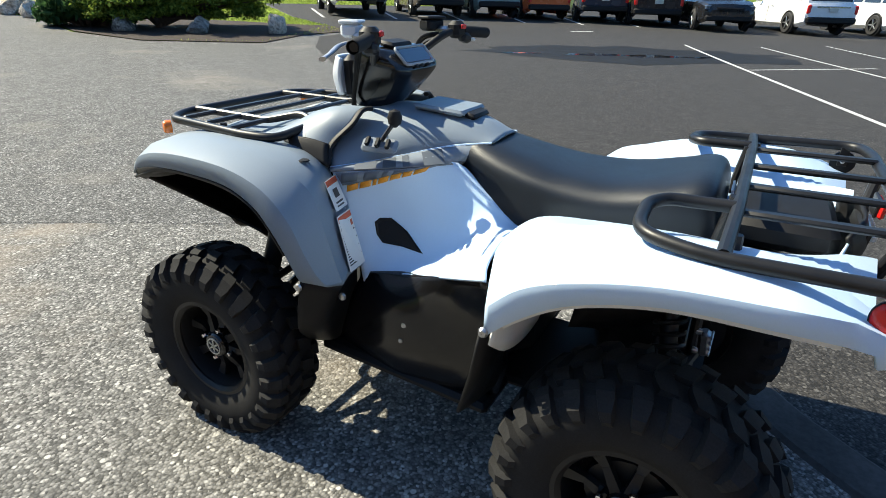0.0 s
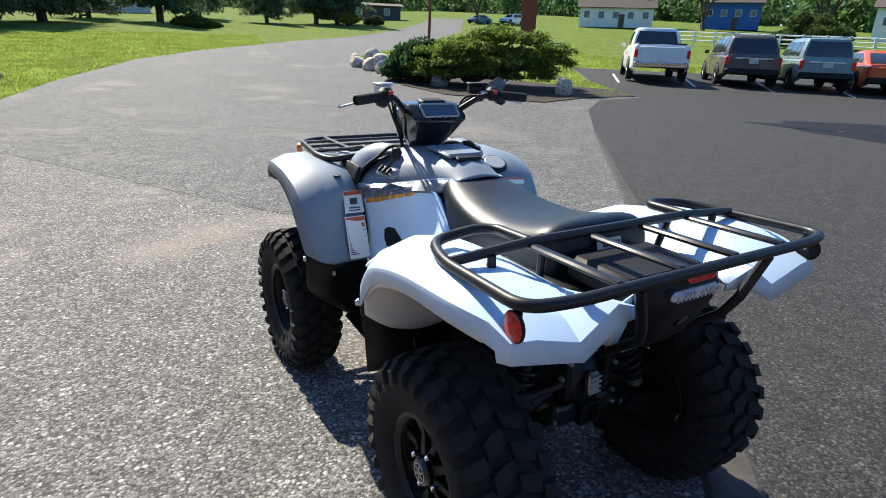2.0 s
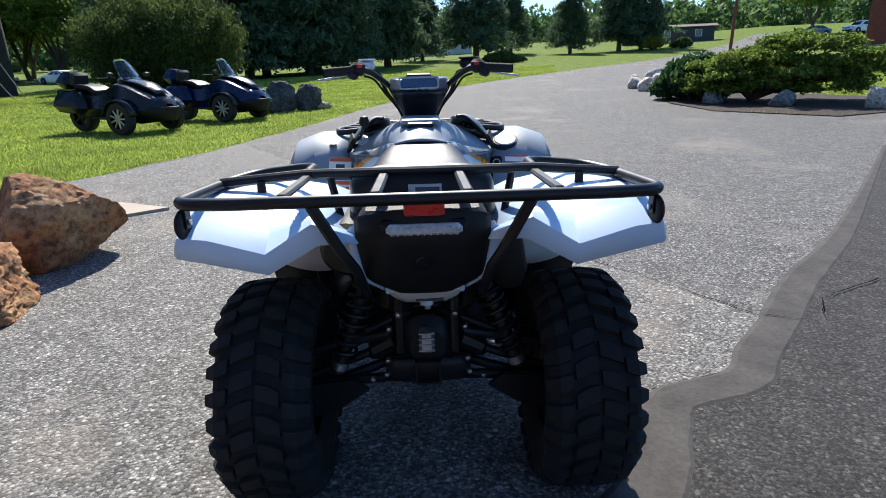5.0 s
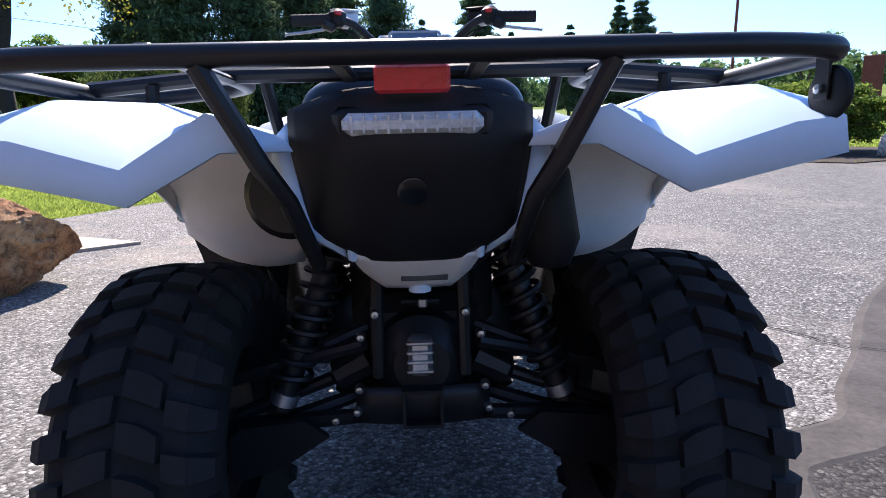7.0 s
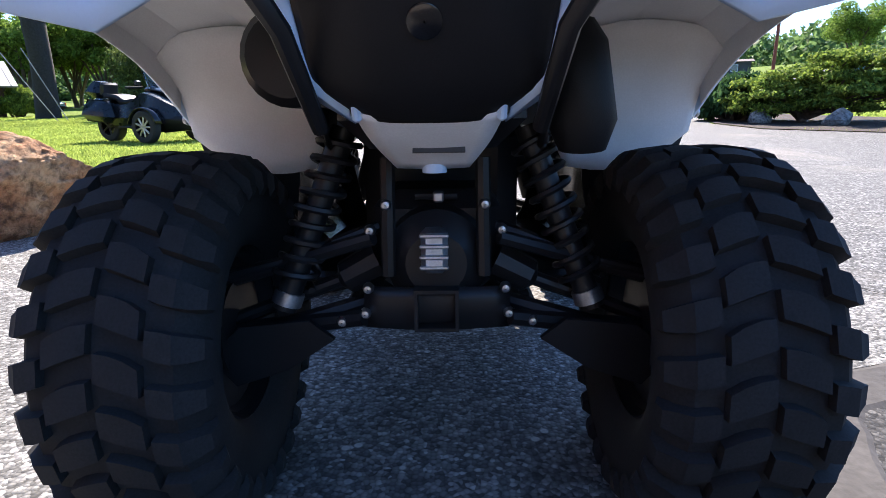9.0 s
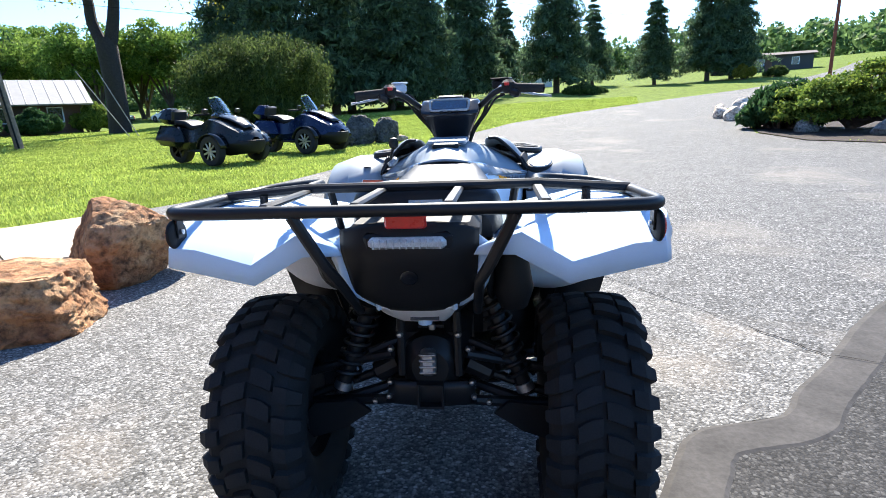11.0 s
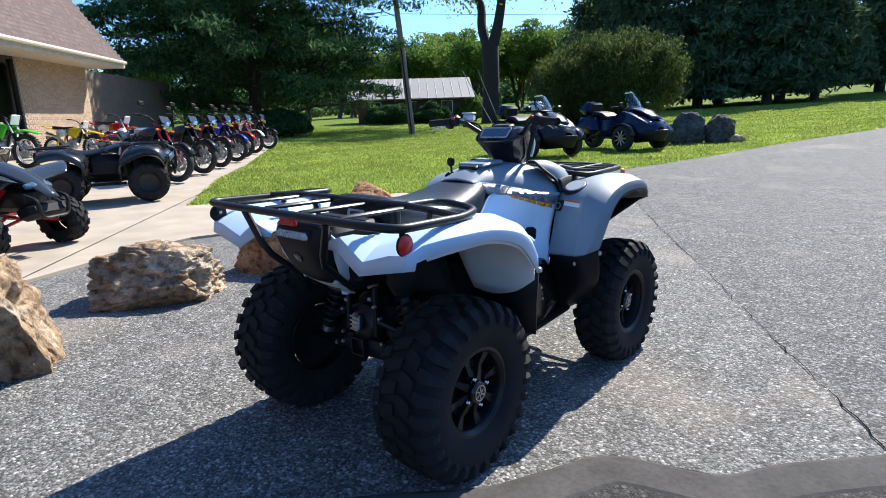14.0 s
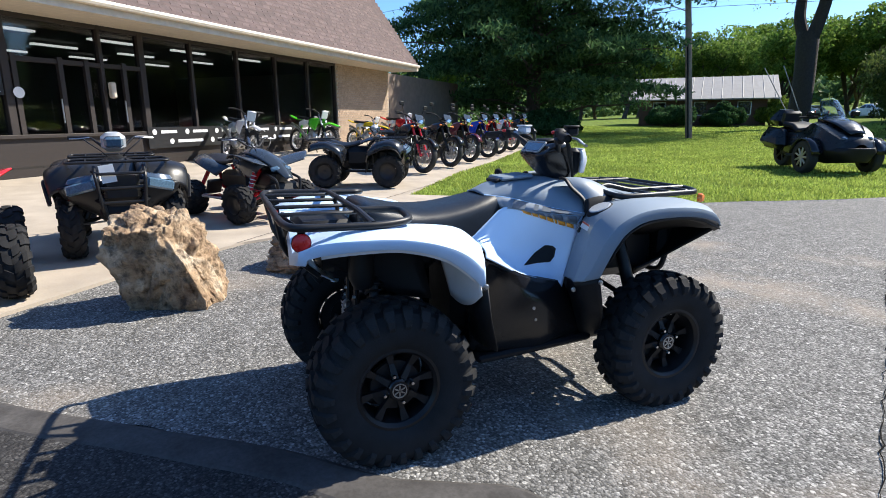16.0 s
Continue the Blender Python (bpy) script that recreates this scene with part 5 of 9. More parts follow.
    rec.grid([[(-0.03, y, 0.340), (0.03, y, 0.340), (0.03, y, 0.398), (-0.03, y, 0.398)] for y in (-0.5, -0.70)], wrap=True)
    rec.grid([[(-0.036, -0.70, 0.334), (0.036, -0.70, 0.334), (0.036, -0.70, 0.404), (-0.036, -0.70, 0.404)], [(-0.03, -0.70, 0.340), (0.03, -0.70, 0.340), (0.03, -0.70, 0.398), (-0.03, -0.70, 0.398)]], wrap=True)
    part("hitch_receiver", rec, BLACKM, quad, "square hitch receiver", smooth=False)
    guard = Shape().grid(skin([[(-0.12, -0.66, 0.40), (0, -0.67, 0.40), (0.12, -0.66, 0.40)], [(-0.12, -0.655, 0.33), (0, -0.66, 0.325), (0.12, -0.655, 0.33)], [(-0.13, -0.5, 0.29), (0, -0.5, 0.28), (0.13, -0.5, 0.29)]], 3, 3))
    part("guard", guard, BLACKM, quad, thick=0.008)
    part("canister", Shape().lathe([(0.001, -0.11), (0.055, -0.108), (0.068, -0.09), (0.07, 0.16), (0.05, 0.2)], (-0.192, -0.66, 0.755), "y", 24), BLACKM, quad, "black silencer")
    part("side_box", Shape().tube([(0.205, -0.66, 0.80), (0.212, -0.665, 0.77), (0.226, -0.67, 0.66), (0.228, -0.665, 0.62)], [0.035, 0.048, 0.052, 0.036], 14), BLACKP, quad, "rounded black cover")
    for sg in (-1, 1):
        frame_tube = Shape().tube([(sg * 0.075, -0.66, 0.61), (sg * 0.078, -0.665, 0.42)], 0.012, 8)
        part("frame_tube", frame_tube, BLACKM, quad)
        for x, y, z in ((0.078, -0.672, 0.538), (0.105, -0.672, 0.497), (0.118, -0.672, 0.357), (0.157, -0.672, 0.343), (0.112, -0.672, 0.40)):
            part("bolt", Shape().lathe([(0.0095, 0.006), (0.0095, 0.0), (0.006, -0.008), (0.001, -0.009)], (sg * x, y, z), "y", 10), STEEL, quad, "bright bolt head")
        spring = []
        top, low = Vector((sg * 0.150, -0.60, 0.655)), Vector((sg * 0.262, -0.64, 0.355))
        axis = (low - top).normalized()
        u = axis.cross(Vector((0, 1, 0))).normalized()
        w = axis.cross(u)
        for i in range(121):
            t = i / 120
            a = 2 * math.pi * 9 * t
            spring.append(top.lerp(low, 0.06 + 0.80 * t) + u * (0.034 * math.cos(a)) + w * (0.034 * math.sin(a)))
        shock = part("shock_absorber", Shape().tube([top, low], 0.021, 12), BLACKM, quad, "black coil-over shock absorber")
        part("spring", Shape().tube(spring, 0.006, 6), BLACKM, shock)
        part("collar", Shape().tube([top.lerp(low, 0.9), top.lerp(low, 0.97)], 0.026, 12), ALLOY, shock, "bright lower collar")
        for y in (-0.53, -0.69):
            part("suspension_arm", Shape().tube([(sg * 0.12, y * 0.6 - 0.26, 0.35), (sg * 0.27, -0.62, 0.315), (sg * 0.40, -0.615, 0.30)], [0.014, 0.018, 0.02], 8), BLACKM, quad)
            part("suspension_arm", Shape().tube([(sg * 0.10, y * 0.6 - 0.26, 0.485), (sg * 0.26, -0.62, 0.43), (sg * 0.37, -0.615, 0.40)], [0.012, 0.014, 0.016], 8), BLACKM, quad)
        part("half_shaft", Shape().tube([(sg * 0.10, -0.60, 0.43), (sg * 0.16, -0.605, 0.40), (sg * 0.17, -0.605, 0.395), (sg * 0.38, -0.612, 0.318)], [0.035, 0.03, 0.013, 0.013], 10), BLACKM, quad)
        guard_plate = Shape().prism([(sg * x, z) for x, z in ((0.21, 0.348), (0.325, 0.338), (0.385, 0.285), (0.34, 0.232), (0.25, 0.262), (0.17, 0.315))], 0.012, Matrix.Translation((0, -0.672, 0)) @ Matrix.Rotation(radians(90), 4, "X"))
        part("arm_guard", guard_plate, BLACKP, quad, "black suspension arm guard", smooth=False)
        part("knuckle", Shape().box((sg * 0.385, -0.612, 0.345), (0.05, 0.09, 0.17), (0, 0, 0), 0.02), BLACKM, quad)
        part("brake_disc", Shape().lathe([(0.03, -0.002), (0.09, -0.002), (0.09, 0.002), (0.03, 0.002)], (sg * 0.352, -0.612, 0.312), "x", 28), BLACKM, quad)
        # front running gear
        for y in (0.52, 0.72):
            part("suspension_arm", Shape().tube([(sg * 0.12, y, 0.37), (sg * 0.38, 0.622, 0.27)], 0.014, 8), BLACKM, quad)
            part("suspension_arm", Shape().tube([(sg * 0.12, y, 0.50), (sg * 0.37, 0.622, 0.40)], 0.012, 8), BLACKM, quad)
        part("shock_absorber", Shape().tube([(sg * 0.20, 0.55, 0.78), (sg * 0.32, 0.60, 0.36)], [0.028, 0.03], 12), BLACKM, quad, "black front shock absorber")
        part("half_shaft", Shape().tube([(sg * 0.10, 0.62, 0.38), (sg * 0.39, 0.622, 0.30)], 0.014, 8), BLACKM, quad)
        part("knuckle", Shape().box((sg * 0.385, 0.622, 0.33), (0.05, 0.08, 0.16), (0, 0, 0), 0.02), BLACKM, quad)
    bump = Shape().tube(bent([(-0.15, 0.86, 0.74), (-0.15, 0.935, 0.70), (-0.13, 0.90, 0.50), (0.13, 0.90, 0.50), (0.15, 0.935, 0.70), (0.15, 0.86, 0.74)], 0.06, 5), 0.014, 10)
    part("bumper", bump, BLACKM, quad, "black tubular front bumper")
    part("front_grille", Shape().box((0, 0.90, 0.70), (0.36, 0.10, 0.24), (0, 0, 0), 0.03), BLACKP, quad)
    return quad


quad_bike = make_quad()


# ---- boulders ----
def boulder(name, at, size, turn, material, label, group, seed, facets=9, sub=4, rough=0.07, block=0.0, exact=False):
    """A broken block: a ball cut by planes, then roughened at three scales."""
    rng = random.Random(seed)
    bm = bmesh.new()
    bmesh.ops.create_icosphere(bm, subdivisions=sub, radius=1.0)
    planes = []
    for _ in range(facets):
        n = Vector((rng.gauss(0, 1), rng.gauss(0, 1), rng.gauss(0, 0.8))).normalized()
        planes.append((n, rng.uniform(0.55, 0.85)))
    if block:
        for axis in ((1, 0, 0), (-1, 0, 0), (0, 1, 0), (0, -1, 0), (0, 0, 1)):
            n = (Vector(axis) + Vector((rng.gauss(0, 0.14), rng.gauss(0, 0.14), rng.gauss(0, 0.14)))).normalized()
            planes.append((n, block))
    off = Vector((seed * 3.1, seed * 1.7, 0))
    for v in bm.verts:
        p = v.co.copy()
        for n, d in planes:
            k = p.dot(n) - d
            if k > 0:
                p -= n * k * 0.93
        q = p * 1.6 + off
        p += p.normalized() * (rough * 1.3 * noise.noise(q * 1.3) + rough * 0.7 * noise.noise(q * 3.5) + rough * 0.4 * noise.noise(q * 9) - rough * 0.9 * max(0.0, 0.16 - abs(noise.noise(q * 2.3 + Vector((7, 3, 1))))) * 3)
        if sub > 5:
            for k, (f, g) in enumerate(((3.2, 0.75), (7.0, 0.42), (15.0, 0.2))):
                u = Vector((q.x * f, q.y * f, q.z * f * 2.2)) + Vector((k, 2, 5))
                p += p.normalized() * rough * g * (0.32 - abs(noise.noise(u))) * (0.5 + 0.8 * noise.noise(q * 0.9 + Vector((4, 4, k))))
        strata = math.sin((p.z + 0.3 * p.x + 0.25 * noise.noise(q * 2)) * 17)
        p += p.normalized() * rough * 0.22 * strata
        p.z = max(p.z, -0.62)
        v.co = Vector((p.x * size[0], p.y * size[1], p.z * size[2]))
    if exact:
        for a in range(3):
            lo, hi = min(v.co[a] for v in bm.verts), max(v.co[a] for v in bm.verts)
            for v in bm.verts:
                v.co[a] = (v.co[a] - (lo + hi) / 2) * size[a] / (hi - lo)
    me = bpy.data.meshes.new(name)
    bm.to_mesh(me)
    bm.free()
    me.polygons.foreach_set("use_smooth", [True] * len(me.polygons))
    me.set_sharp_from_angle(angle=radians(28))
    me.materials.append(material)
    ob = new(name, me)
    x, y = at
    low = min(v.co.z for v in me.vertices)
    ob.matrix_basis = pose(x, y, land(x, y) - 0.003 - low - 0.004 * abs(turn[0]), *turn)
    return tagged(ob, label, "boulder", group)


ROCKS = "boulders along the concrete walk"
boulder("boulder", (-2.61, 1.74), (0.96, 0.84, 0.62), (0, 0, -12), SANDSTONE, "large rust-brown sandstone boulder on the asphalt", ROCKS, 11, 7, 6, 0.042, 0.0, True)
boulder("boulder", (-2.47, 0.67), (0.76, 0.68, 0.385), (0, 0, 16), SANDSTONE, "low layered rust-brown sandstone boulder", ROCKS, 5, 3, 6, 0.055, 0.62, True)
boulder("boulder", (-2.52, -0.40), (0.90, 0.70, 0.425), (0, 0, 52), PALESTONE, "flat tan sandstone boulder on the asphalt", ROCKS, 23, 7, 6, 0.095, 0.0, True)
boulder("boulder", (-1.95, -1.52), (0.64, 0.60, 0.75), (12, -4, 68), PALESTONE, "pale blocky weathered sandstone boulder", ROCKS, 8, 1, 6, 0.10, 0.56, True)


# ---- the shop ----
BRICK = surface("tan_brick", (0.50, 0.37, 0.26), 0.85, vary=0.16, scale=18, fine=160, bump=0.3, depth=0.003, per_piece=0.22)
MORTAR = surface("mortar", (0.42, 0.37, 0.31), 0.9, vary=0.15, scale=20, fine=120)
SHINGLE = surface("brown_shingle", (0.165, 0.118, 0.112), 0.9, vary=0.2, scale=5, fine=120, bump=0.5, depth=0.004, per_piece=0.3)
BRONZE = surface("dark_bronze_frame", (0.024, 0.017, 0.014), 0.6, vary=0.2, scale=15)
CREAM = surface("cream_painted_metal", (0.62, 0.55, 0.45), 0.5, vary=0.12, scale=6)
# indoor dimness is put into this near-black wall, floor and ceiling colour
DIMWALL = surface("interior_dimmed_in_colour", (0.05, 0.045, 0.04), 0.9, vary=0.3, scale=1.5)
SHOPGLASS = clear_glass("shop_glass", (0.55, 0.58, 0.58))
STRIPLIGHT = glowing("strip_light", (1.0, 0.95, 0.85), 0.5)
BANNER = surface("black_banner", (0.012, 0.012, 0.013), 0.5, vary=0.2)
PRINT = surface("white_print", (0.75, 0.75, 0.75), 0.5, vary=0.05)
# taupe darkened to carry the shade that the pine throws on the wing
WALLBROWN = surface("shaded_taupe_siding", (0.23, 0.17, 0.13), 0.85, vary=0.15, scale=4, fine=60, bump=0.2)

SHOP = Matrix.Translation((-23.5, 6.35, 0.33)) @ Matrix(((0.735, 0.68, 0, 0), (-0.678, 0.735, 0, 0), (0, 0, 1, 0), (0, 0, 0, 1)))
# In the shop's own frame x runs along the front from the brick corner, y out towards the drive, z up.


def shop_part(name, shape, material, parent, label="", **kw):
    ob = part(name, shape, material, parent, label, **kw)
    ob.matrix_basis = Matrix.Identity(4)
    return ob


def make_shop():
    shop = thing("shop_building", "brick shop with brown shingled mansard roof and dark shop windows", "building", at=SHOP)
    L, D, H = 34.0, 16.0, 3.05
    brick_wall = None
    for c, size in (((2.2, -0.15, H / 2 - 0.2), (4.4, 0.3, H + 0.4)), ((0.15, -D / 2, H / 2 - 0.2), (0.3, D - 0.6, H + 0.4)), ((L / 2, -D, H / 2 - 0.2), (L, 0.3, H + 0.4)), ((L, -D / 2, H / 2 - 0.2), (0.3, D, H + 0.4)), ((19.2, -0.15, 0.15), (29.6, 0.3, 0.9))):
        made = shop_part("wall", Shape().box(c, size), BRONZE if size[0] == 29.6 else MORTAR, shop, "dark sill wall" if size[0] == 29.6 else "tan brick wall", smooth=False)
        brick_wall = brick_wall or made
    # courses of bricks on the visible corner pier
    courses = Shape()
    for r in range(40):
        for k in range(20):
            courses.box((0.12 + 0.214 * k + (0.107 if r % 2 else 0), 0.004, 0.03 + 0.0755 * r), (0.203, 0.024, 0.064))
    brickwork = shop_part("brickwork", courses, BRICK, brick_wall, "thin tan brick courses", smooth=False)
    shop_part("interior", Shape().box((19, -8, H / 2), (29, 0.1, H)).box((19, -4, 0.02), (29, 8, 0.04)), DIMWALL, shop, "shop interior with the dimness put into its dark colour", smooth=False)
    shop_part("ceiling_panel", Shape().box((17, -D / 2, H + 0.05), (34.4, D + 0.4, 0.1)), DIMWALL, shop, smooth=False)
    for i in range(3):
        for k in range(9):
            shop_part("strip_light", Shape().box((7.5 + 2.6 * k, -1.6 - 2.1 * i, H - 0.12), (1.25, 0.14, 0.05)), STRIPLIGHT, shop, "lit ceiling strip light", smooth=False)
    # fascia, soffit, gutter
    shop_part("soffit", Shape().box((17, 0.6, H + 0.0), (35.0, 1.3, 0.06)), CREAM, shop, "cream soffit", smooth=False)
    shop_part("fascia", Shape().box((17, 1.22, H + 0.10), (35.2, 0.05, 0.2), (0, 0, 0), 0.01), CREAM, shop, "cream fascia board", smooth=False)
    shop_part("gutter", Shape().tube([(-0.5, 1.31, H + 0.17), (34.6, 1.31, H + 0.17)], 0.07, 8), CREAM, shop, "cream gutter")
    # mansard roof as courses of shingles
    roof = Shape()
    z0, z1, y0, y1 = H + 0.2, H + 3.35, 1.25, -0.55
    rows = []
    n = 22
    for i in range(n + 1):
        t = i / n
        z, y, x = z0 + (z1 - z0) * t, y0 + (y1 - y0) * t, -0.55 + 1.35 * t
        rows.append([(L + 1, y, z), (x, y, z), (x, -D, z)])
        if i < n:
            z, y = z + (z1 - z0) / n * 0.98, y + (y1 - y0) / n * 0.7 + 0.028
            rows.append([(L + 1, y, z), (x - 0.015, y, z), (x - 0.015, -D, z)])
    roof.grid(rows)
    roof.add([(L + 1, y1, z1), (0.8, y1, z1), (0.8, -D, z1), (L + 1, -D, z1)], [(0, 1, 2, 3)])
    roof_ob = shop_part("roof", roof, SHINGLE, shop, "brown shingled mansard roof", smooth=False)
    tabs, rng = Shape(), random.Random(4)
    tilt = math.degrees(math.atan2(y0 - y1, z1 - z0))
    for i in range(n):
        t = (i + 0.42) / n
        x = 0.1 + 1.35 * t - rng.uniform(0, 0.3)
        while x < 24:
            w = rng.uniform(0.26, 0.34)
            tabs.box((x + w / 2, y0 + (y1 - y0) * t + 0.026 + rng.uniform(0, 0.004), z0 + (z1 - z0) * t), (w - 0.012, 0.012, 0.15), (tilt, 0, 0))
            x += w
    tagged(shop_part("shingle", tabs, SHINGLE, roof_ob, "overlapping brown shingles", smooth=False), kind="stuff")
    # shop windows: posts, rails and glass bays
    bays = [4.4, 6.2, 8.0, 9.8, 11.6, 13.2, 14.3, 16.4, 18.6, 21.0, 23.5, 26.0, 28.5, 31.0, 33.8]
    for i, x in enumerate(bays):
        wide = 0.16 if i in (5, 7) else 0.09
        shop_part("mullion", Shape().box((x, -0.12, H / 2 + 0.02), (wide, 0.16, H), (0, 0, 0), 0.01), BRONZE, shop, smooth=False)
    shop_part("rail", Shape().box((23.5, -0.12, 2.16), (20.6, 0.14, 0.10), (0, 0, 0), 0.01), BRONZE, shop, smooth=False)
    shop_part("rail", Shape().box((19.1, -0.12, H - 0.06), (29.4, 0.14, 0.12), (0, 0, 0), 0.01), BRONZE, shop, smooth=False)
    shop_part("sill", Shape().box((19.1, -0.05, 0.64), (29.4, 0.24, 0.08), (0, 0, 0), 0.01), BRONZE, shop, smooth=False)
    for a, b in zip(bays, bays[1:]):
        pane = shop_part("pane", Shape().box(((a + b) / 2, -0.13, H / 2 + 0.35), (b - a - 0.06, 0.012, H - 0.75)), SHOPGLASS, shop, "dark shop window pane", smooth=False)
        pane.visible_shadow = False
    for x in (13.75, 15.3):
        d = shop_part("door", Shape().box((x, -0.06, 1.15), (0.10, 0.08, 2.2)).box((x + 0.95, -0.06, 1.15), (0.10, 0.08, 2.2)).box((x + 0.47, -0.06, 0.15), (0.95, 0.08, 0.2)), BRONZE, shop, "bronze framed glass door", smooth=False)
        part("handle", Shape().tube([(x + 0.12, 0.03, 0.9), (x + 0.12, 0.03, 1.4)], 0.016, 8), STEEL, d)
    notice = shop_part("notice", Shape().box((16.9, -0.02, 1.75), (0.75, 0.02, 0.62)), BANNER, shop, "black notice with white printed lines", smooth=False)
    for k in range(7):
        part("line", Shape().box((16.9, -0.006, 1.5 + 0.085 * k), (0.62, 0.006, 0.014)), PRINT, notice, smooth=False)
    shop_part("sticker", Shape().lathe([(0.001, 0.0), (0.11, 0.0)], (16.25, 0.0, 1.5), "y", 20), PRINT, shop, "round white sticker", smooth=False)
    shop_part("lamp", Shape().box((14.25, 0.12, 1.62), (0.12, 0.16, 0.36), (0, 0, 0), 0.03), CREAM, shop, "small wall lamp")
    # banner with plain blocks for its marks
    banner = shop_part("banner", Shape().box((9.1, 0.085, 0.52), (8.6, 0.02, 0.52)), BANNER, shop, "black banner with white marks", smooth=False)
    rng = random.Random(3)
    for row in (0.66, 0.42):
        x = 5.1
        while x < 13.0:
            w = rng.uniform(0.5, 0.95)
            part("mark", Shape().box((x + w / 2, 0.1, row), (w, 0.008, 0.075)), PRINT, banner, smooth=False)
            part("mark", Shape().lathe([(0.001, 0), (0.07, 0)], (x + w + 0.2, 0.104, row), "y", 14), PRINT, banner, smooth=False)
            x += w + 0.55
    # lower wing behind the corner
    shop_part("side_wing", Shape().box((-5.6, -3.4, 1.42), (11.0, 5.5, 3.3)), WALLBROWN, shop, "taupe side wing with the pine's shade put into its colour", smooth=False)
    return shop


shop_building = make_shop()


# ---- trees, shrubs, distance ----
BARK = surface("bark", (0.12, 0.09, 0.07), 0.95, vary=0.35, scale=14, fine=60, bump=0.9, depth=0.03)
DARKBARK = surface("dark_bark", (0.05, 0.042, 0.038), 0.95, vary=0.35, scale=10, fine=50, bump=0.9, depth=0.03)
PALEBARK = surface("weathered_pole_wood", (0.26, 0.20, 0.15), 0.9, vary=0.25, scale=8, fine=80, bump=0.5, depth=0.006)
PINE = foliage("pine_needles", (0.026, 0.066, 0.028), (0.12, 0.21, 0.075))
# greens raised so that their colour carries the veiling glare
SPRUCE = foliage("spruce_needles_glare_lifted", (0.045, 0.078, 0.045), (0.13, 0.195, 0.10))
# the olive end of the range stands in for a sunlit fringe
YEW = foliage("yew_needles", (0.03, 0.055, 0.018), (0.12, 0.16, 0.045))
JUNIPER = foliage("juniper_tips", (0.06, 0.12, 0.025), (0.26, 0.34, 0.06))
DARKSHRUB = foliage("broad_shrub_leaves", (0.022, 0.06, 0.022), (0.07, 0.14, 0.05))
LEAF = foliage("broad_leaves", (0.08, 0.15, 0.024), (0.22, 0.32, 0.06))
YELLOWLEAF = foliage("turning_leaves", (0.12, 0.16, 0.02), (0.34, 0.30, 0.05))
# distance haze is put into these duller greens
FARWOOD = foliage("hazed_far_leaves", (0.07, 0.13, 0.045), (0.15, 0.23, 0.08))


def leaf_mesh(name, points, sizes, material, droop=0.3, seed=1, long=1.8):
    """Many small folded leaves or needle tufts, one at each point."""
    rng = np.random.default_rng(seed)
    p = np.asarray(points, dtype=np.float64)
    n = len(p)
    size = np.asarray(sizes, dtype=np.float64).reshape(-1, 1) * np.ones((n, 1))
    d = rng.normal(size=(n, 3))
    d[:, 2] -= droop
    d /= np.linalg.norm(d, axis=1, keepdims=True)
    e = np.cross(d, rng.normal(size=(n, 3)))
    e /= np.linalg.norm(e, axis=1, keepdims=True) + 1e-9
    nn = np.cross(d, e)
    k = size * rng.uniform(0.6, 1.3, (n, 1))
    v = np.stack([p - d * k * long * 0.5, p + e * k * 0.5 + nn * k * 0.18, p + d * k * long * 0.5, p - e * k * 0.5 + nn * k * 0.18], 1).reshape(-1, 3)
    idx = np.arange(n) * 4
    f = np.concatenate([np.stack([idx, idx + 1, idx + 2], 1), np.stack([idx, idx + 2, idx + 3], 1)])
    me = bpy.data.meshes.new(name)
    me.vertices.add(len(v))
    me.vertices.foreach_set("co", v.ravel())
    me.loops.add(f.size)
    me.loops.foreach_set("vertex_index", f.ravel().astype(np.int32))
    me.polygons.add(len(f))
    me.polygons.foreach_set("loop_start", np.arange(0, f.size, 3, dtype=np.int32))
    me.update(calc_edges=True)
    me.materials.append(material)
    return me


def child(name, mesh, parent, label=""):
    ob = new(name, mesh)
    ob.parent = parent
    return tagged(ob, label)


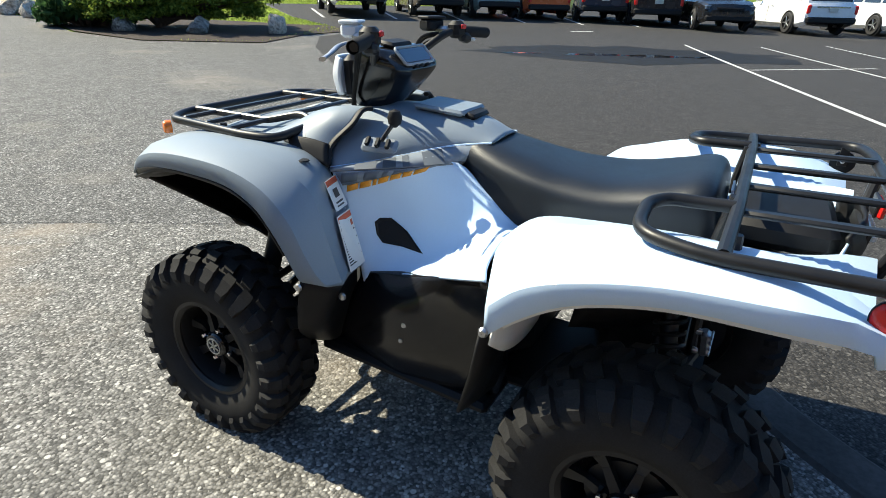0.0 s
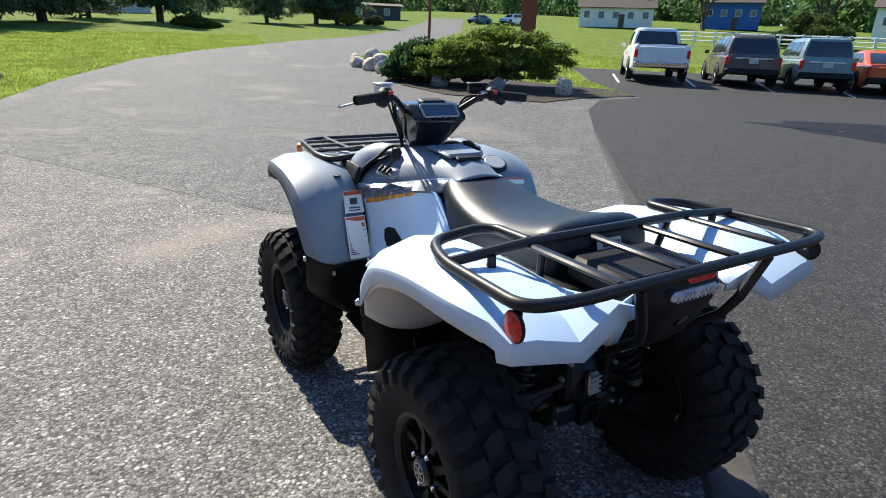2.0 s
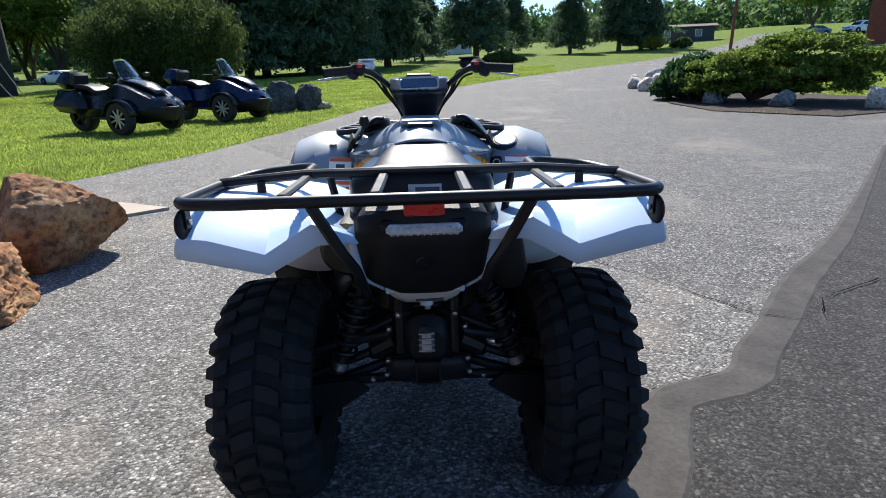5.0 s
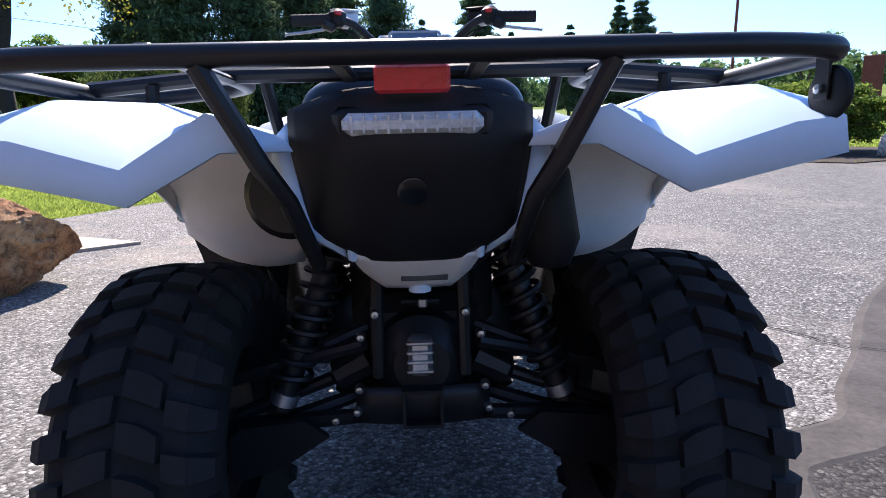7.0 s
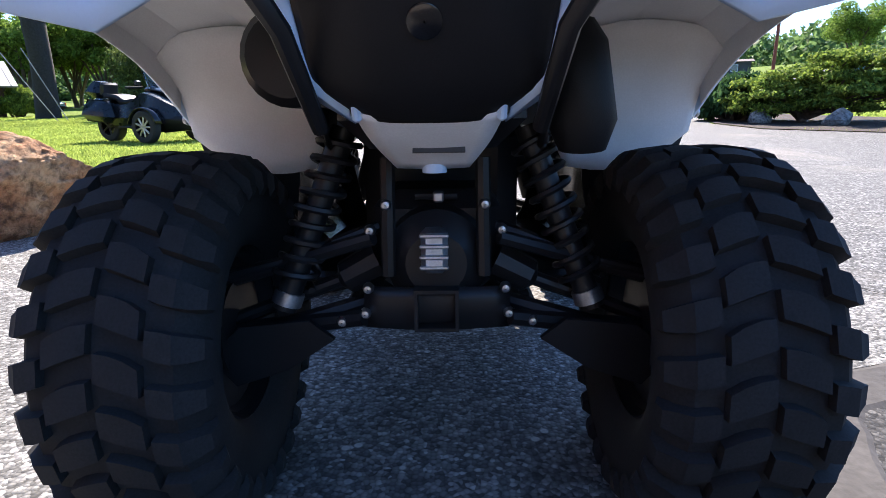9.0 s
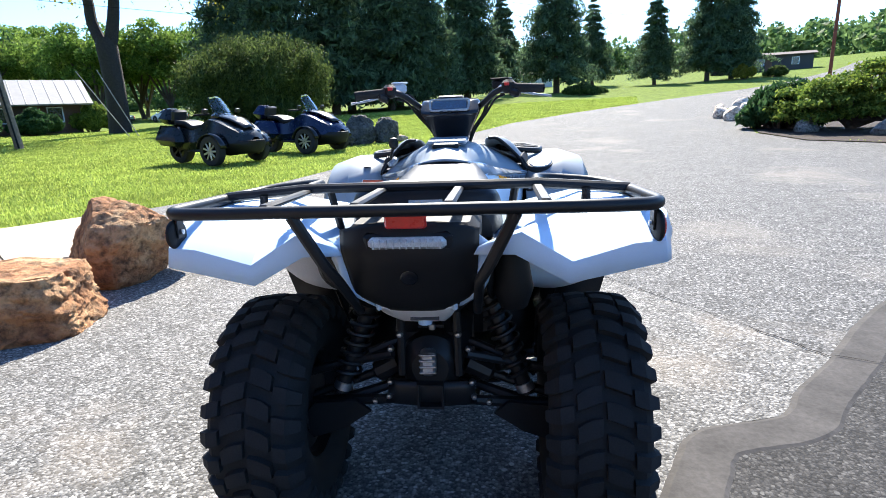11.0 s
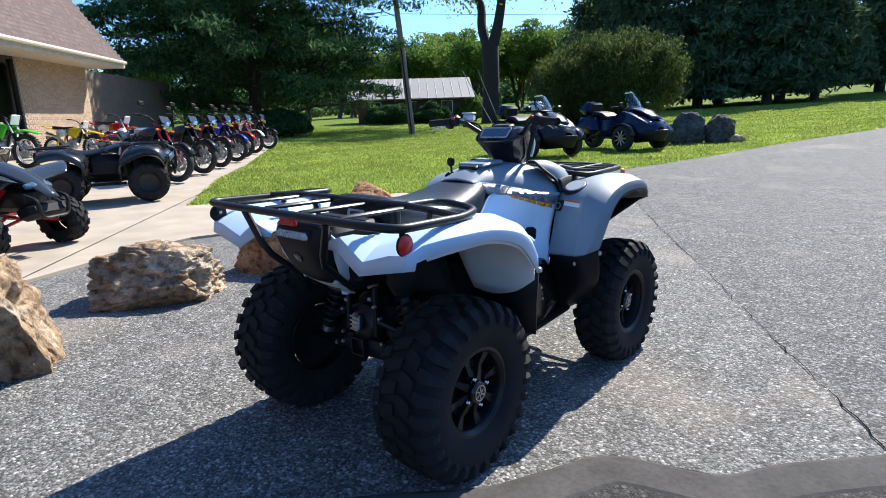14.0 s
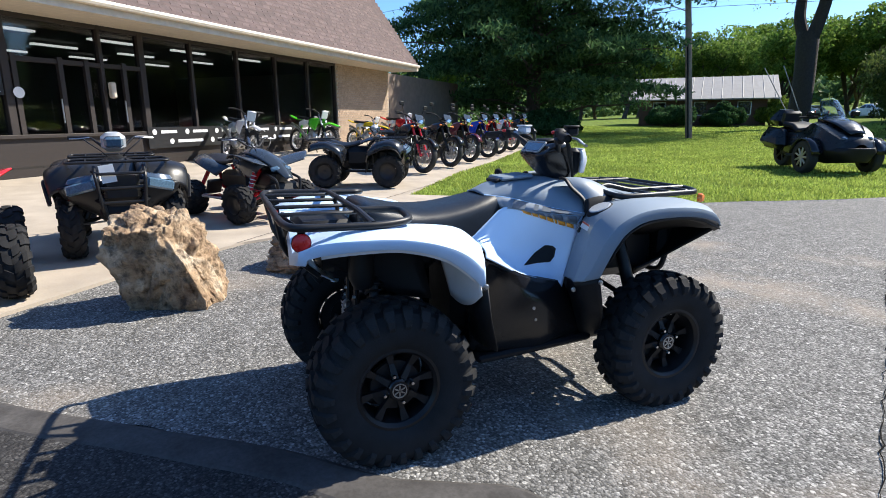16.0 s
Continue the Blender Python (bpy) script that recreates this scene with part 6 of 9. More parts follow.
def conifer(name, label, height, radius, material, seed, bare=0.08, tufts=5200, tuft=0.34, shape=1.0, droop=0.35, fluff=1.0, group="conifers round the lawn"):
    """A tapered trunk, whorled limbs and needle tufts along them; open gaps between the limbs."""
    rng = np.random.default_rng(seed)
    tree = thing(name, label, "tree", group)
    trunk = Shape().tube([(0, 0, -0.3), (0.03, 0, height * 0.3), (-0.02, 0.04, height * 0.7), (0, 0, height)], [height * 0.022, height * 0.017, height * 0.009, 0.02], 9)
    pts, size = [], []
    whorls = int(height * 2.2)
    for w in range(whorls):
        t = bare + (1 - bare) * (w + rng.uniform(-0.4, 0.9)) / whorls
        if t > 0.99:
            continue
        reach = radius * (1 - t) ** shape * rng.uniform(0.75, 1.15) + 0.25
        limbs = 8 if t < 0.7 else 6
        for k in range(limbs):
            a = 2 * math.pi * (k + rng.uniform(-0.3, 0.3)) / limbs + w * 0.9
            r = reach * rng.uniform(0.6, 1.15)
            z0 = t * height + rng.normal() * 0.02 * height * (1 - t)
            tip = np.array([math.cos(a) * r, math.sin(a) * r, z0 - droop * r * 0.5 + 0.12 * r])
            base = np.array([0, 0, z0])
            if w % 2 == 0 and k % 2 == 0:
                trunk.tube([tuple(base), tuple(base * 0.5 + tip * 0.5 + np.array([0, 0, 0.05 * r])), tuple(tip)], [0.03 + 0.012 * r, 0.02 + 0.006 * r, 0.006], 5)
            m = max(4, int(tufts / (whorls * limbs) * (0.4 + r / radius)))
            s = rng.uniform(0.18, 1.0, m) ** 0.75
            q = base + (tip - base) * s[:, None]
            q[:, 2] += 0.10 * r * np.sin(s * math.pi)
            spread = (0.06 + 0.20 * (1 - 0.5 * s))[:, None] * min(r, 2.6) * fluff
            q += rng.normal(size=(m, 3)) * spread * np.array([1, 1, 0.5])
            pts.append(q)
            size.append(np.full(m, tuft) * rng.uniform(0.7, 1.2))
    part("trunk", trunk, BARK, tree, "brown trunk and limbs")
    child("crown", leaf_mesh("crown", np.concatenate(pts), np.concatenate(size), material, 0.6, seed, 3.6), tree, "needle crown")
    return tree


def leafy(name, label, height, spread, material, seed, trunk_r, leaves=9000, leaf=0.22, forks=5, bare=0.3, group="", base=0.0, fill=0.55, category="tree"):
    """A broadleaf tree: forked limbs that end in clouds of leaves with gaps between them."""
    rng = np.random.default_rng(seed)
    tree = thing(name, label, category, group)
    trunk = Shape()
    split = np.array([0.05 * spread, 0.03 * spread, height * bare])
    trunk.tube([(0, 0, -0.3), (0.0, 0, 0.2 * split[2]), tuple(split)], [trunk_r * 1.35, trunk_r, trunk_r * 0.8], 10)
    pts = []
    for k in range(forks):
        a = 2 * math.pi * (k + rng.uniform(-0.25, 0.25)) / forks
        end = np.array([math.cos(a) * spread * rng.uniform(0.45, 0.8), math.sin(a) * spread * rng.uniform(0.45, 0.8), height * rng.uniform(0.62, 0.9)])
        mid = split * 0.5 + end * 0.5 + np.array([0, 0, 0.06 * height])
        trunk.tube([tuple(split), tuple(mid), tuple(end)], [trunk_r * 0.55, trunk_r * 0.35, 0.04], 7)
        for j in range(7):
            b = mid + (end - mid) * rng.uniform(0.0, 1.1) + rng.normal(size=3) * spread * 0.22
            trunk.tube([tuple(mid + (end - mid) * 0.4), tuple(b)], [trunk_r * 0.14, 0.02], 5)
            m = int(leaves / (forks * 7))
            q = rng.normal(size=(m, 3))
            q /= np.linalg.norm(q, axis=1, keepdims=True)
            q *= (rng.uniform(0.2, 1.0, (m, 1)) ** fill) * spread * rng.uniform(0.22, 0.42)
            q[:, 2] *= 0.7
            pts.append(b + q)
    part("trunk", trunk, DARKBARK if material is YELLOWLEAF else BARK, tree, "forked dark trunk")
    child("crown", leaf_mesh("crown", np.concatenate(pts), [leaf], material, 0.3, seed), tree, "leafy crown")
    return tree


def shrub(name, label, at, size, material, seed, leaves=7000, leaf=0.12, lumps=16, stems=True, group="", flat=0.0, drop=0.55):
    """A mound of foliage built of lumps of leaves round many stems."""
    rng = np.random.default_rng(seed)
    x, y = at
    bush = thing(name, label, "shrub", group, pose(x, y, land(x, y)))
    pts, stem = [], Shape()
    for k in range(lumps):
        a, rr = rng.uniform(0, 2 * math.pi), math.sqrt(rng.uniform(0, 1))
        c = np.array([math.cos(a) * rr * size[0] * 0.72, math.sin(a) * rr * size[1] * 0.72, 0.0])
        top = size[2] * (1 - drop * rr ** 2) * rng.uniform(0.68, 1.08)
        c[2] = top * (0.62 if flat == 0 else 0.8)
        m = leaves // lumps
        q = rng.normal(size=(m, 3))
        q /= np.linalg.norm(q, axis=1, keepdims=True)
        q *= rng.uniform(0.35, 1.0, (m, 1)) ** 0.45
        q *= np.array([size[0] * 0.36, size[1] * 0.36, top * (0.42 if flat == 0 else 0.22)])
        q = c + q
        q[:, 2] = np.maximum(q[:, 2], 0.04)
        pts.append(q)
        stem.tube([(c[0] * 0.25, c[1] * 0.25, -0.1), (c[0] * 0.6, c[1] * 0.6, c[2] * 0.5), tuple(c)], [0.06 * size[2] ** 0.5, 0.04, 0.012], 5)
    part("trunk", stem, BARK, bush, "dark stems")
    child("crown", leaf_mesh("crown", np.concatenate(pts), [leaf], material, -1.2, seed, 2.8), bush, "dense foliage")
    return bush


def spreading_yew(at, wide, deep, tall):
    """An old yew grown into a vase of feathery upright plumes with a ragged top."""
    rng = np.random.default_rng(21)
    x, y = at
    bush = thing("yew_bush", "huge spreading dark yew bush with ragged plumes", "shrub", "", pose(x, y, land(x, y)))
    stems, pts = Shape(), []
    for k in range(230):
        a = rng.uniform(0, 2 * math.pi)
        low = k % 4 == 0
        rr = rng.uniform(0.55, 0.9) if low else math.sqrt(rng.uniform(0, 1.0))
        top = tall * (rng.uniform(0.2, 0.55) if low else (1 - 0.30 * rr ** 2.5) * rng.choice([rng.uniform(0.7, 0.96), rng.uniform(0.92, 1.1)]))
        tip = np.array([math.cos(a) * rr * wide, math.sin(a) * rr * deep, top])
        base = tip * np.array([0.22, 0.22, 0.0])
        m = 850
        t = rng.uniform(0.12, 1.0, (m, 1)) ** 0.8
        line = base + (tip - base) * np.concatenate([t ** 1.25, t ** 1.25, t ** 0.9], 1)
        puff = rng.normal(size=(m, 3)) * (0.10 + 0.36 * np.sin(np.pi * np.clip(t * 0.93, 0, 1)))
        q = line + puff
        q[:, 2] = np.maximum(q[:, 2], 0.05)
        pts.append(q)
        if k % 3 == 0:
            mid = base + (tip - base) * np.array([0.42, 0.42, 0.53])
            stems.tube([(base[0], base[1], -0.1), tuple(mid), tuple(base + (tip - base) * np.array([0.8, 0.8, 0.85]))], [0.07, 0.045, 0.012], 5)
    part("trunk", stems, BARK, bush, "dark stems")
    child("crown", leaf_mesh("crown", np.concatenate(pts), [0.066], YEW, -1.4, 21, 3.0), bush, "ragged dark needles with the sunlit fringe put into olive ones")
    return bush


def put(ob, x, y, turn=0.0, scale=1.0):
    """Stands a thing on the land."""
    ob.matrix_basis = pose(x, y, land(x, y) - 0.05, 0, 0, turn) @ Matrix.Diagonal((scale, scale, scale, 1))
    return ob


def more(ob, x, y, turn, scale):
    made = copy_thing(ob, Matrix.Identity(4))
    return put(made, x, y, turn, scale)


# the broad pine by the shop
pine = put(conifer("pine_tree", "broad dark green white pine beside the shop", 23, 10.0, PINE, 3, bare=0.05, tufts=190000, tuft=0.105, shape=0.55, droop=0.0, fluff=0.8), -31.6, 18.6, 20)
# dark conifers across the lawn
dark = put(conifer("spruce_tree", "tall dark spruce at the edge of the lawn", 19, 4.6, SPRUCE, 5, bare=0.06, tufts=30000, tuft=0.17, shape=0.8), -19.5, 50.0)
for x, y, turn, s in ((-15.5, 53, 40, 1.1), (-10.8, 57, 90, 1.05), (-23.5, 55, 240, 1.05), (-27.5, 58, 300, 1.1), (-11.5, 66, 10, 1.25), (-16.5, 63, 70, 1.2), (-4.0, 74, 150, 1.2)):
    more(dark, x, y, turn, s)
light = put(conifer("spruce_tree", "feathery grey-green spruce on the lawn", 14, 4.2, SPRUCE, 9, bare=0.1, tufts=26000, tuft=0.14, shape=0.9, fluff=0.7, droop=0.55), -7.6, 60.0, 0, 1.2)
for x, y, turn, s in ((8.0, 82, 60, 1.5), (22.5, 87, 30, 0.95), (29.5, 86, 80, 1.2), (33.2, 87, 140, 1.25), (0.5, 90, 120, 1.1), (15.5, 99, 190, 1.0)):
    more(light, x, y, turn, s)
# the forked lawn tree and woodland behind the low house
def shade_tree():
    """A stout trunk that forks low into a crooked and a straight stem; thin hanging sprays of leaves high up."""
    rng = np.random.default_rng(12)
    tree = thing("shade_tree", "large forked shade tree with thin yellowing foliage", "tree")
    part("trunk", Shape().tube(smooth_line([(0, 0, -0.4), (0.0, 0, 0.5), (0.1, 0, 3.4), (0.0, 0, 6.6)], 4), [1.0, 0.9, 0.82, 0.78, 0.74, 0.72, 0.70, 0.68, 0.67, 0.67, 0.68, 0.70, 0.62], 12), DARKBARK, tree, "stout dark trunk")
    stems = [([(-0.15, 0, 5.9), (-0.75, 0.1, 7.6), (-0.9, 0.2, 9.4), (-2.0, 0.3, 11.0), (-3.1, 0.2, 12.6), (-3.3, 0, 15.0), (-4.0, 0, 19.0), (-4.4, 0.3, 23.0)], 0.42), ([(0.2, 0, 5.9), (0.8, 0, 8.0), (1.3, -0.1, 10.6), (1.6, 0, 13.0), (2.6, 0.3, 18.0), (4.4, 0.2, 23.0)], 0.46)]
    pts = []
    for line, r in stems:
        curve = smooth_line(line, 4)
        n = len(curve)
        part("limb", Shape().tube(curve, [r * (1 - 0.8 * k / (n - 1)) for k in range(n)], 9), DARKBARK, tree, "crooked dark limb")
        for k in range(26):
            at = curve[int(n * rng.uniform(0.42, 0.98))]
            a, reach = rng.uniform(0, 2 * math.pi), rng.uniform(2.5, 7.6)
            end = at + Vector((math.cos(a) * reach, math.sin(a) * reach, rng.uniform(-0.6, 2.2)))
            mid = at.lerp(end, 0.5) + Vector((0, 0, 0.6))
            part("branch", Shape().tube(smooth_line([at, mid, end], 3), [0.11, 0.1, 0.085, 0.07, 0.055, 0.04, 0.02], 5), DARKBARK, tree)
            for j in range(9):
                c = at.lerp(end, rng.uniform(0.35, 1.05)) + Vector(rng.normal(size=3) * 0.6)
                fall = rng.uniform(0.5, 2.4)
                m = 42
                q = rng.normal(size=(m, 3)) * [0.38, 0.38, 0.3]
                q[:, 2] -= rng.uniform(0, 1, m) * fall
                pts.append(np.array(c) + q)
    child("crown", leaf_mesh("crown", np.concatenate(pts), [0.15], YELLOWLEAF, 0.8, 12, 1.8), tree, "sparse hanging foliage")
    return tree


put(shade_tree(), -27.2, 37.6, 9)
wood = put(leafy("woodland_tree", "sunlit green woodland tree behind the low house", 13, 6.0, LEAF, 15, 0.35, leaves=17000, leaf=0.25, forks=6, bare=0.12, group="woodland trees"), -70, 72)
for i, (x, y) in enumerate(((-78, 66), (-62, 80), (-86, 60), (-55, 84), (-92, 50), (-72, 84), (-84, 72), (-48, 90), (-98, 40), (-60, 93), (-41, 88), (-34, 84), (-104, 30), (-90, 66), (-52, 70), (-46, 76), (-74, 60), (-80, 50), (-38, 78), (-58, 74))):
    more(wood, x, y, 47 * i, 0.85 + 0.06 * (i % 6))
spreading_yew((-14.3, 32), 4.9, 3.7, 5.0)
shrub("yew_bush", "low rounded shrub beside the house", (-37.2, 35.5), (2.9, 1.6, 2.3), DARKSHRUB, 22, 18000, 0.1, 14)
shrub("yew_bush", "low rounded shrub beside the house", (-34.5, 38.3), (2.2, 1.5, 2.2), DARKSHRUB, 23, 16000, 0.1, 12)
shrub("golden_bush", "yellow-green rounded bush at the house corner", (-33.0, 42.6), (1.6, 1.5, 2.7), JUNIPER, 24, 12000, 0.11, 12)
shrub("yew_bush", "dark shrubs under the broad pine", (-28.4, 17.2), (3.3, 2.2, 1.85), DARKSHRUB, 25, 15000, 0.09, 14)
shrub("clipped_hedge", "low clipped hedge on the lawn", (9.5, 66), (3.4, 1.0, 1.2), YEW, 26, 9000, 0.11, 12)
shrub("red_bush", "small reddish bush by the drive", (33.0, 82), (1.7, 1.5, 2.2), YELLOWLEAF, 27, 5000, 0.13, 8)
shrub("yew_bush", "green bush by the drive", (36.8, 82), (2.0, 1.5, 1.8), YEW, 28, 5000, 0.13, 8)

# the planted island
# mulch, drawn on to the right as a dark wedge in place of shadow
bed = paving("ground", [(10.6, 26.2), (8.7, 21), (8.0, 17), (6.95, 14), (6.95, 11.55), (8.55, 9.5), (10.6, 10.1), (12.4, 9.95), (13.2, 11.2), (12.2, 13.5), (10.8, 17), (11.2, 22)], 0.03, MULCH, "dark mulch bed at the edge of the island, its right wedge in place of shadow", "mulch", 1.0)
shrub("broadleaf_shrub", "rounded dark green shrub on the mulched island", (7.95, 14.9), (1.15, 1.3, 1.45), DARKSHRUB, 31, 9000, 0.085, 18)


def spreading_juniper():
    """Flat pads of foliage on crooked limbs, in tiers with gaps between them."""
    rng = np.random.default_rng(33)
    x, y = 9.0, 13.6
    bush = thing("juniper", "spreading golden-green juniper with layered branches on the island", "shrub", "", pose(x, y, land(x, y), 0, 0, -31) @ Matrix.Diagonal((0.93, 0.93, 0.84, 1)))
    stem, pts = Shape(), []
    for u, z, half in ((-1.0, 1.15, 0.75), (-0.35, 1.4, 0.7), (0.55, 1.66, 0.6), (0.95, 1.9, 0.4), (1.4, 1.65, 0.65), (2.0, 1.66, 0.4), (0.8, 1.2, 0.95), (1.8, 1.12, 0.8), (2.6, 1.28, 0.6), (2.05, 0.72, 0.7), (2.3, 0.48, 0.4), (-0.8, 0.75, 0.8), (0.0, 0.95, 0.8), (1.35, 0.42, 0.22), (-1.3, 0.7, 0.6), (0.5, 0.75, 0.6), (1.2, 0.85, 0.7), (-1.1, 0.42, 0.7), (-0.3, 0.5, 0.7), (0.45, 0.42, 0.6), (1.9, 0.9, 0.7), (-0.7, 1.02, 0.7), (2.75, 0.95, 0.5)):
        for side in (-1, 1):
            v = side * rng.uniform(0.15, 0.9)
            c = np.array([u, v, z + rng.normal() * 0.05])
            part("limb", Shape().tube([(0, 0, 0.1), (c[0] * 0.2, c[1] * 0.2, 0.35), (c[0] * 0.6, c[1] * 0.6, z * 0.72), (c[0], c[1], z - 0.06)], [0.10, 0.075, 0.035, 0.012], 6), BARK, bush)
            for j in range(int(22 * half) + 4):
                a, r = rng.uniform(0, 2 * math.pi), half * math.sqrt(rng.uniform(0, 1))
                k = c + np.array([math.cos(a) * r, math.sin(a) * r * 0.8, 0.10 * (1 - (r / half) ** 2) + rng.normal() * 0.05])
                m = 70
                q = rng.normal(size=(m, 3)) * [0.10, 0.10, 0.05]
                q[:, 2] += 0.10 * rng.uniform(0, 1, m) ** 3
                pts.append(k + q)
    pts = np.concatenate(pts)
    pts[:, 2] = np.maximum(pts[:, 2], 0.12)
    part("trunk", Shape().tube([(0, 0, -0.1), (0.03, 0, 0.2), (0, 0.02, 0.5)], [0.15, 0.12, 0.06], 9), BARK, bush, "crooked dark trunk")
    child("crown", leaf_mesh("crown", pts, [0.062], JUNIPER, -0.4, 5), bush, "layered golden-green foliage")
    return bush


spreading_juniper()
EDGE = "pale stones along the island bed"
for i, (x, y, s) in enumerate(((8.45, 20.8, 0.30), (8.25, 19.2, 0.32), (8.15, 17.9, 0.30), (9.3, 20.6, 0.36), (9.9, 22.5, 0.42), (8.9, 22.2, 0.3))):
    boulder("edging_stone", (x, y), (s * 1.2, s, s), (0, 0, 50 * i), WHITESTONE, "pale rounded stone on the mulch bed", EDGE, 40 + i, 7, 3, 0.06)
boulder("boulder", (8.9, 12.0), (0.42, 0.3, 0.26), (0, 0, 20), GREYSTONE, "grey-brown stone under the juniper", "", 51, 7, 3)
boulder("boulder", (7.9, 13.5), (0.32, 0.3, 0.26), (0, 0, 70), GREYSTONE, "grey-brown stone beside the shrub", "", 52, 7, 3)
boulder("stone_block", (10.3, 10.75), (0.34, 0.26, 0.34), (0, 0, 15), WHITESTONE, "pale grey stone block at the island tip", "", 53, 5, 3, 0.03)
LAWNROCK = "grey boulders on the lawn"
boulder("boulder", (-4.45, 16.55), (1.35, 0.85, 0.98), (0, 0, 38), DARKROCK, "dark grey pointed boulder on the lawn", LAWNROCK, 54, 4, 4, 0.12, 0.0, True)
boulder("boulder", (-3.66, 17.05), (1.0, 0.7, 0.85), (0, 0, 60), DARKROCK, "dark grey upright boulder on the lawn", LAWNROCK, 55, 4, 4, 0.12, 0.0, True)
boulder("boulder", (-3.2, 17.3), (0.6, 0.5, 0.24), (0, 0, 30), PALESTONE, "flat brown stone on the lawn", LAWNROCK, 56, 8, 3, 0.07, 0.0, True)


def far_woods():
    """The wooded hills beyond the road, and woods closing the view all round."""
    rng = np.random.default_rng(70)
    pts, size = [], []
    for a in np.linspace(0, 360, 330, endpoint=False):
        for ring in range(3):
            d = 190 + 60 * ring + rng.uniform(-20, 20)
            b = math.radians(a + rng.uniform(-1, 1))
            x, y = -math.sin(b) * d, math.cos(b) * d
            base = land(x, y)
            h = rng.uniform(7, 11) + 6 * ring
            m = 210
            q = rng.normal(size=(m, 3))
            q /= np.linalg.norm(q, axis=1, keepdims=True)
            q *= rng.uniform(0.3, 1.0, (m, 1)) ** 0.5 * [5.5, 5.5, h * 0.55]
            q += [x, y, base + h * 0.5]
            q[:, 2] = np.maximum(q[:, 2], base)
            pts.append(q)
            size.append(np.full(m, 1.5))
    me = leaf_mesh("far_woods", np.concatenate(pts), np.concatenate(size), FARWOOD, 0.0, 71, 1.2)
    return tagged(new("far_woods", me), "wooded hills in the distance with haze put into their green", "woods", kind="stuff")


far_woods()


# ---- parked vehicles ----
def paint(name, color):
    return surface(name, color, 0.25, vary=0.04, scale=3, fine=400, bump=0.0, coat=0.3, spec=0.4)


CARGLASS = surface("tinted_car_glass", (0.02, 0.025, 0.03), 0.06, vary=0.2, spec=0.8)
TYREWALL = surface("road_tyre", (0.022, 0.022, 0.023), 0.8, vary=0.2)
RIMALLOY = surface("alloy_rim", (0.45, 0.46, 0.47), 0.35, metal=0.9, vary=0.15)
PLATE = surface("plain_plate", (0.55, 0.55, 0.5), 0.5, vary=0.1)
AMBERLIGHT = surface("head_lamp", (0.07, 0.10, 0.15), 0.12, vary=0.2, coat=0.7)


def road_wheel(car, x, y, r, w, side, rim=RIMALLOY, spokes=5):
    tyre = part("wheel", Shape().lathe([(r * 0.62, -w / 2), (r * 0.9, -w / 2), (r * 0.985, -w * 0.36), (r, 0), (r * 0.985, w * 0.36), (r * 0.9, w / 2), (r * 0.62, w / 2)], (x, y, r), "x", 24, closed=True), TYREWALL, car, "black tyre")
    s = Shape().lathe([(r * 0.66, side * w * 0.48), (r * 0.58, side * w * 0.46), (r * 0.56, side * w * 0.1), (0.01, side * w * 0.1)], (x, y, r), "x", 24)
    part("rim", s, GLOSSB, tyre)
    for k in range(spokes):
        a = 360.0 * k / spokes
        part("spoke", Shape().box((x + side * w * 0.42, y + 0.32 * r * math.cos(radians(a)), r + 0.32 * r * math.sin(radians(a))), (0.025, 0.6 * r, 0.13 * r), (a, 0, 0), 0.01), rim, tyre)
    return tyre


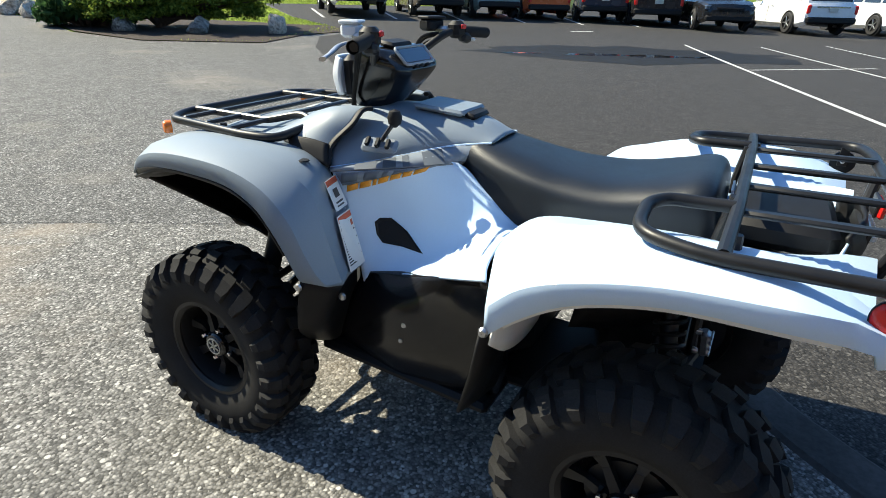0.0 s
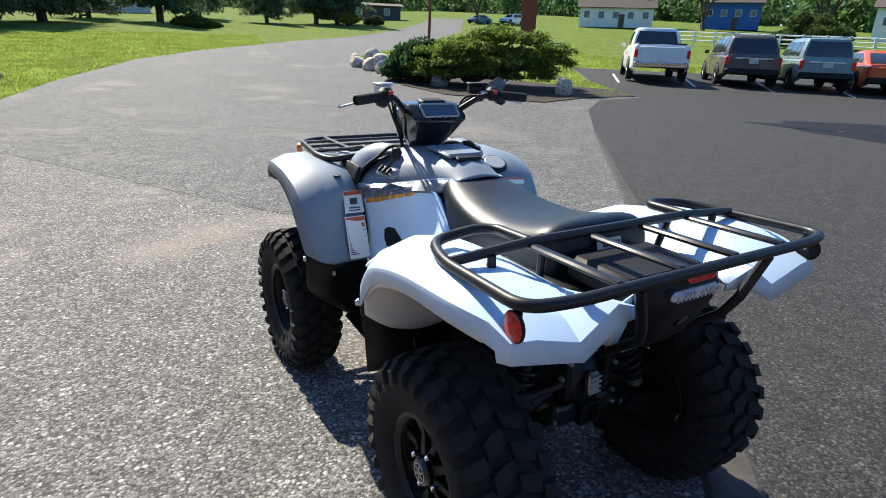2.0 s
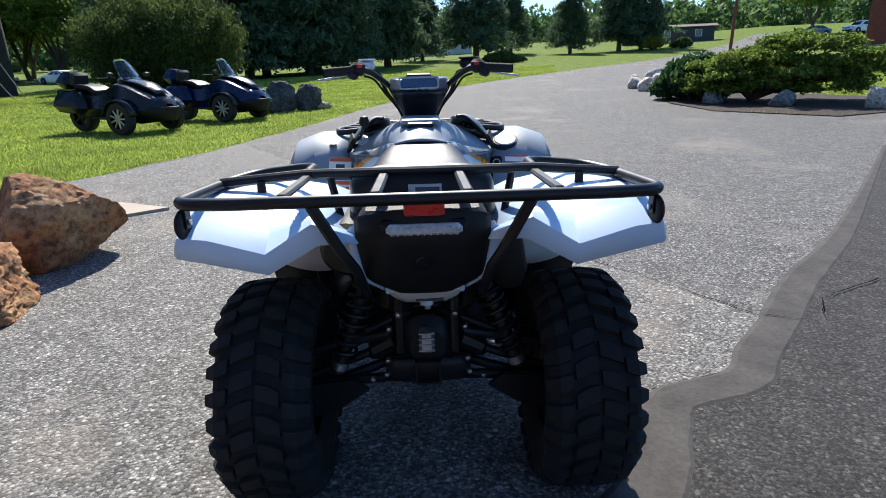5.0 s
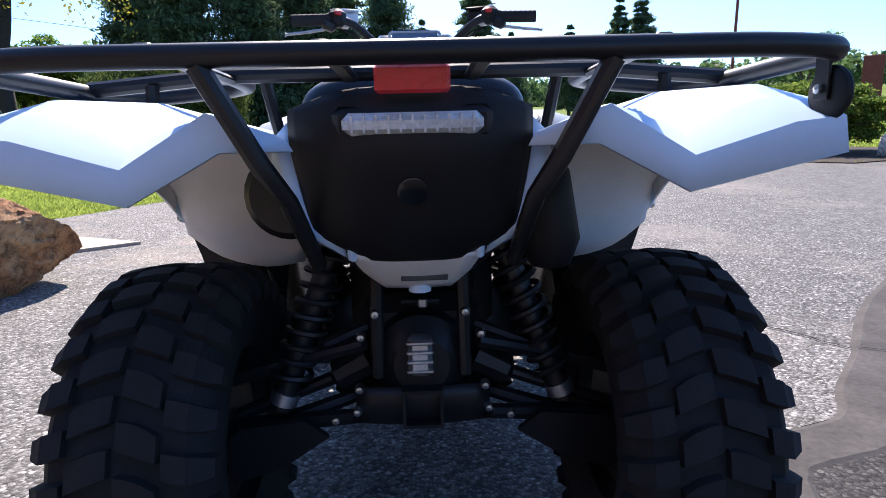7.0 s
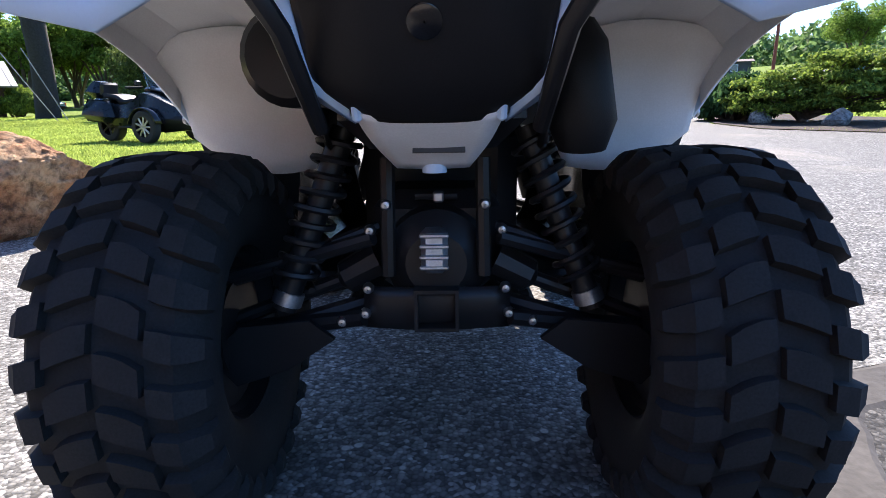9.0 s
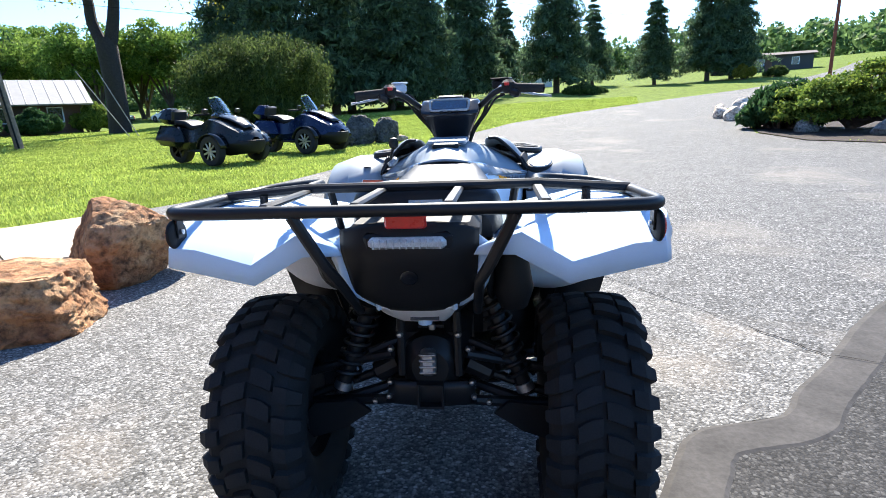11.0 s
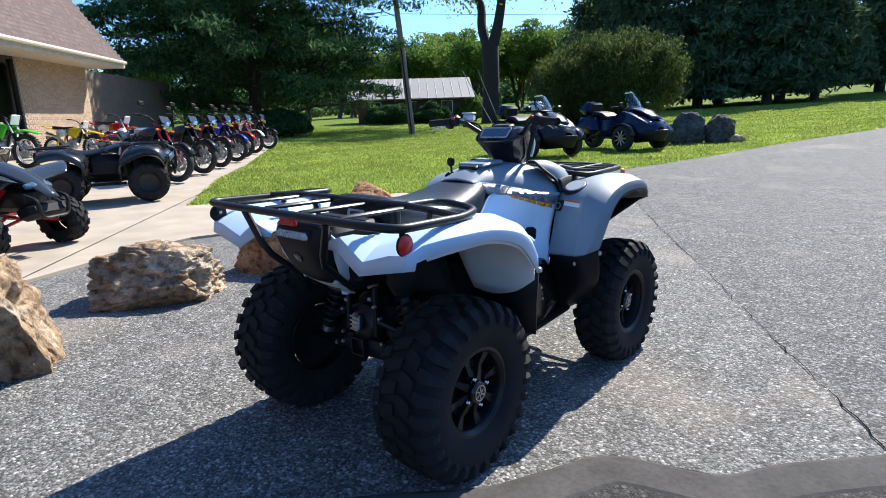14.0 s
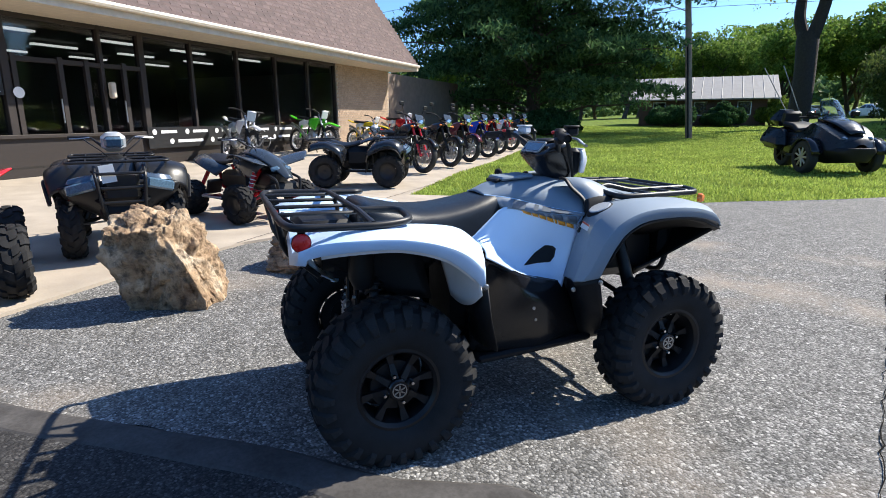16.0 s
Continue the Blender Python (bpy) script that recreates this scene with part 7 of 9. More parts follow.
def make_car(name, label, at, heading, color, L, W, H, belt, nose, cabin, roof, r=0.34, ground=0.2, truck=False, group="parked cars"):
    """A car about its middle, nose to +y. cabin: rear and front of the glass at the belt; roof: rear and front of the roof."""
    x, y = at
    car = thing(name, label, "car", group, pose(x, y, land(x, y) + 0.02, 0, 0, heading))
    h = W / 2
    tail, front = -L / 2, L / 2
    deck = belt if not truck else belt + 0.1
    wb = L * 0.295
    rows = []
    for yy, half, low, top in ((tail, h * 0.86, ground + 0.22, deck - 0.12), (tail + 0.06, h * 0.94, ground + 0.1, deck - 0.02), (tail + 0.5, h * 0.99, ground, deck), (-wb, h, ground, deck), (-L * 0.1, h, ground - 0.02, belt), (L * 0.12, h, ground - 0.02, belt - 0.01), (wb, h * 0.99, ground, belt - 0.03), (front - 0.45, h * 0.97, ground, nose), (front - 0.1, h * 0.88, ground + 0.08, nose - 0.1), (front, h * 0.72, ground + 0.2, nose - 0.28)):
        mid = (low + top) / 2
        rows.append([(-half * 0.90, yy, low), (-half, yy, low + 0.12), (-half * 1.01, yy, mid), (-half * 0.985, yy, top - 0.1), (-half * 0.90, yy, top), (0, yy, top + 0.03), (half * 0.90, yy, top), (half * 0.985, yy, top - 0.1), (half * 1.01, yy, mid), (half, yy, low + 0.12), (half * 0.90, yy, low)])
    s = Shape().grid(rows)
    n = len(rows[0])
    s.f.append(tuple(range(n)))
    s.f.append(tuple(reversed(range(len(s.v) - n, len(s.v)))))
    body = part("body", s, color, car, "painted body", sharp=28)
    # painted cabin shell with glass let into it
    t = h * 0.74
    c0, c1 = cabin
    r0, r1 = roof
    b, top = belt - 0.03, H - 0.05

    def level(f):
        bow = math.sin(0.5 * math.pi * f)
        return b + (top - b) * f, h * 0.93 + (t - h * 0.93) * (0.35 * f + 0.65 * f * f), c0 + (r0 - c0) * (0.6 * f + 0.4 * f * f), c1 + (r1 - c1) * (0.85 * f + 0.15 * f * f)

    def ring(f, grow=0.0):
        z, w, yr, yf = level(f)
        w, yr, yf = w + grow, yr - grow, yf + grow
        half = [(w * 0.55, yf - 0.01), (w * 0.90, yf - 0.10), (w, yf - 0.30), (w * 1.015, (yr + yf) / 2), (w, yr + 0.22), (w * 0.92, yr + 0.06), (w * 0.55, yr)]
        return [(x, y, z) for x, y in half] + [(-x, y, z) for x, y in reversed(half)]

    shell = Shape().grid([ring(k / 6) for k in range(7)] + [[(x * 0.9, y * 0.94 + 0.06 * (r0 + r1) / 2, H - 0.012) for x, y, z in ring(1.0)]], wrap=True)
    shell.f.append(tuple(range(len(shell.v) - 14, len(shell.v))))
    part("cabin", shell, color, car, "painted cabin and roof", sharp=40)
    cuts = [0.0, 0.47, 1.0] if truck or c1 - c0 < 2.6 else [0.0, 0.22, 0.58, 1.0]
    for sg in (-1, 1):
        for u0, u1 in zip(cuts, cuts[1:]):
            rows = []
            for f in (0.16, 0.34, 0.52, 0.7, 0.86):
                z, w, yr, yf = level(f)
                ya, yb = yr + 0.24, yf - 0.30
                rows.append([(sg * (w * (1.0 + 0.012 * math.sin(math.pi * u)) + 0.012), ya + (yb - ya) * u, z) for u in (u0 + 0.02, (u0 + u1) / 2, u1 - 0.02)])
            part("window", Shape().grid(rows if sg > 0 else [r[::-1] for r in rows]), CARGLASS, car, "dark tinted side window")
    for back in (True, False):
        rows = []
        for f in (0.14, 0.3, 0.46, 0.62, 0.76, 0.88):
            z, w, yr, yf = level(f)
            y = yr - 0.022 if back else yf + 0.012
            rows.append([(x * w, y + (0.05 * abs(x) ** 3 if back else -0.09 * abs(x) ** 3), z) for x in (-0.84, -0.5, 0, 0.5, 0.84)])
        part("window", Shape().grid(rows if back else [r[::-1] for r in rows]), CARGLASS, car, "dark rear window" if back else "windscreen")
    for sg in (-1, 1):
        mir = part("mirror", Shape().box((sg * (h + 0.09), c1 - 0.35, belt + 0.08), (0.18, 0.10, 0.15), (0, 0, 0), 0.03), color, car, "door mirror")
        part("tail_light", Shape().box((sg * h * 0.86, tail + 0.04, belt - 0.22), (0.16, 0.10, 0.30), (0, 0, -sg * 14), 0.03), REDLENS, car, "red tail light")
        part("head_light", Shape().box((sg * h * 0.72, front - 0.14, nose - 0.2), (0.34, 0.16, 0.16), (0, 0, sg * 22), 0.03), AMBERLIGHT, car, "clear head light")
        for yy in (-wb, wb):
            road_wheel(car, sg * (h - 0.058), yy, r, 0.235, sg)
            arch = Shape().tube([(sg * (h + 0.012), yy + (r + 0.045) * math.cos(a), r + (r + 0.045) * math.sin(a)) for a in (math.pi * k / 12 for k in range(13))], 0.02, 6)
            part("wheel_arch", arch, BLACKP, car)
            part("well", Shape().lathe([(0.01, sg * 0.012), (r + 0.045, sg * 0.012)], (sg * h * 1.0, yy, r), "x", 24), BLACKP, car)
        part("door_handle", Shape().box((sg * h * 1.015, -L * 0.03, belt - 0.14), (0.03, 0.18, 0.03), (0, 0, 0), 0.01), color, car)
        part("door_seam", Shape().box((sg * h * 1.006, L * 0.03, belt * 0.64), (0.01, 0.012, belt * 0.55)), GLOSSB, car, smooth=False)
    part("bumper", Shape().box((0, tail + 0.0, ground + 0.26), (W * 0.93, 0.16, 0.22), (0, 0, 0), 0.05), CHROME if truck else BLACKP, car, "rear bumper")
    part("bumper", Shape().box((0, front - 0.06, ground + 0.2), (W * 0.86, 0.16, 0.2), (0, 0, 0), 0.05), BLACKP, car, "front bumper")
    part("number_plate", Shape().box((0, tail - 0.05, ground + (0.32 if truck else 0.62)), (0.31, 0.02, 0.15)), PLATE, car, "plain number plate", smooth=False)
    part("grille", Shape().box((0, front - 0.03, nose - 0.28), (W * 0.5, 0.06, 0.18), (0, 0, 0), 0.03), BLACKP, car)
    if truck:
        part("bed", Shape().box((0, (tail + c0) / 2 + 0.05, deck - 0.02), (W * 0.80, c0 - tail - 0.25, 0.14)), BLACKP, car, "dark load bed", smooth=False)
        part("tailgate", Shape().box((0, tail - 0.012, deck - 0.36), (W * 0.78, 0.05, 0.56), (0, 0, 0), 0.02), color, car, "tailgate")
    else:
        part("hatch_strip", Shape().box((0, tail - 0.0, belt - 0.13), (W * 0.62, 0.05, 0.06), (0, 0, 0), 0.015), CHROME if H > 1.6 else color, car)
        if H > 1.6:
            for sg in (-1, 1):
                part("roof_rail", Shape().tube(bent([(sg * t * 0.92, r0 + 0.1, H - 0.02), (sg * t * 0.92, r0 + 0.2, H + 0.05), (sg * t * 0.92, r1 - 0.2, H + 0.05), (sg * t * 0.92, r1 - 0.1, H - 0.02)], 0.06), 0.018, 6), GLOSSB, car)
    return car


W_PAINT, TAUPE, SAGE = paint("white_paint", (0.78, 0.79, 0.8)), paint("taupe_paint", (0.105, 0.09, 0.078)), paint("sage_paint", (0.20, 0.27, 0.27))
O_PAINT, NAVY, BLK = paint("orange_paint", (0.62, 0.12, 0.03)), paint("navy_paint", (0.022, 0.03, 0.05)), paint("black_paint", (0.014, 0.015, 0.018))
HEAD = -46.0
make_car("pickup_truck", "white crew-cab pickup truck parked nose-in by the lawn", (18.6, 14.75), HEAD + 2, W_PAINT, 5.8, 2.03, 1.92, 1.18, 1.12, (-0.75, 1.45), (-0.55, 0.85), 0.40, 0.32, True)
SUV = dict(L=4.9, W=1.95, H=1.75, belt=1.08, nose=1.0, cabin=(-2.3, 1.25), roof=(-2.0, 0.45), r=0.37, ground=0.24)
make_car("suv", "taupe family SUV parked in the row", (20.9, 12.5), HEAD, TAUPE, **SUV)
make_car("suv", "sage green boxy SUV parked in the row", (22.3, 10.55), HEAD - 2, SAGE, L=4.45, W=1.8, H=1.76, belt=1.08, nose=1.02, cabin=(-2.1, 1.1), roof=(-1.95, 0.45), r=0.35, ground=0.25)
make_car("sedan", "orange sedan parked in the row", (24.2, 9.1), HEAD - 6, O_PAINT, L=4.85, W=1.85, H=1.45, belt=0.98, nose=0.82, cabin=(-2.0, 1.25), roof=(-0.95, 0.3), r=0.34, ground=0.18)
make_car("suv", "dark navy SUV parked in the row", (25.3, 6.75), HEAD - 16, NAVY, **SUV)
make_car("suv", "black SUV parked in the row", (25.7, 4.45), HEAD - 24, BLK, **SUV)
make_car("suv", "black SUV standing across the row", (25.3, 1.95), 112, BLK, **SUV)
make_car("suv", "white SUV parked beyond the marked bays", (26.8, -1.0), -61, W_PAINT, **SUV)
make_car("suv", "white SUV parked beyond the marked bays", (28.6, -3.9), -61, W_PAINT, **SUV)
make_car("suv", "white SUV parked beyond the marked bays", (29.4, -6.9), -63, W_PAINT, **SUV)
make_car("sedan", "pale car parked far off behind the lawn", (-44.5, 62.0), 70, SAGE, L=4.6, W=1.8, H=1.45, belt=0.95, nose=0.8, cabin=(-1.9, 1.2), roof=(-0.95, 0.3))
make_car("sedan", "white car parked far off behind the lawn", (-39.0, 64.0), 70, W_PAINT, L=4.6, W=1.8, H=1.45, belt=0.95, nose=0.8, cabin=(-1.9, 1.2), roof=(-0.95, 0.3))
make_car("sedan", "grey car far up the drive", (60, 88), 100, SAGE, L=4.6, W=1.8, H=1.45, belt=0.95, nose=0.8, cabin=(-1.9, 1.2), roof=(-0.95, 0.3))
make_car("suv", "white van far up the drive", (65, 85), 100, W_PAINT, **SUV)


# painted bay lines and the wet patch
def stripe(a, b, wide=0.10):
    n = 10
    strip("trim", [(a[0] + (b[0] - a[0]) * i / n, a[1] + (b[1] - a[1]) * i / n) for i in range(n + 1)], wide, 0.023, LINE, "worn white parking line", "line", 0, 3, 0.06)


stripe((16.6, 1.56), (5.2, -2.45), 0.08)
stripe((17.6, -0.32), (11.0, -2.9), 0.07)
stripe((11.45, -0.34), (13.6, -2.6), 0.07)
stripe((19.6, -2.0), (13.5, -4.0), 0.07)
stripe((18.2, 5.35), (19.0, 4.85), 0.13)
for k in range(7):
    ax, ay = 15.6 + 1.9 * k - 0.09 * k * k, 13.6 - 1.9 * k
    turn = radians(44 + 4 * k)
    stripe((ax, ay), (ax + 4.6 * math.sin(turn), ay + 4.6 * math.cos(turn)), 0.10)
WET = surface("wet_asphalt", (0.016, 0.016, 0.016), 0.7, spec=0.15, vary=0.3, scale=3, fine=70, bump=0.25, depth=0.003)
POOL = surface("puddle_water", (0.012, 0.013, 0.015), 0.03, vary=0.2, spec=0.9, bump=0.0)
rngw = random.Random(8)


def patch(name, centre, rx, ry, turn, lift, material, label, category):
    c, s = math.cos(radians(turn)), math.sin(radians(turn))
    out = []
    for k in range(26):
        a = 2 * math.pi * k / 26
        r = rngw.uniform(0.78, 1.1)
        x, y = rx * r * math.cos(a), ry * r * math.sin(a)
        out.append((centre[0] + x * c - y * s, centre[1] + x * s + y * c))
    return paving(name, out, lift, material, label, category, 1.0)


patch("pavement", (12.8, 2.2), 3.9, 1.95, -58, 0.021, WET, "dark damp patch on the car park asphalt", "damp asphalt")
for i, (x, y, rx, ry) in enumerate(((12.1, 2.85, 0.75, 0.22), (12.7, 1.75, 0.65, 0.30), (13.2, 0.85, 0.45, 0.18), (11.2, 4.3, 0.5, 0.12))):
    patch("puddle", (x, y), rx, ry, -55, 0.025, POOL, "small shallow puddle reflecting the sky", "puddle")


# three-wheeled touring motorcycles on the lawn
def make_trike(label, at, heading, color, rimmat):
    x, y = at
    tri = thing("three_wheeler", label, "motorcycle", "three-wheeled motorcycles on the lawn", pose(x, y, land(x, y) + 0.02, 0, 0, heading) @ Matrix.Diagonal((1.14, 1.16, 1.14, 1)))
    for sg in (-1, 1):
        road_wheel(tri, sg * 0.62, 0.80, 0.31, 0.17, sg, rimmat, 9)
        fend = [[(sg * 0.50, 0.80 + 0.36 * math.cos(a), 0.31 + 0.36 * math.sin(a)), (sg * 0.72, 0.80 + 0.36 * math.cos(a), 0.31 + 0.35 * math.sin(a))] for a in (math.pi * (0.05 + 0.9 * k / 10) for k in range(11))]
        part("fender", Shape().grid(fend), GLOSSB, tri, "black wheel fender", thick=0.02)
        part("suspension_arm", Shape().tube([(sg * 0.2, 0.75, 0.32), (sg * 0.58, 0.80, 0.31)], 0.03, 6), BLACKM, tri)
        part("saddlebag", Shape().box((sg * 0.36, -0.74, 0.62), (0.30, 0.90, 0.44), (-5, 0, 0), 0.13, 0.84), color, tri, "hard pannier")
        part("mirror", Shape().box((sg * 0.44, 0.52, 1.12), (0.16, 0.05, 0.10), (0, 0, 0), 0.02), GLOSSB, tri)
        part("handle_grip", Shape().tube([(sg * 0.14, 0.30, 1.06), (sg * 0.42, 0.14, 1.05)], 0.022, 8), RUBBER, tri)
        part("head_light", Shape().box((sg * 0.19, 1.24, 0.66), (0.20, 0.1, 0.09), (20, 0, sg * 25), 0.03), AMBERLIGHT, tri)
        part("footboard", Shape().box((sg * 0.36, 0.02, 0.30), (0.16, 0.44, 0.04), (0, 0, 0), 0.015), BLACKM, tri)
    road_wheel(tri, 0, -0.88, 0.32, 0.22, 1, BLACKM)
    body = []
    for yy, half, low, top in ((-1.2, 0.20, 0.50, 0.80), (-0.9, 0.32, 0.42, 0.86), (-0.5, 0.32, 0.32, 0.82), (-0.1, 0.32, 0.26, 0.80), (0.25, 0.36, 0.24, 0.94), (0.5, 0.46, 0.22, 1.0), (0.8, 0.52, 0.20, 0.95), (1.1, 0.48, 0.22, 0.82), (1.32, 0.34, 0.26, 0.68), (1.42, 0.16, 0.32, 0.56)):
        body.append([(-half * 0.6, yy, low), (-half, yy, low + 0.4 * (top - low)), (-half * 0.8, yy, top - 0.06), (-half * 0.3, yy, top), (half * 0.3, yy, top), (half * 0.8, yy, top - 0.06), (half, yy, low + 0.4 * (top - low)), (half * 0.6, yy, low)])
    part("body", Shape().grid(skin(body, 3, 1), wrap=True), color, tri, "painted fairing", sharp=22)
    part("lower_fairing", Shape().grid(skin([[(-0.30, 0.9, 0.20), (-0.53, 0.95, 0.42), (-0.50, 0.95, 0.50)], [(-0.18, 1.36, 0.24), (-0.26, 1.40, 0.40), (-0.22, 1.42, 0.50)], [(0.18, 1.36, 0.24), (0.26, 1.40, 0.40), (0.22, 1.42, 0.50)], [(0.30, 0.9, 0.20), (0.53, 0.95, 0.42), (0.50, 0.95, 0.50)]], 3, 3)), BLACKP, tri, "black lower grille", thick=0.03)
    part("hood_panel", Shape().grid(skin([[(-0.26, 0.55, 1.02), (0, 0.55, 1.05), (0.26, 0.55, 1.02)], [(-0.24, 0.95, 0.93), (0, 0.95, 0.97), (0.24, 0.95, 0.93)], [(-0.14, 1.28, 0.74), (0, 1.30, 0.77), (0.14, 1.28, 0.74)]], 3, 3)), GLOSSB, tri, "black hood panel", thick=0.02)
    seat = Shape().grid(skin([[(-0.2, 0.05, 0.80), (0, 0.05, 0.82), (0.2, 0.05, 0.80)], [(-0.24, -0.2, 0.78), (0, -0.2, 0.78), (0.24, -0.2, 0.78)], [(-0.22, -0.42, 0.88), (0, -0.42, 0.87), (0.22, -0.42, 0.88)], [(-0.22, -0.75, 0.92), (0, -0.75, 0.91), (0.22, -0.75, 0.92)]], 3, 3))
    part("seat", seat, BLACKP, tri, "black two-up seat", thick=0.10)
    part("backrest", Shape().box((0, -0.83, 1.05), (0.40, 0.10, 0.28), (-12, 0, 0), 0.04), VINYL, tri)
    part("top_case", Shape().box((0, -1.06, 1.05), (0.56, 0.46, 0.34), (-6, 0, 0), 0.12, 0.82), color, tri, "hard top case")
    screen = Shape().grid(skin([[(-0.24, 0.62, 0.96), (0, 0.70, 0.98), (0.24, 0.62, 0.96)], [(-0.24, 0.48, 1.18), (0, 0.56, 1.2), (0.24, 0.48, 1.18)], [(-0.17, 0.34, 1.40), (0, 0.40, 1.43), (0.17, 0.34, 1.40)]], 4, 4))
    part("windscreen", screen, clear_glass("windscreen", (0.75, 0.82, 0.85)), tri, "clear tall windscreen", thick=0.006)
    part("dash", Shape().box((0, 0.50, 1.00), (0.46, 0.24, 0.14), (0, 0, 0), 0.05), GLOSSB, tri)
    part("side_panel", Shape().box((0.0, 0.0, 0.52), (0.54, 0.5, 0.22), (0, 0, 0), 0.06), BLACKP, tri)
    return tri


make_trike("dark grey three-wheeled touring motorcycle on the lawn", (-7.15, 11.9), -112, surface("graphite_paint", (0.010, 0.012, 0.014), 0.3, vary=0.05, coat=0.1, spec=0.3), RIMALLOY)
make_trike("dark blue three-wheeled touring motorcycle on the lawn", (-5.75, 14.5), -112, surface("deep_blue_paint", (0.004, 0.011, 0.05), 0.25, vary=0.05, coat=0.1, spec=0.3), RIMALLOY)


# motorcycles in front of the shop
def spoke_wheel(bike, y, r, w, rimmat, knobbly=False):
    """A wire wheel with a blocky tyre and a brake disc."""
    tyre = part("wheel", Shape().lathe([(r - 0.085, -w * 0.36), (r - 0.05, -w * 0.5), (r - 0.02, -w * 0.46), (r, -w * 0.22), (r, w * 0.22), (r - 0.02, w * 0.46), (r - 0.05, w * 0.5), (r - 0.085, w * 0.36)], (0, y, r), "x", 36, closed=True), TYREWALL, bike, "black tyre")
    if knobbly:
        blocks = Shape()
        for k in range(30):
            a = 2 * math.pi * k / 30
            for sg in (-1, 1):
                b = a + sg * 0.05
                blocks.box((sg * w * 0.24, y + (r + 0.004) * math.cos(b), r + (r + 0.004) * math.sin(b)), (w * 0.34, 0.035, 0.022), (math.degrees(b) - 90, 0, 0))
        part("tread", blocks, TYREWALL, tyre, "blocky tread", smooth=False)
    part("rim", Shape().lathe([(r - 0.082, -w * 0.36), (r - 0.088, -w * 0.2), (r - 0.10, 0), (r - 0.088, w * 0.2), (r - 0.082, w * 0.36)], (0, y, r), "x", 36), rimmat, tyre)
    part("hub", Shape().lathe([(0.001, -0.06), (0.055, -0.06), (0.035, -0.02), (0.035, 0.02), (0.055, 0.06), (0.001, 0.06)], (0, y, r), "x", 14), ALLOY, tyre)
    for sg in (-1, 1):
        part("disc", Shape().lathe([(0.075, sg * 0.066), (0.135, sg * 0.066), (0.135, sg * 0.071), (0.075, sg * 0.071)], (0, y, r), "x", 24, closed=True), STEEL, tyre, "brake disc")
    for k in range(20):
        a = 2 * math.pi * k / 20
        part("spoke", Shape().tube([(0.045 * (-1) ** k, y + 0.045 * math.cos(a), r + 0.045 * math.sin(a)), (0, y + (r - 0.09) * math.cos(a + 0.3), r + (r - 0.09) * math.sin(a + 0.3))], 0.003, 3, caps=False), STEEL, tyre)
    return tyre


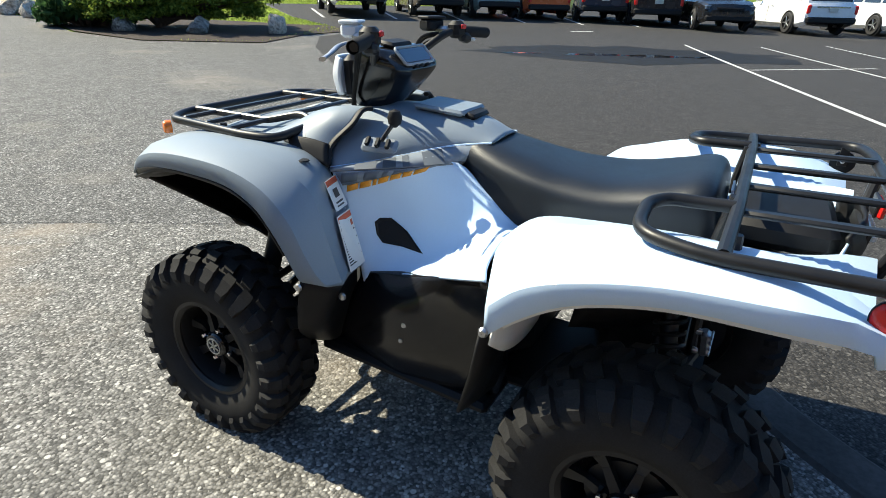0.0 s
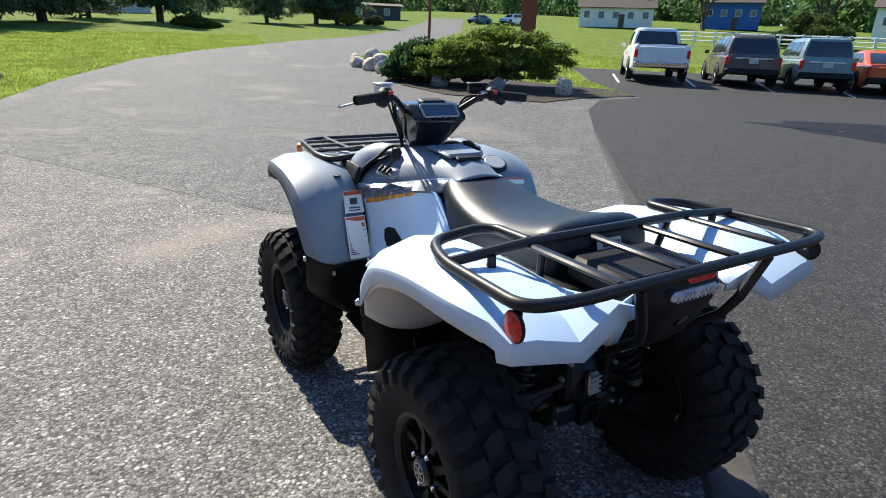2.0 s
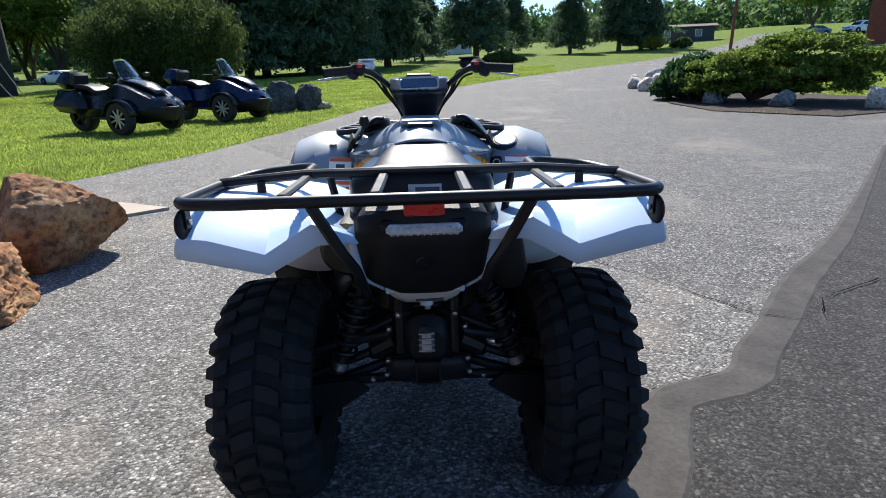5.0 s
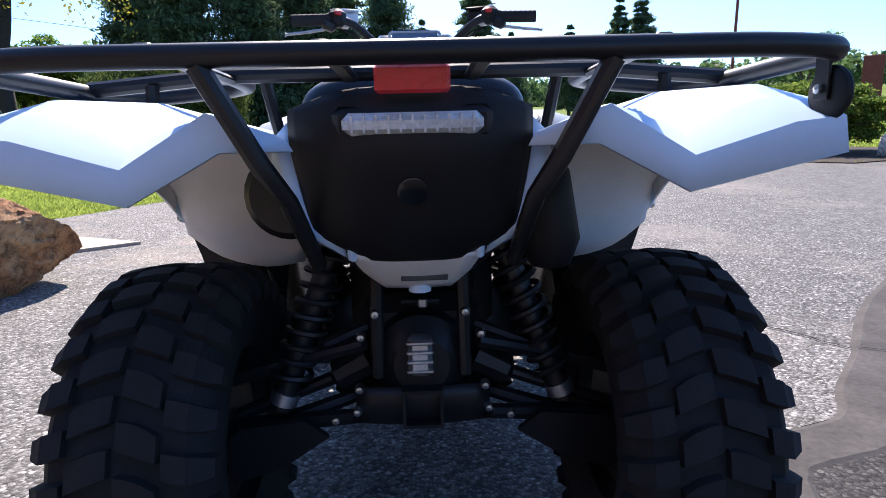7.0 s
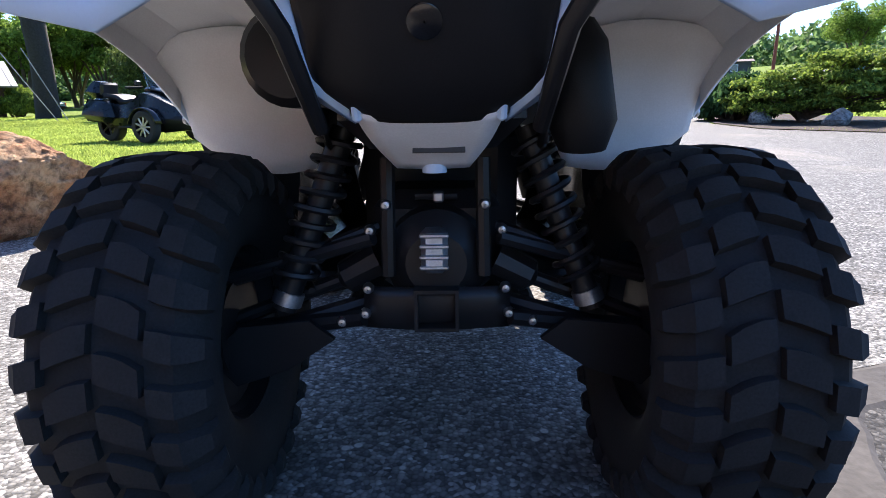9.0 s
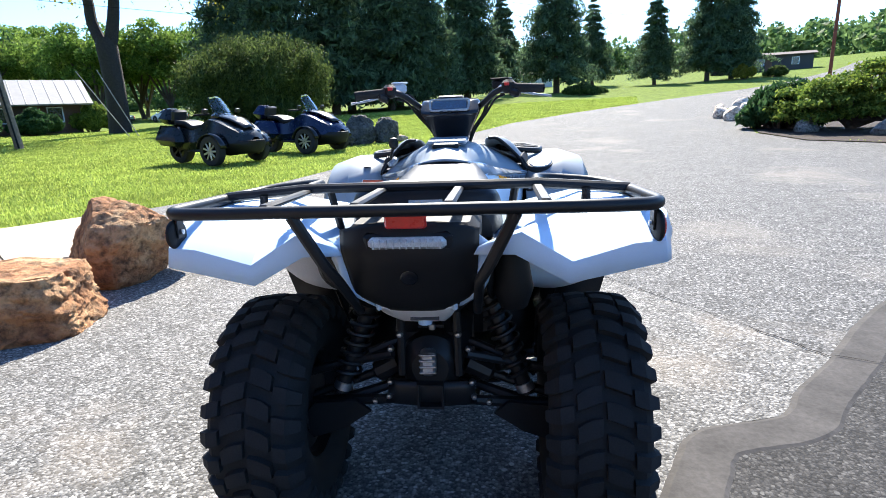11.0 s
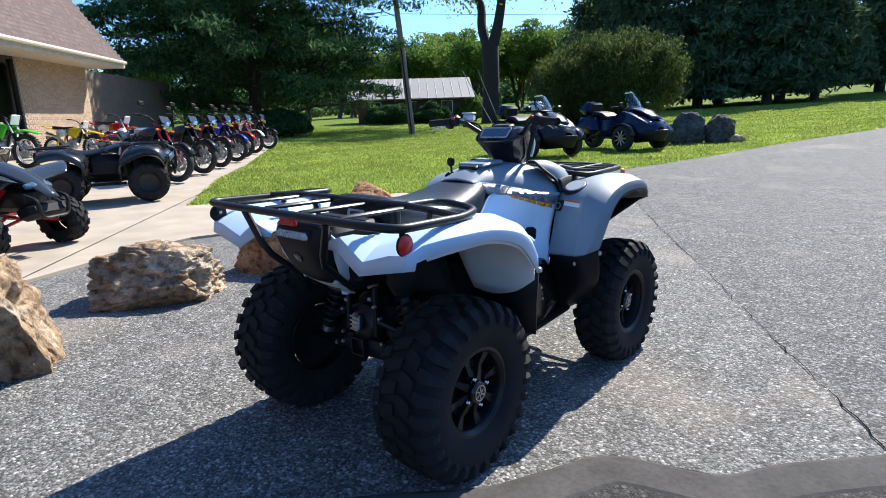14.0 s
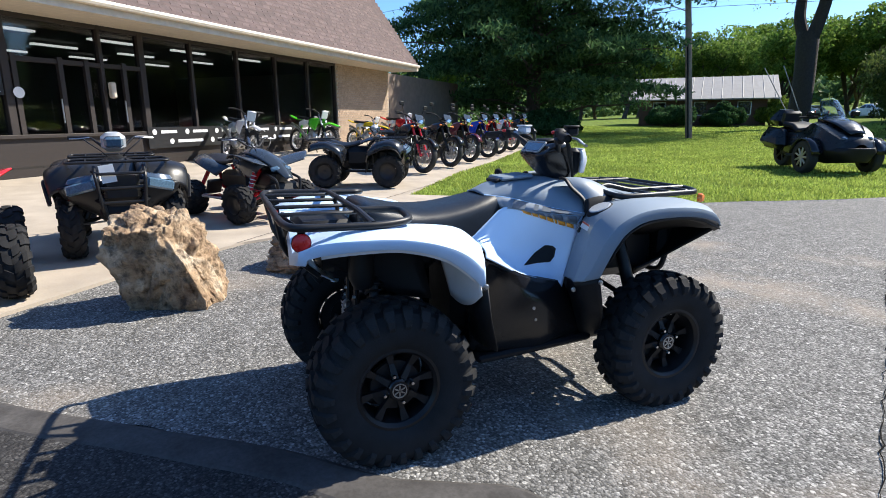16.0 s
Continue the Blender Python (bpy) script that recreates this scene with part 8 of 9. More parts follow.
def make_bike(name, label, at, heading, color, second, road=False, lean=8, scale=1.0):
    """A motorcycle, nose to +y: long-travel dirt bike, or a heavier road bike with a low tank and round lamp."""
    x, y = at
    bike = thing(name, label, "motorcycle", "motorcycles in front of the shop", pose(x, y, land(x, y) + 0.045, 0, -lean, heading) @ Matrix.Diagonal((scale, scale, scale, 1)))
    rf, rr = (0.33, 0.31) if road else (0.35, 0.33)
    yf, yr = 0.74, -0.66
    spoke_wheel(bike, yf, rf, 0.12, STEEL if not road else GLOSSB, not road)
    spoke_wheel(bike, yr, rr, 0.16, STEEL if not road else GLOSSB, not road)
    head = (0, 0.40, 0.95)
    for sg in (-1, 1):
        part("fork", Shape().tube([(sg * 0.09, yf, rf), (sg * 0.09, 0.56, 0.62), (sg * 0.09, 0.36, 1.02)], [0.03, 0.026, 0.022], 8), (REDB if second is REDB else BLACKM) if road else STEEL, bike, "front fork leg")
        part("fork_gaiter", Shape().tube([(sg * 0.09, 0.60, 0.56), (sg * 0.09, 0.51, 0.73)], [0.036, 0.032], 10), BLACKP, bike, "black rubber fork gaiter")
        part("brake_caliper", Shape().box((sg * 0.075, yf - 0.10, rf + 0.05), (0.05, 0.06, 0.09), (-24, 0, 0), 0.012), BLACKM, bike)
        part("shock_absorber", Shape().tube([(sg * 0.12, -0.42, 0.40), (sg * 0.12, -0.34, 0.74)], 0.026, 8), STEEL if road else color, bike)
        part("cable", Shape().tube(smooth_line([(sg * 0.24, 0.27, 1.13), (sg * 0.20, 0.44, 1.08), (sg * 0.10, 0.46, 0.92), (sg * 0.05, 0.36, 0.84)], 5), 0.006, 5), BLACKM, bike, "black control cable")
        part("crank_cover", Shape().lathe([(0.001, sg * 0.165), (0.075, sg * 0.16), (0.09, sg * 0.14), (0.092, sg * 0.10)], (0, -0.03, 0.40), "x", 18), ALLOY, bike, "metal crank cover")
        part("swing_arm", Shape().tube([(sg * 0.09, yr, rr), (sg * 0.10, -0.12, 0.42)], 0.022, 6), ALLOY, bike)
        part("footpeg", Shape().tube([(sg * 0.12, -0.08, 0.36), (sg * 0.26, -0.09, 0.36)], 0.015, 6), BLACKM, bike)
    part("frame", Shape().tube(bent([(0, 0.38, 0.92), (0, 0.25, 0.50), (0, 0.10, 0.34), (0, -0.15, 0.36), (0, -0.20, 0.70), (0, 0.36, 0.88)], 0.06), 0.026, 8), BLACKM, bike, "steel frame")
    part("engine", Shape().box((0, 0.06, 0.48), (0.24, 0.34, 0.26), (12, 0, 0), 0.06).lathe([(0.001, -0.13), (0.10, -0.13), (0.12, 0), (0.10, 0.13), (0.001, 0.13)], (0, -0.02, 0.42), "x", 16), BLACKM if road else ALLOY, bike, "dark engine block" if road else "metal engine")
    fins = Shape()
    for k in range(6):
        fins.box((0, 0.13 + 0.012 * k, 0.56 + 0.032 * k), (0.25, 0.22, 0.013), (-20, 0, 0), 0.003)
    part("cooling_fin", fins, ALLOY if not road else STEEL, bike, "finned cylinder", smooth=False)
    part("chain", Shape().tube(bent([(-0.10, -0.12, 0.47), (-0.10, yr, rr + 0.07), (-0.10, yr - 0.07, rr), (-0.10, yr, rr - 0.07), (-0.10, -0.12, 0.37)], 0.05, closed=True), 0.009, 5, closed=True), BLACKM, bike)
    part("meter", Shape().box((0, 0.43, 1.06), (0.16, 0.07, 0.09), (-30, 0, 0), 0.02), BLACKP, bike, "instrument cluster")
    part("license_plate", Shape().box((0, -0.92 if road else -0.86, 0.66), (0.17, 0.012, 0.11), (14, 0, 0), 0.003), BLACKP, bike)
    part("exhaust", Shape().tube(smooth_line([(0.05, 0.2, 0.5), (0.12, 0.26, 0.36), (0.15, 0.0, 0.32), (0.16, -0.35, 0.42 if road else 0.62), (0.16, -0.75, 0.46 if road else 0.78)], 5), [0.02] * 12 + [0.045] * 9, 8), STEEL, bike, "exhaust pipe")
    part("handlebar", Shape().tube(bent([(-0.38, 0.22, 1.14), (-0.20, 0.30, 1.14), (-0.06, 0.36, 1.04), (0.06, 0.36, 1.04), (0.20, 0.30, 1.14), (0.38, 0.22, 1.14)], 0.05), 0.013, 8), BLACKM, bike)
    for sg in (-1, 1):
        part("grip", Shape().tube([(sg * 0.27, 0.265, 1.14), (sg * 0.39, 0.215, 1.14)], 0.019, 8), RUBBER, bike)
    if road:
        part("tank", Shape().grid(skin([[(0, 0.36, 0.90), (-0.10, 0.34, 0.86), (-0.12, 0.34, 0.76), (0, 0.34, 0.72), (0.12, 0.34, 0.76), (0.10, 0.34, 0.86), (0, 0.36, 0.90)], [(0, 0.15, 0.93), (-0.14, 0.15, 0.87), (-0.15, 0.15, 0.76), (0, 0.15, 0.72), (0.15, 0.15, 0.76), (0.14, 0.15, 0.87), (0, 0.15, 0.93)], [(0, -0.14, 0.84), (-0.08, -0.14, 0.81), (-0.09, -0.14, 0.75), (0, -0.14, 0.72), (0.09, -0.14, 0.75), (0.08, -0.14, 0.81), (0, -0.14, 0.84)]], 4, 3)), color, bike, "painted fuel tank")
        part("head_light", Shape().lathe([(0.001, 0.07), (0.08, 0.06), (0.09, 0.02), (0.06, -0.08), (0.001, -0.1)], (0, 0.52, 0.96), "y", 18), CHROME, bike, "round chrome head light")
        part("seat", Shape().box((0, -0.40, 0.78), (0.25, 0.62, 0.10), (-2, 0, 0), 0.045), VINYL, bike, "black seat")
        part("front_fender", Shape().grid([[(-0.07, yf + (rf + 0.04) * math.cos(a), rf + (rf + 0.04) * math.sin(a)), (0.07, yf + (rf + 0.04) * math.cos(a), rf + (rf + 0.04) * math.sin(a))] for a in (math.pi * (0.15 + 0.7 * k / 8) for k in range(9))]), color, bike, thick=0.012)
        part("rear_fender", Shape().grid([[(-0.09, yr + (rr + 0.05) * math.cos(a), rr + (rr + 0.05) * math.sin(a)), (0.09, yr + (rr + 0.05) * math.cos(a), rr + (rr + 0.05) * math.sin(a))] for a in (math.pi * (0.3 + 0.65 * k / 8) for k in range(9))]), color, bike, thick=0.012)
        part("windscreen", Shape().box((0, 0.50, 1.08), (0.22, 0.015, 0.15), (28, 0, 0), 0.006), CARGLASS, bike)
        part("side_fairing", Shape().grid(skin([[(-0.09, 0.50, 0.98), (-0.17, 0.42, 0.80), (-0.15, 0.34, 0.56)], [(-0.15, 0.22, 0.92), (-0.20, 0.18, 0.76), (-0.17, 0.14, 0.52)], [(-0.12, -0.05, 0.84), (-0.15, -0.05, 0.72), (-0.14, -0.04, 0.58)]], 3, 3)).both(), color, bike, "painted side fairing", thick=0.012)
        part("side_cover", Shape().box((0, -0.22, 0.62), (0.26, 0.36, 0.24), (8, 0, 0), 0.05), BLACKP, bike, "black side cover")
        for sg in (-1, 1):
            for yy, zz in ((0.50, 0.90), (-0.82, 0.74)):
                part("turn_signal", Shape().tube([(sg * 0.08, yy, zz), (sg * 0.16, yy, zz)], 0.008, 5).box((sg * 0.18, yy, zz), (0.07, 0.05, 0.04), (0, 0, 0), 0.015), AMBER, bike, "amber turn signal")
        part("radiator", Shape().box((0, 0.36, 0.62), (0.28, 0.06, 0.26), (-14, 0, 0), 0.01), BLACKM, bike)
        part("tail", Shape().box((0, -0.74, 0.80), (0.16, 0.26, 0.08), (12, 0, 0), 0.03), second, bike, "tail piece")
        for sg in (-1, 1):
            part("mirror_arm", Shape().tube([(sg * 0.24, 0.28, 1.15), (sg * 0.30, 0.30, 1.30)], 0.007, 6), BLACKM, bike)
            part("mirror", Shape().box((sg * 0.32, 0.30, 1.33), (0.13, 0.03, 0.08), (0, 0, 0), 0.02), BLACKP, bike)
    else:
        part("shroud", Shape().grid(skin([[(-0.10, 0.42, 0.90), (-0.14, 0.36, 0.74), (-0.15, 0.28, 0.60)], [(-0.12, 0.16, 0.92), (-0.17, 0.14, 0.78), (-0.14, 0.12, 0.66)], [(-0.08, -0.08, 0.90), (-0.10, -0.08, 0.80), (-0.10, -0.06, 0.72)]], 3, 3)).both(), color, bike, "coloured plastic shroud", thick=0.012)
        part("tank", Shape().box((0, 0.16, 0.88), (0.20, 0.36, 0.12), (-6, 0, 0), 0.05), color, bike)
        part("seat", Shape().grid(skin([[(-0.06, 0.12, 0.94), (0, 0.12, 0.95), (0.06, 0.12, 0.94)], [(-0.09, -0.2, 0.92), (0, -0.2, 0.93), (0.09, -0.2, 0.92)], [(-0.08, -0.62, 0.96), (0, -0.62, 0.97), (0.08, -0.62, 0.96)]], 3, 3)), VINYL, bike, "long black seat", thick=0.07)
        part("side_plate", Shape().box((0, -0.36, 0.80), (0.22, 0.34, 0.20), (16, 0, 0), 0.05), second, bike, "side number panel")
        part("front_fender", Shape().grid(skin([[(-0.06, 1.10, 0.70), (0, 1.12, 0.73), (0.06, 1.10, 0.70)], [(-0.08, 0.75, 0.78), (0, 0.75, 0.82), (0.08, 0.75, 0.78)], [(-0.06, 0.42, 0.74), (0, 0.42, 0.78), (0.06, 0.42, 0.74)]], 3, 3)), color, bike, "long plastic front fender", thick=0.01)
        part("rear_fender", Shape().grid(skin([[(-0.08, -0.45, 0.88), (0, -0.45, 0.91), (0.08, -0.45, 0.88)], [(-0.08, -0.75, 0.92), (0, -0.75, 0.96), (0.08, -0.75, 0.92)], [(-0.05, -1.02, 1.0), (0, -1.02, 1.03), (0.05, -1.02, 1.0)]], 3, 3)), color, bike, "upswept rear fender", thick=0.01)
        part("front_plate", Shape().box((0, 0.50, 1.02), (0.20, 0.03, 0.22), (-18, 0, 0), 0.02), second, bike)
    part("stand", Shape().tube([(-0.08, -0.10, 0.34), (-0.26, -0.12, 0.0)], 0.014, 6), BLACKM, bike)
    return bike


GREENB, YELLOWB, REDB = paint("green_plastic", (0.09, 0.55, 0.02)), paint("yellow_plastic", (0.75, 0.55, 0.02)), paint("red_plastic_paint", (0.5, 0.015, 0.02))
BLUEB, BURG, GREYB = paint("blue_plastic", (0.015, 0.05, 0.45)), paint("burgundy_paint", (0.09, 0.012, 0.02)), paint("grey_blue_paint", (0.30, 0.38, 0.45))
ROW = [("black road motorcycle with red fork parked on the walk", BLK, REDB), ("black touring motorcycle with a pale blue pannier", BLK, GREYB), ("black and burgundy motorcycle parked on the walk", BURG, BLK), ("bright blue motorcycle parked on the walk", BLUEB, W_PAINT), ("red and black motorcycle parked on the walk", REDB, BLK), ("white and red motorcycle parked on the walk", W_PAINT, REDB), ("black motorcycle at the end of the row", BLK, BLK)]
SPOTS = [(-10.6, 2.8), (-11.8, 3.98), (-12.95, 5.05), (-14.2, 6.15), (-15.5, 7.2), (-16.9, 8.45), (-18.4, 9.9)]
for i, ((says, one, two), spot) in enumerate(zip(ROW, SPOTS)):
    made = make_bike("motorcycle", says, spot, -66 - 3 * (i % 3), one, two, True, scale=1.13)
    if i == 1:
        part("pannier", Shape().box((0.24, -0.52, 0.74), (0.22, 0.42, 0.32), (0, 0, 0), 0.05).box((-0.24, -0.52, 0.74), (0.22, 0.42, 0.32), (0, 0, 0), 0.05), GREYB, made, "pale blue hard pannier")
make_bike("dirt_bike", "lime green dirt bike in front of the shop window", (-16.6, 1.75), -62, GREENB, W_PAINT, scale=1.18, lean=5)
make_bike("dirt_bike", "yellow dirt bike in front of the brick pier", (-18.6, 4.0), -60, YELLOWB, W_PAINT, scale=1.0)
make_bike("dirt_bike", "red and white dirt bike by the brick corner", (-19.2, 5.4), -66, REDB, W_PAINT, scale=1.12)
make_bike("dirt_bike", "white dirt bike in front of the shop window", (-13.9, -0.6), -70, W_PAINT, GREYB, scale=1.18)


# other quad bikes on the walk
PALEBLUE = surface("bluish_lamp_lens", (0.10, 0.165, 0.23), 0.12, vary=0.3, scale=70, fine=500, bump=0.4, depth=0.001, coat=0.6)


def small_quad(label, at, heading, color, second, style, scale=1.0):
    x, y = at
    q = thing("quad_bike", label, "quad bike", "quad bikes in front of the shop", pose(x, y, land(x, y) + 0.045, 0, 0, heading) @ Matrix.Diagonal((scale, scale, scale * (0.88 if style == "sport" else 1.0), 1)))
    sport = style == "sport"
    rf, rr = (0.27, 0.26) if sport else (0.31, 0.31)
    for sg in (-1, 1):
        for yy, r, w in ((0.60, rf, 0.19), (-0.60, rr, 0.26)):
            c = (sg * 0.44, yy, r)
            tyre = part("tyre", tyre_shape(c, r, w, r * 0.5, 16, sg), RUBBER, q, "knobbly black tyre")
            add_lugs(tyre, c, r, w, 14)
            part("rim", Shape().lathe([(r * 0.5, sg * w * 0.42), (r * 0.42, sg * w * 0.3), (r * 0.16, sg * w * 0.22), (0.001, sg * w * 0.26)], c, "x", 20), BLACKM, tyre, "wheel rim")
            part("suspension_arm", Shape().tube([(sg * 0.10, yy * 0.9, 0.40), (sg * 0.38, yy, r)], 0.018, 6), second if sport else BLACKM, q)
            part("shock_absorber", Shape().tube([(sg * 0.16, yy * 0.9, 0.70), (sg * 0.32, yy, r + 0.06)], 0.028, 8), second if sport else BLACKM, q)
        ff = [[(sg * 0.14, 0.93, 0.70 + 0.02), (sg * 0.40, 0.92, 0.70), (sg * 0.55, 0.86, 0.64), (sg * 0.56, 0.84, 0.56)], [(sg * 0.14, 0.80, 0.86), (sg * 0.40, 0.80, 0.86), (sg * 0.57, 0.76, 0.80), (sg * 0.585, 0.76, 0.70)], [(sg * 0.14, 0.55, 0.90), (sg * 0.40, 0.55, 0.90), (sg * 0.58, 0.55, 0.84), (sg * 0.60, 0.55, 0.74)], [(sg * 0.16, 0.32, 0.84), (sg * 0.38, 0.28, 0.80), (sg * 0.56, 0.24, 0.70), (sg * 0.585, 0.26, 0.62)], [(sg * 0.20, 0.22, 0.52), (sg * 0.36, 0.18, 0.50), (sg * 0.52, 0.18, 0.48), (sg * 0.56, 0.22, 0.46)]]
        if sport:
            ff = [[(sg * 0.10, 0.78, 0.76), (sg * 0.24, 0.80, 0.80), (sg * 0.36, 0.84, 0.84)], [(sg * 0.12, 0.60, 0.84), (sg * 0.34, 0.60, 0.90), (sg * 0.52, 0.66, 0.94)], [(sg * 0.14, 0.36, 0.84), (sg * 0.32, 0.34, 0.86), (sg * 0.46, 0.42, 0.88)]]
            shroud = [[(sg * 0.08, 0.72, 0.80), (sg * 0.17, 0.62, 0.70), (sg * 0.16, 0.52, 0.56)], [(sg * 0.13, 0.40, 0.92), (sg * 0.22, 0.36, 0.80), (sg * 0.20, 0.34, 0.62)], [(sg * 0.13, 0.10, 0.90), (sg * 0.19, 0.10, 0.80), (sg * 0.17, 0.12, 0.68)]]
            part("shroud", Shape().grid(skin(shroud, 4, 4)), color, q, "plastic side shroud", thick=0.012)
        part("front_fender", Shape().grid(skin(ff, 4, 4)), color, q, "plastic front fender", thick=0.012)
        rf_rows = [[(sg * 0.18, -0.20, 0.50), (sg * 0.34, -0.22, 0.50), (sg * 0.52, -0.24, 0.48), (sg * 0.56, -0.26, 0.46)], [(sg * 0.15, -0.26, 0.76), (sg * 0.34, -0.28, 0.76), (sg * 0.54, -0.30, 0.70), (sg * 0.57, -0.32, 0.62)], [(sg * 0.16, -0.58, 0.84), (sg * 0.36, -0.58, 0.88), (sg * 0.57, -0.56, 0.84), (sg * 0.60, -0.56, 0.74)], [(sg * 0.14, -0.90, 0.84), (sg * 0.34, -0.90, 0.84), (sg * 0.54, -0.88, 0.78), (sg * 0.57, -0.88, 0.68)]]
        if sport:
            rf_rows = [[(sg * 0.12, -0.12, 0.72), (sg * 0.20, -0.16, 0.66), (sg * 0.26, -0.22, 0.58)], [(sg * 0.13, -0.45, 0.80), (sg * 0.26, -0.46, 0.81), (sg * 0.34, -0.47, 0.72)], [(sg * 0.10, -0.70, 0.86), (sg * 0.22, -0.70, 0.85), (sg * 0.31, -0.69, 0.80)], [(sg * 0.05, -0.82, 0.87), (sg * 0.10, -0.82, 0.87), (sg * 0.17, -0.82, 0.85)]]
        part("rear_fender", Shape().grid(skin(rf_rows, 4, 4)), color, q, "plastic rear fender", thick=0.012)
        part("grip", Shape().tube([(sg * 0.24, 0.18, 1.12), (sg * 0.38, 0.12, 1.12)], 0.02, 8), RUBBER, q)
        if not sport:
            part("head_light", Shape().box((sg * 0.30, 0.905, 0.735), (0.27, 0.10, 0.12), (-14, sg * 10, -sg * 16), 0.03), AMBERLIGHT, q, "clear angled head light")
            part("lens", Shape().box((sg * 0.325, 0.972, 0.70), (0.25, 0.04, 0.10), (6, sg * 14, -sg * 16), 0.018), PALEBLUE, q, "bright bluish head light lens")
            part("fender_flare", Shape().tube(smooth_line([(sg * 0.575, 0.86, 0.55), (sg * 0.60, 0.76, 0.70), (sg * 0.612, 0.55, 0.74), (sg * 0.60, 0.26, 0.62)], 4), 0.016, 6), BLACKP, q, "black fender edge")
            part("mud_flap", Shape().box((sg * 0.46, 0.20, 0.40), (0.20, 0.02, 0.22), (-10, 0, 0), 0.008), BLACKP, q)
            for k in range(3):
                part("vent_slat", Shape().box((sg * 0.10, 1.0 - 0.008 * k, 0.70 - 0.055 * k), (0.18, 0.02, 0.016), (-20, 0, -sg * 6), 0.004), GLOSSB, q)
            part("tie_rod", Shape().tube([(sg * 0.06, 0.74, 0.36), (sg * 0.37, 0.66, 0.33)], 0.010, 6), STEEL, q)
            part("guard_post", Shape().tube(bent([(sg * 0.20, 0.92, 0.88), (sg * 0.20, 1.045, 0.80), (sg * 0.17, 1.04, 0.50), (sg * 0.14, 0.84, 0.38)], 0.05), 0.016, 8), BLACKM, q, "black guard post")
            part("cable", Shape().tube(smooth_line([(sg * 0.26, 0.17, 1.12), (sg * 0.22, 0.36, 1.08), (sg * 0.10, 0.42, 0.98), (sg * 0.06, 0.36, 0.92)], 5), 0.006, 5), BLACKM, q, "black control cable")
            part("lever", Shape().tube(smooth_line([(sg * 0.20, 0.24, 1.12), (sg * 0.28, 0.24, 1.115), (sg * 0.37, 0.19, 1.11)], 4), 0.008, 6), STEEL, q, "metal brake lever")
        else:
            part("lever", Shape().tube(smooth_line([(sg * 0.20, 0.24, 1.12), (sg * 0.28, 0.25, 1.115), (sg * 0.37, 0.20, 1.11)], 4), 0.008, 6), STEEL, q, "metal brake lever")
            part("cable", Shape().tube(smooth_line([(sg * 0.22, 0.20, 1.12), (sg * 0.18, 0.40, 1.10), (sg * 0.08, 0.46, 0.98), (sg * 0.05, 0.36, 0.92)], 5), 0.007, 5), BLACKM, q, "black control cable")
            part("nerf_bar", Shape().tube(bent([(sg * 0.16, 0.26, 0.34), (sg * 0.46, 0.22, 0.32), (sg * 0.48, -0.24, 0.32), (sg * 0.16, -0.28, 0.36)], 0.07), 0.016, 8), ALLOY, q, "bare metal side bar")
            part("fork_arm", Shape().tube([(sg * 0.11, 0.44, 0.38), (sg * 0.38, 0.58, 0.27)], 0.017, 6), second, q, "coloured lower arm")
            part("fork_arm", Shape().tube([(sg * 0.11, 0.72, 0.38), (sg * 0.38, 0.62, 0.27)], 0.017, 6), second, q, "coloured lower arm")
            part("head_light", Shape().box((sg * 0.085, 0.86, 0.735), (0.11, 0.07, 0.05), (-35, sg * 14, -sg * 18), 0.015), PALEBLUE, q, "narrow slanted head light")
            part("heel_guard", Shape().box((sg * 0.30, -0.22, 0.44), (0.20, 0.05, 0.22), (-24, 0, 0), 0.012), BLACKP, q)
            part("spring", Shape().tube([(sg * (0.165 + 0.15 * k / 48) + 0.034 * math.cos(k * 0.9), 0.54 + 0.06 * k / 48 + 0.034 * math.sin(k * 0.9), 0.69 - 0.34 * k / 48) for k in range(49)], 0.0065, 5), W_PAINT, q, "pale coil spring")
        part("footboard", Shape().box((sg * 0.34, 0.02, 0.31), (0.22, 0.5, 0.03), (0, 0, 0), 0.01), BLACKP if not sport else second, q)
    body = [[(-0.15, 0.88, 0.74), (0, 0.90, 0.76), (0.15, 0.88, 0.74)], [(-0.17, 0.55, 0.88), (0, 0.55, 0.92), (0.17, 0.55, 0.88)], [(-0.20, 0.25, 0.88), (0, 0.25, 0.94), (0.20, 0.25, 0.88)], [(-0.15, 0.0, 0.80), (0, 0.0, 0.86), (0.15, 0.0, 0.80)]]
    if sport:
        body = [[(-0.05, 1.02, 0.60), (0, 1.04, 0.62), (0.05, 1.02, 0.60)], [(-0.12, 0.80, 0.78), (0, 0.80, 0.83), (0.12, 0.80, 0.78)], [(-0.15, 0.50, 0.90), (0, 0.50, 0.97), (0.15, 0.50, 0.90)], [(-0.15, 0.22, 0.92), (0, 0.22, 0.99), (0.15, 0.22, 0.92)], [(-0.10, 0.0, 0.84), (0, 0.0, 0.90), (0.10, 0.0, 0.84)]]
    part("hood", Shape().grid(skin(body, 4, 4)), color, q, "moulded hood", thick=0.012)
    part("seat", Shape().grid(skin([[(-0.10, 0.05, 0.82), (0, 0.05, 0.87), (0.10, 0.05, 0.82)], [(-0.16, -0.25, 0.76), (0, -0.25, 0.82), (0.16, -0.25, 0.76)], [(-0.17, -0.60, 0.80), (0, -0.60, 0.87), (0.17, -0.60, 0.80)], [(-0.12, -0.80, 0.80), (0, -0.80, 0.85), (0.12, -0.80, 0.80)]], 4, 4)), VINYL, q, "black seat", thick=0.04)
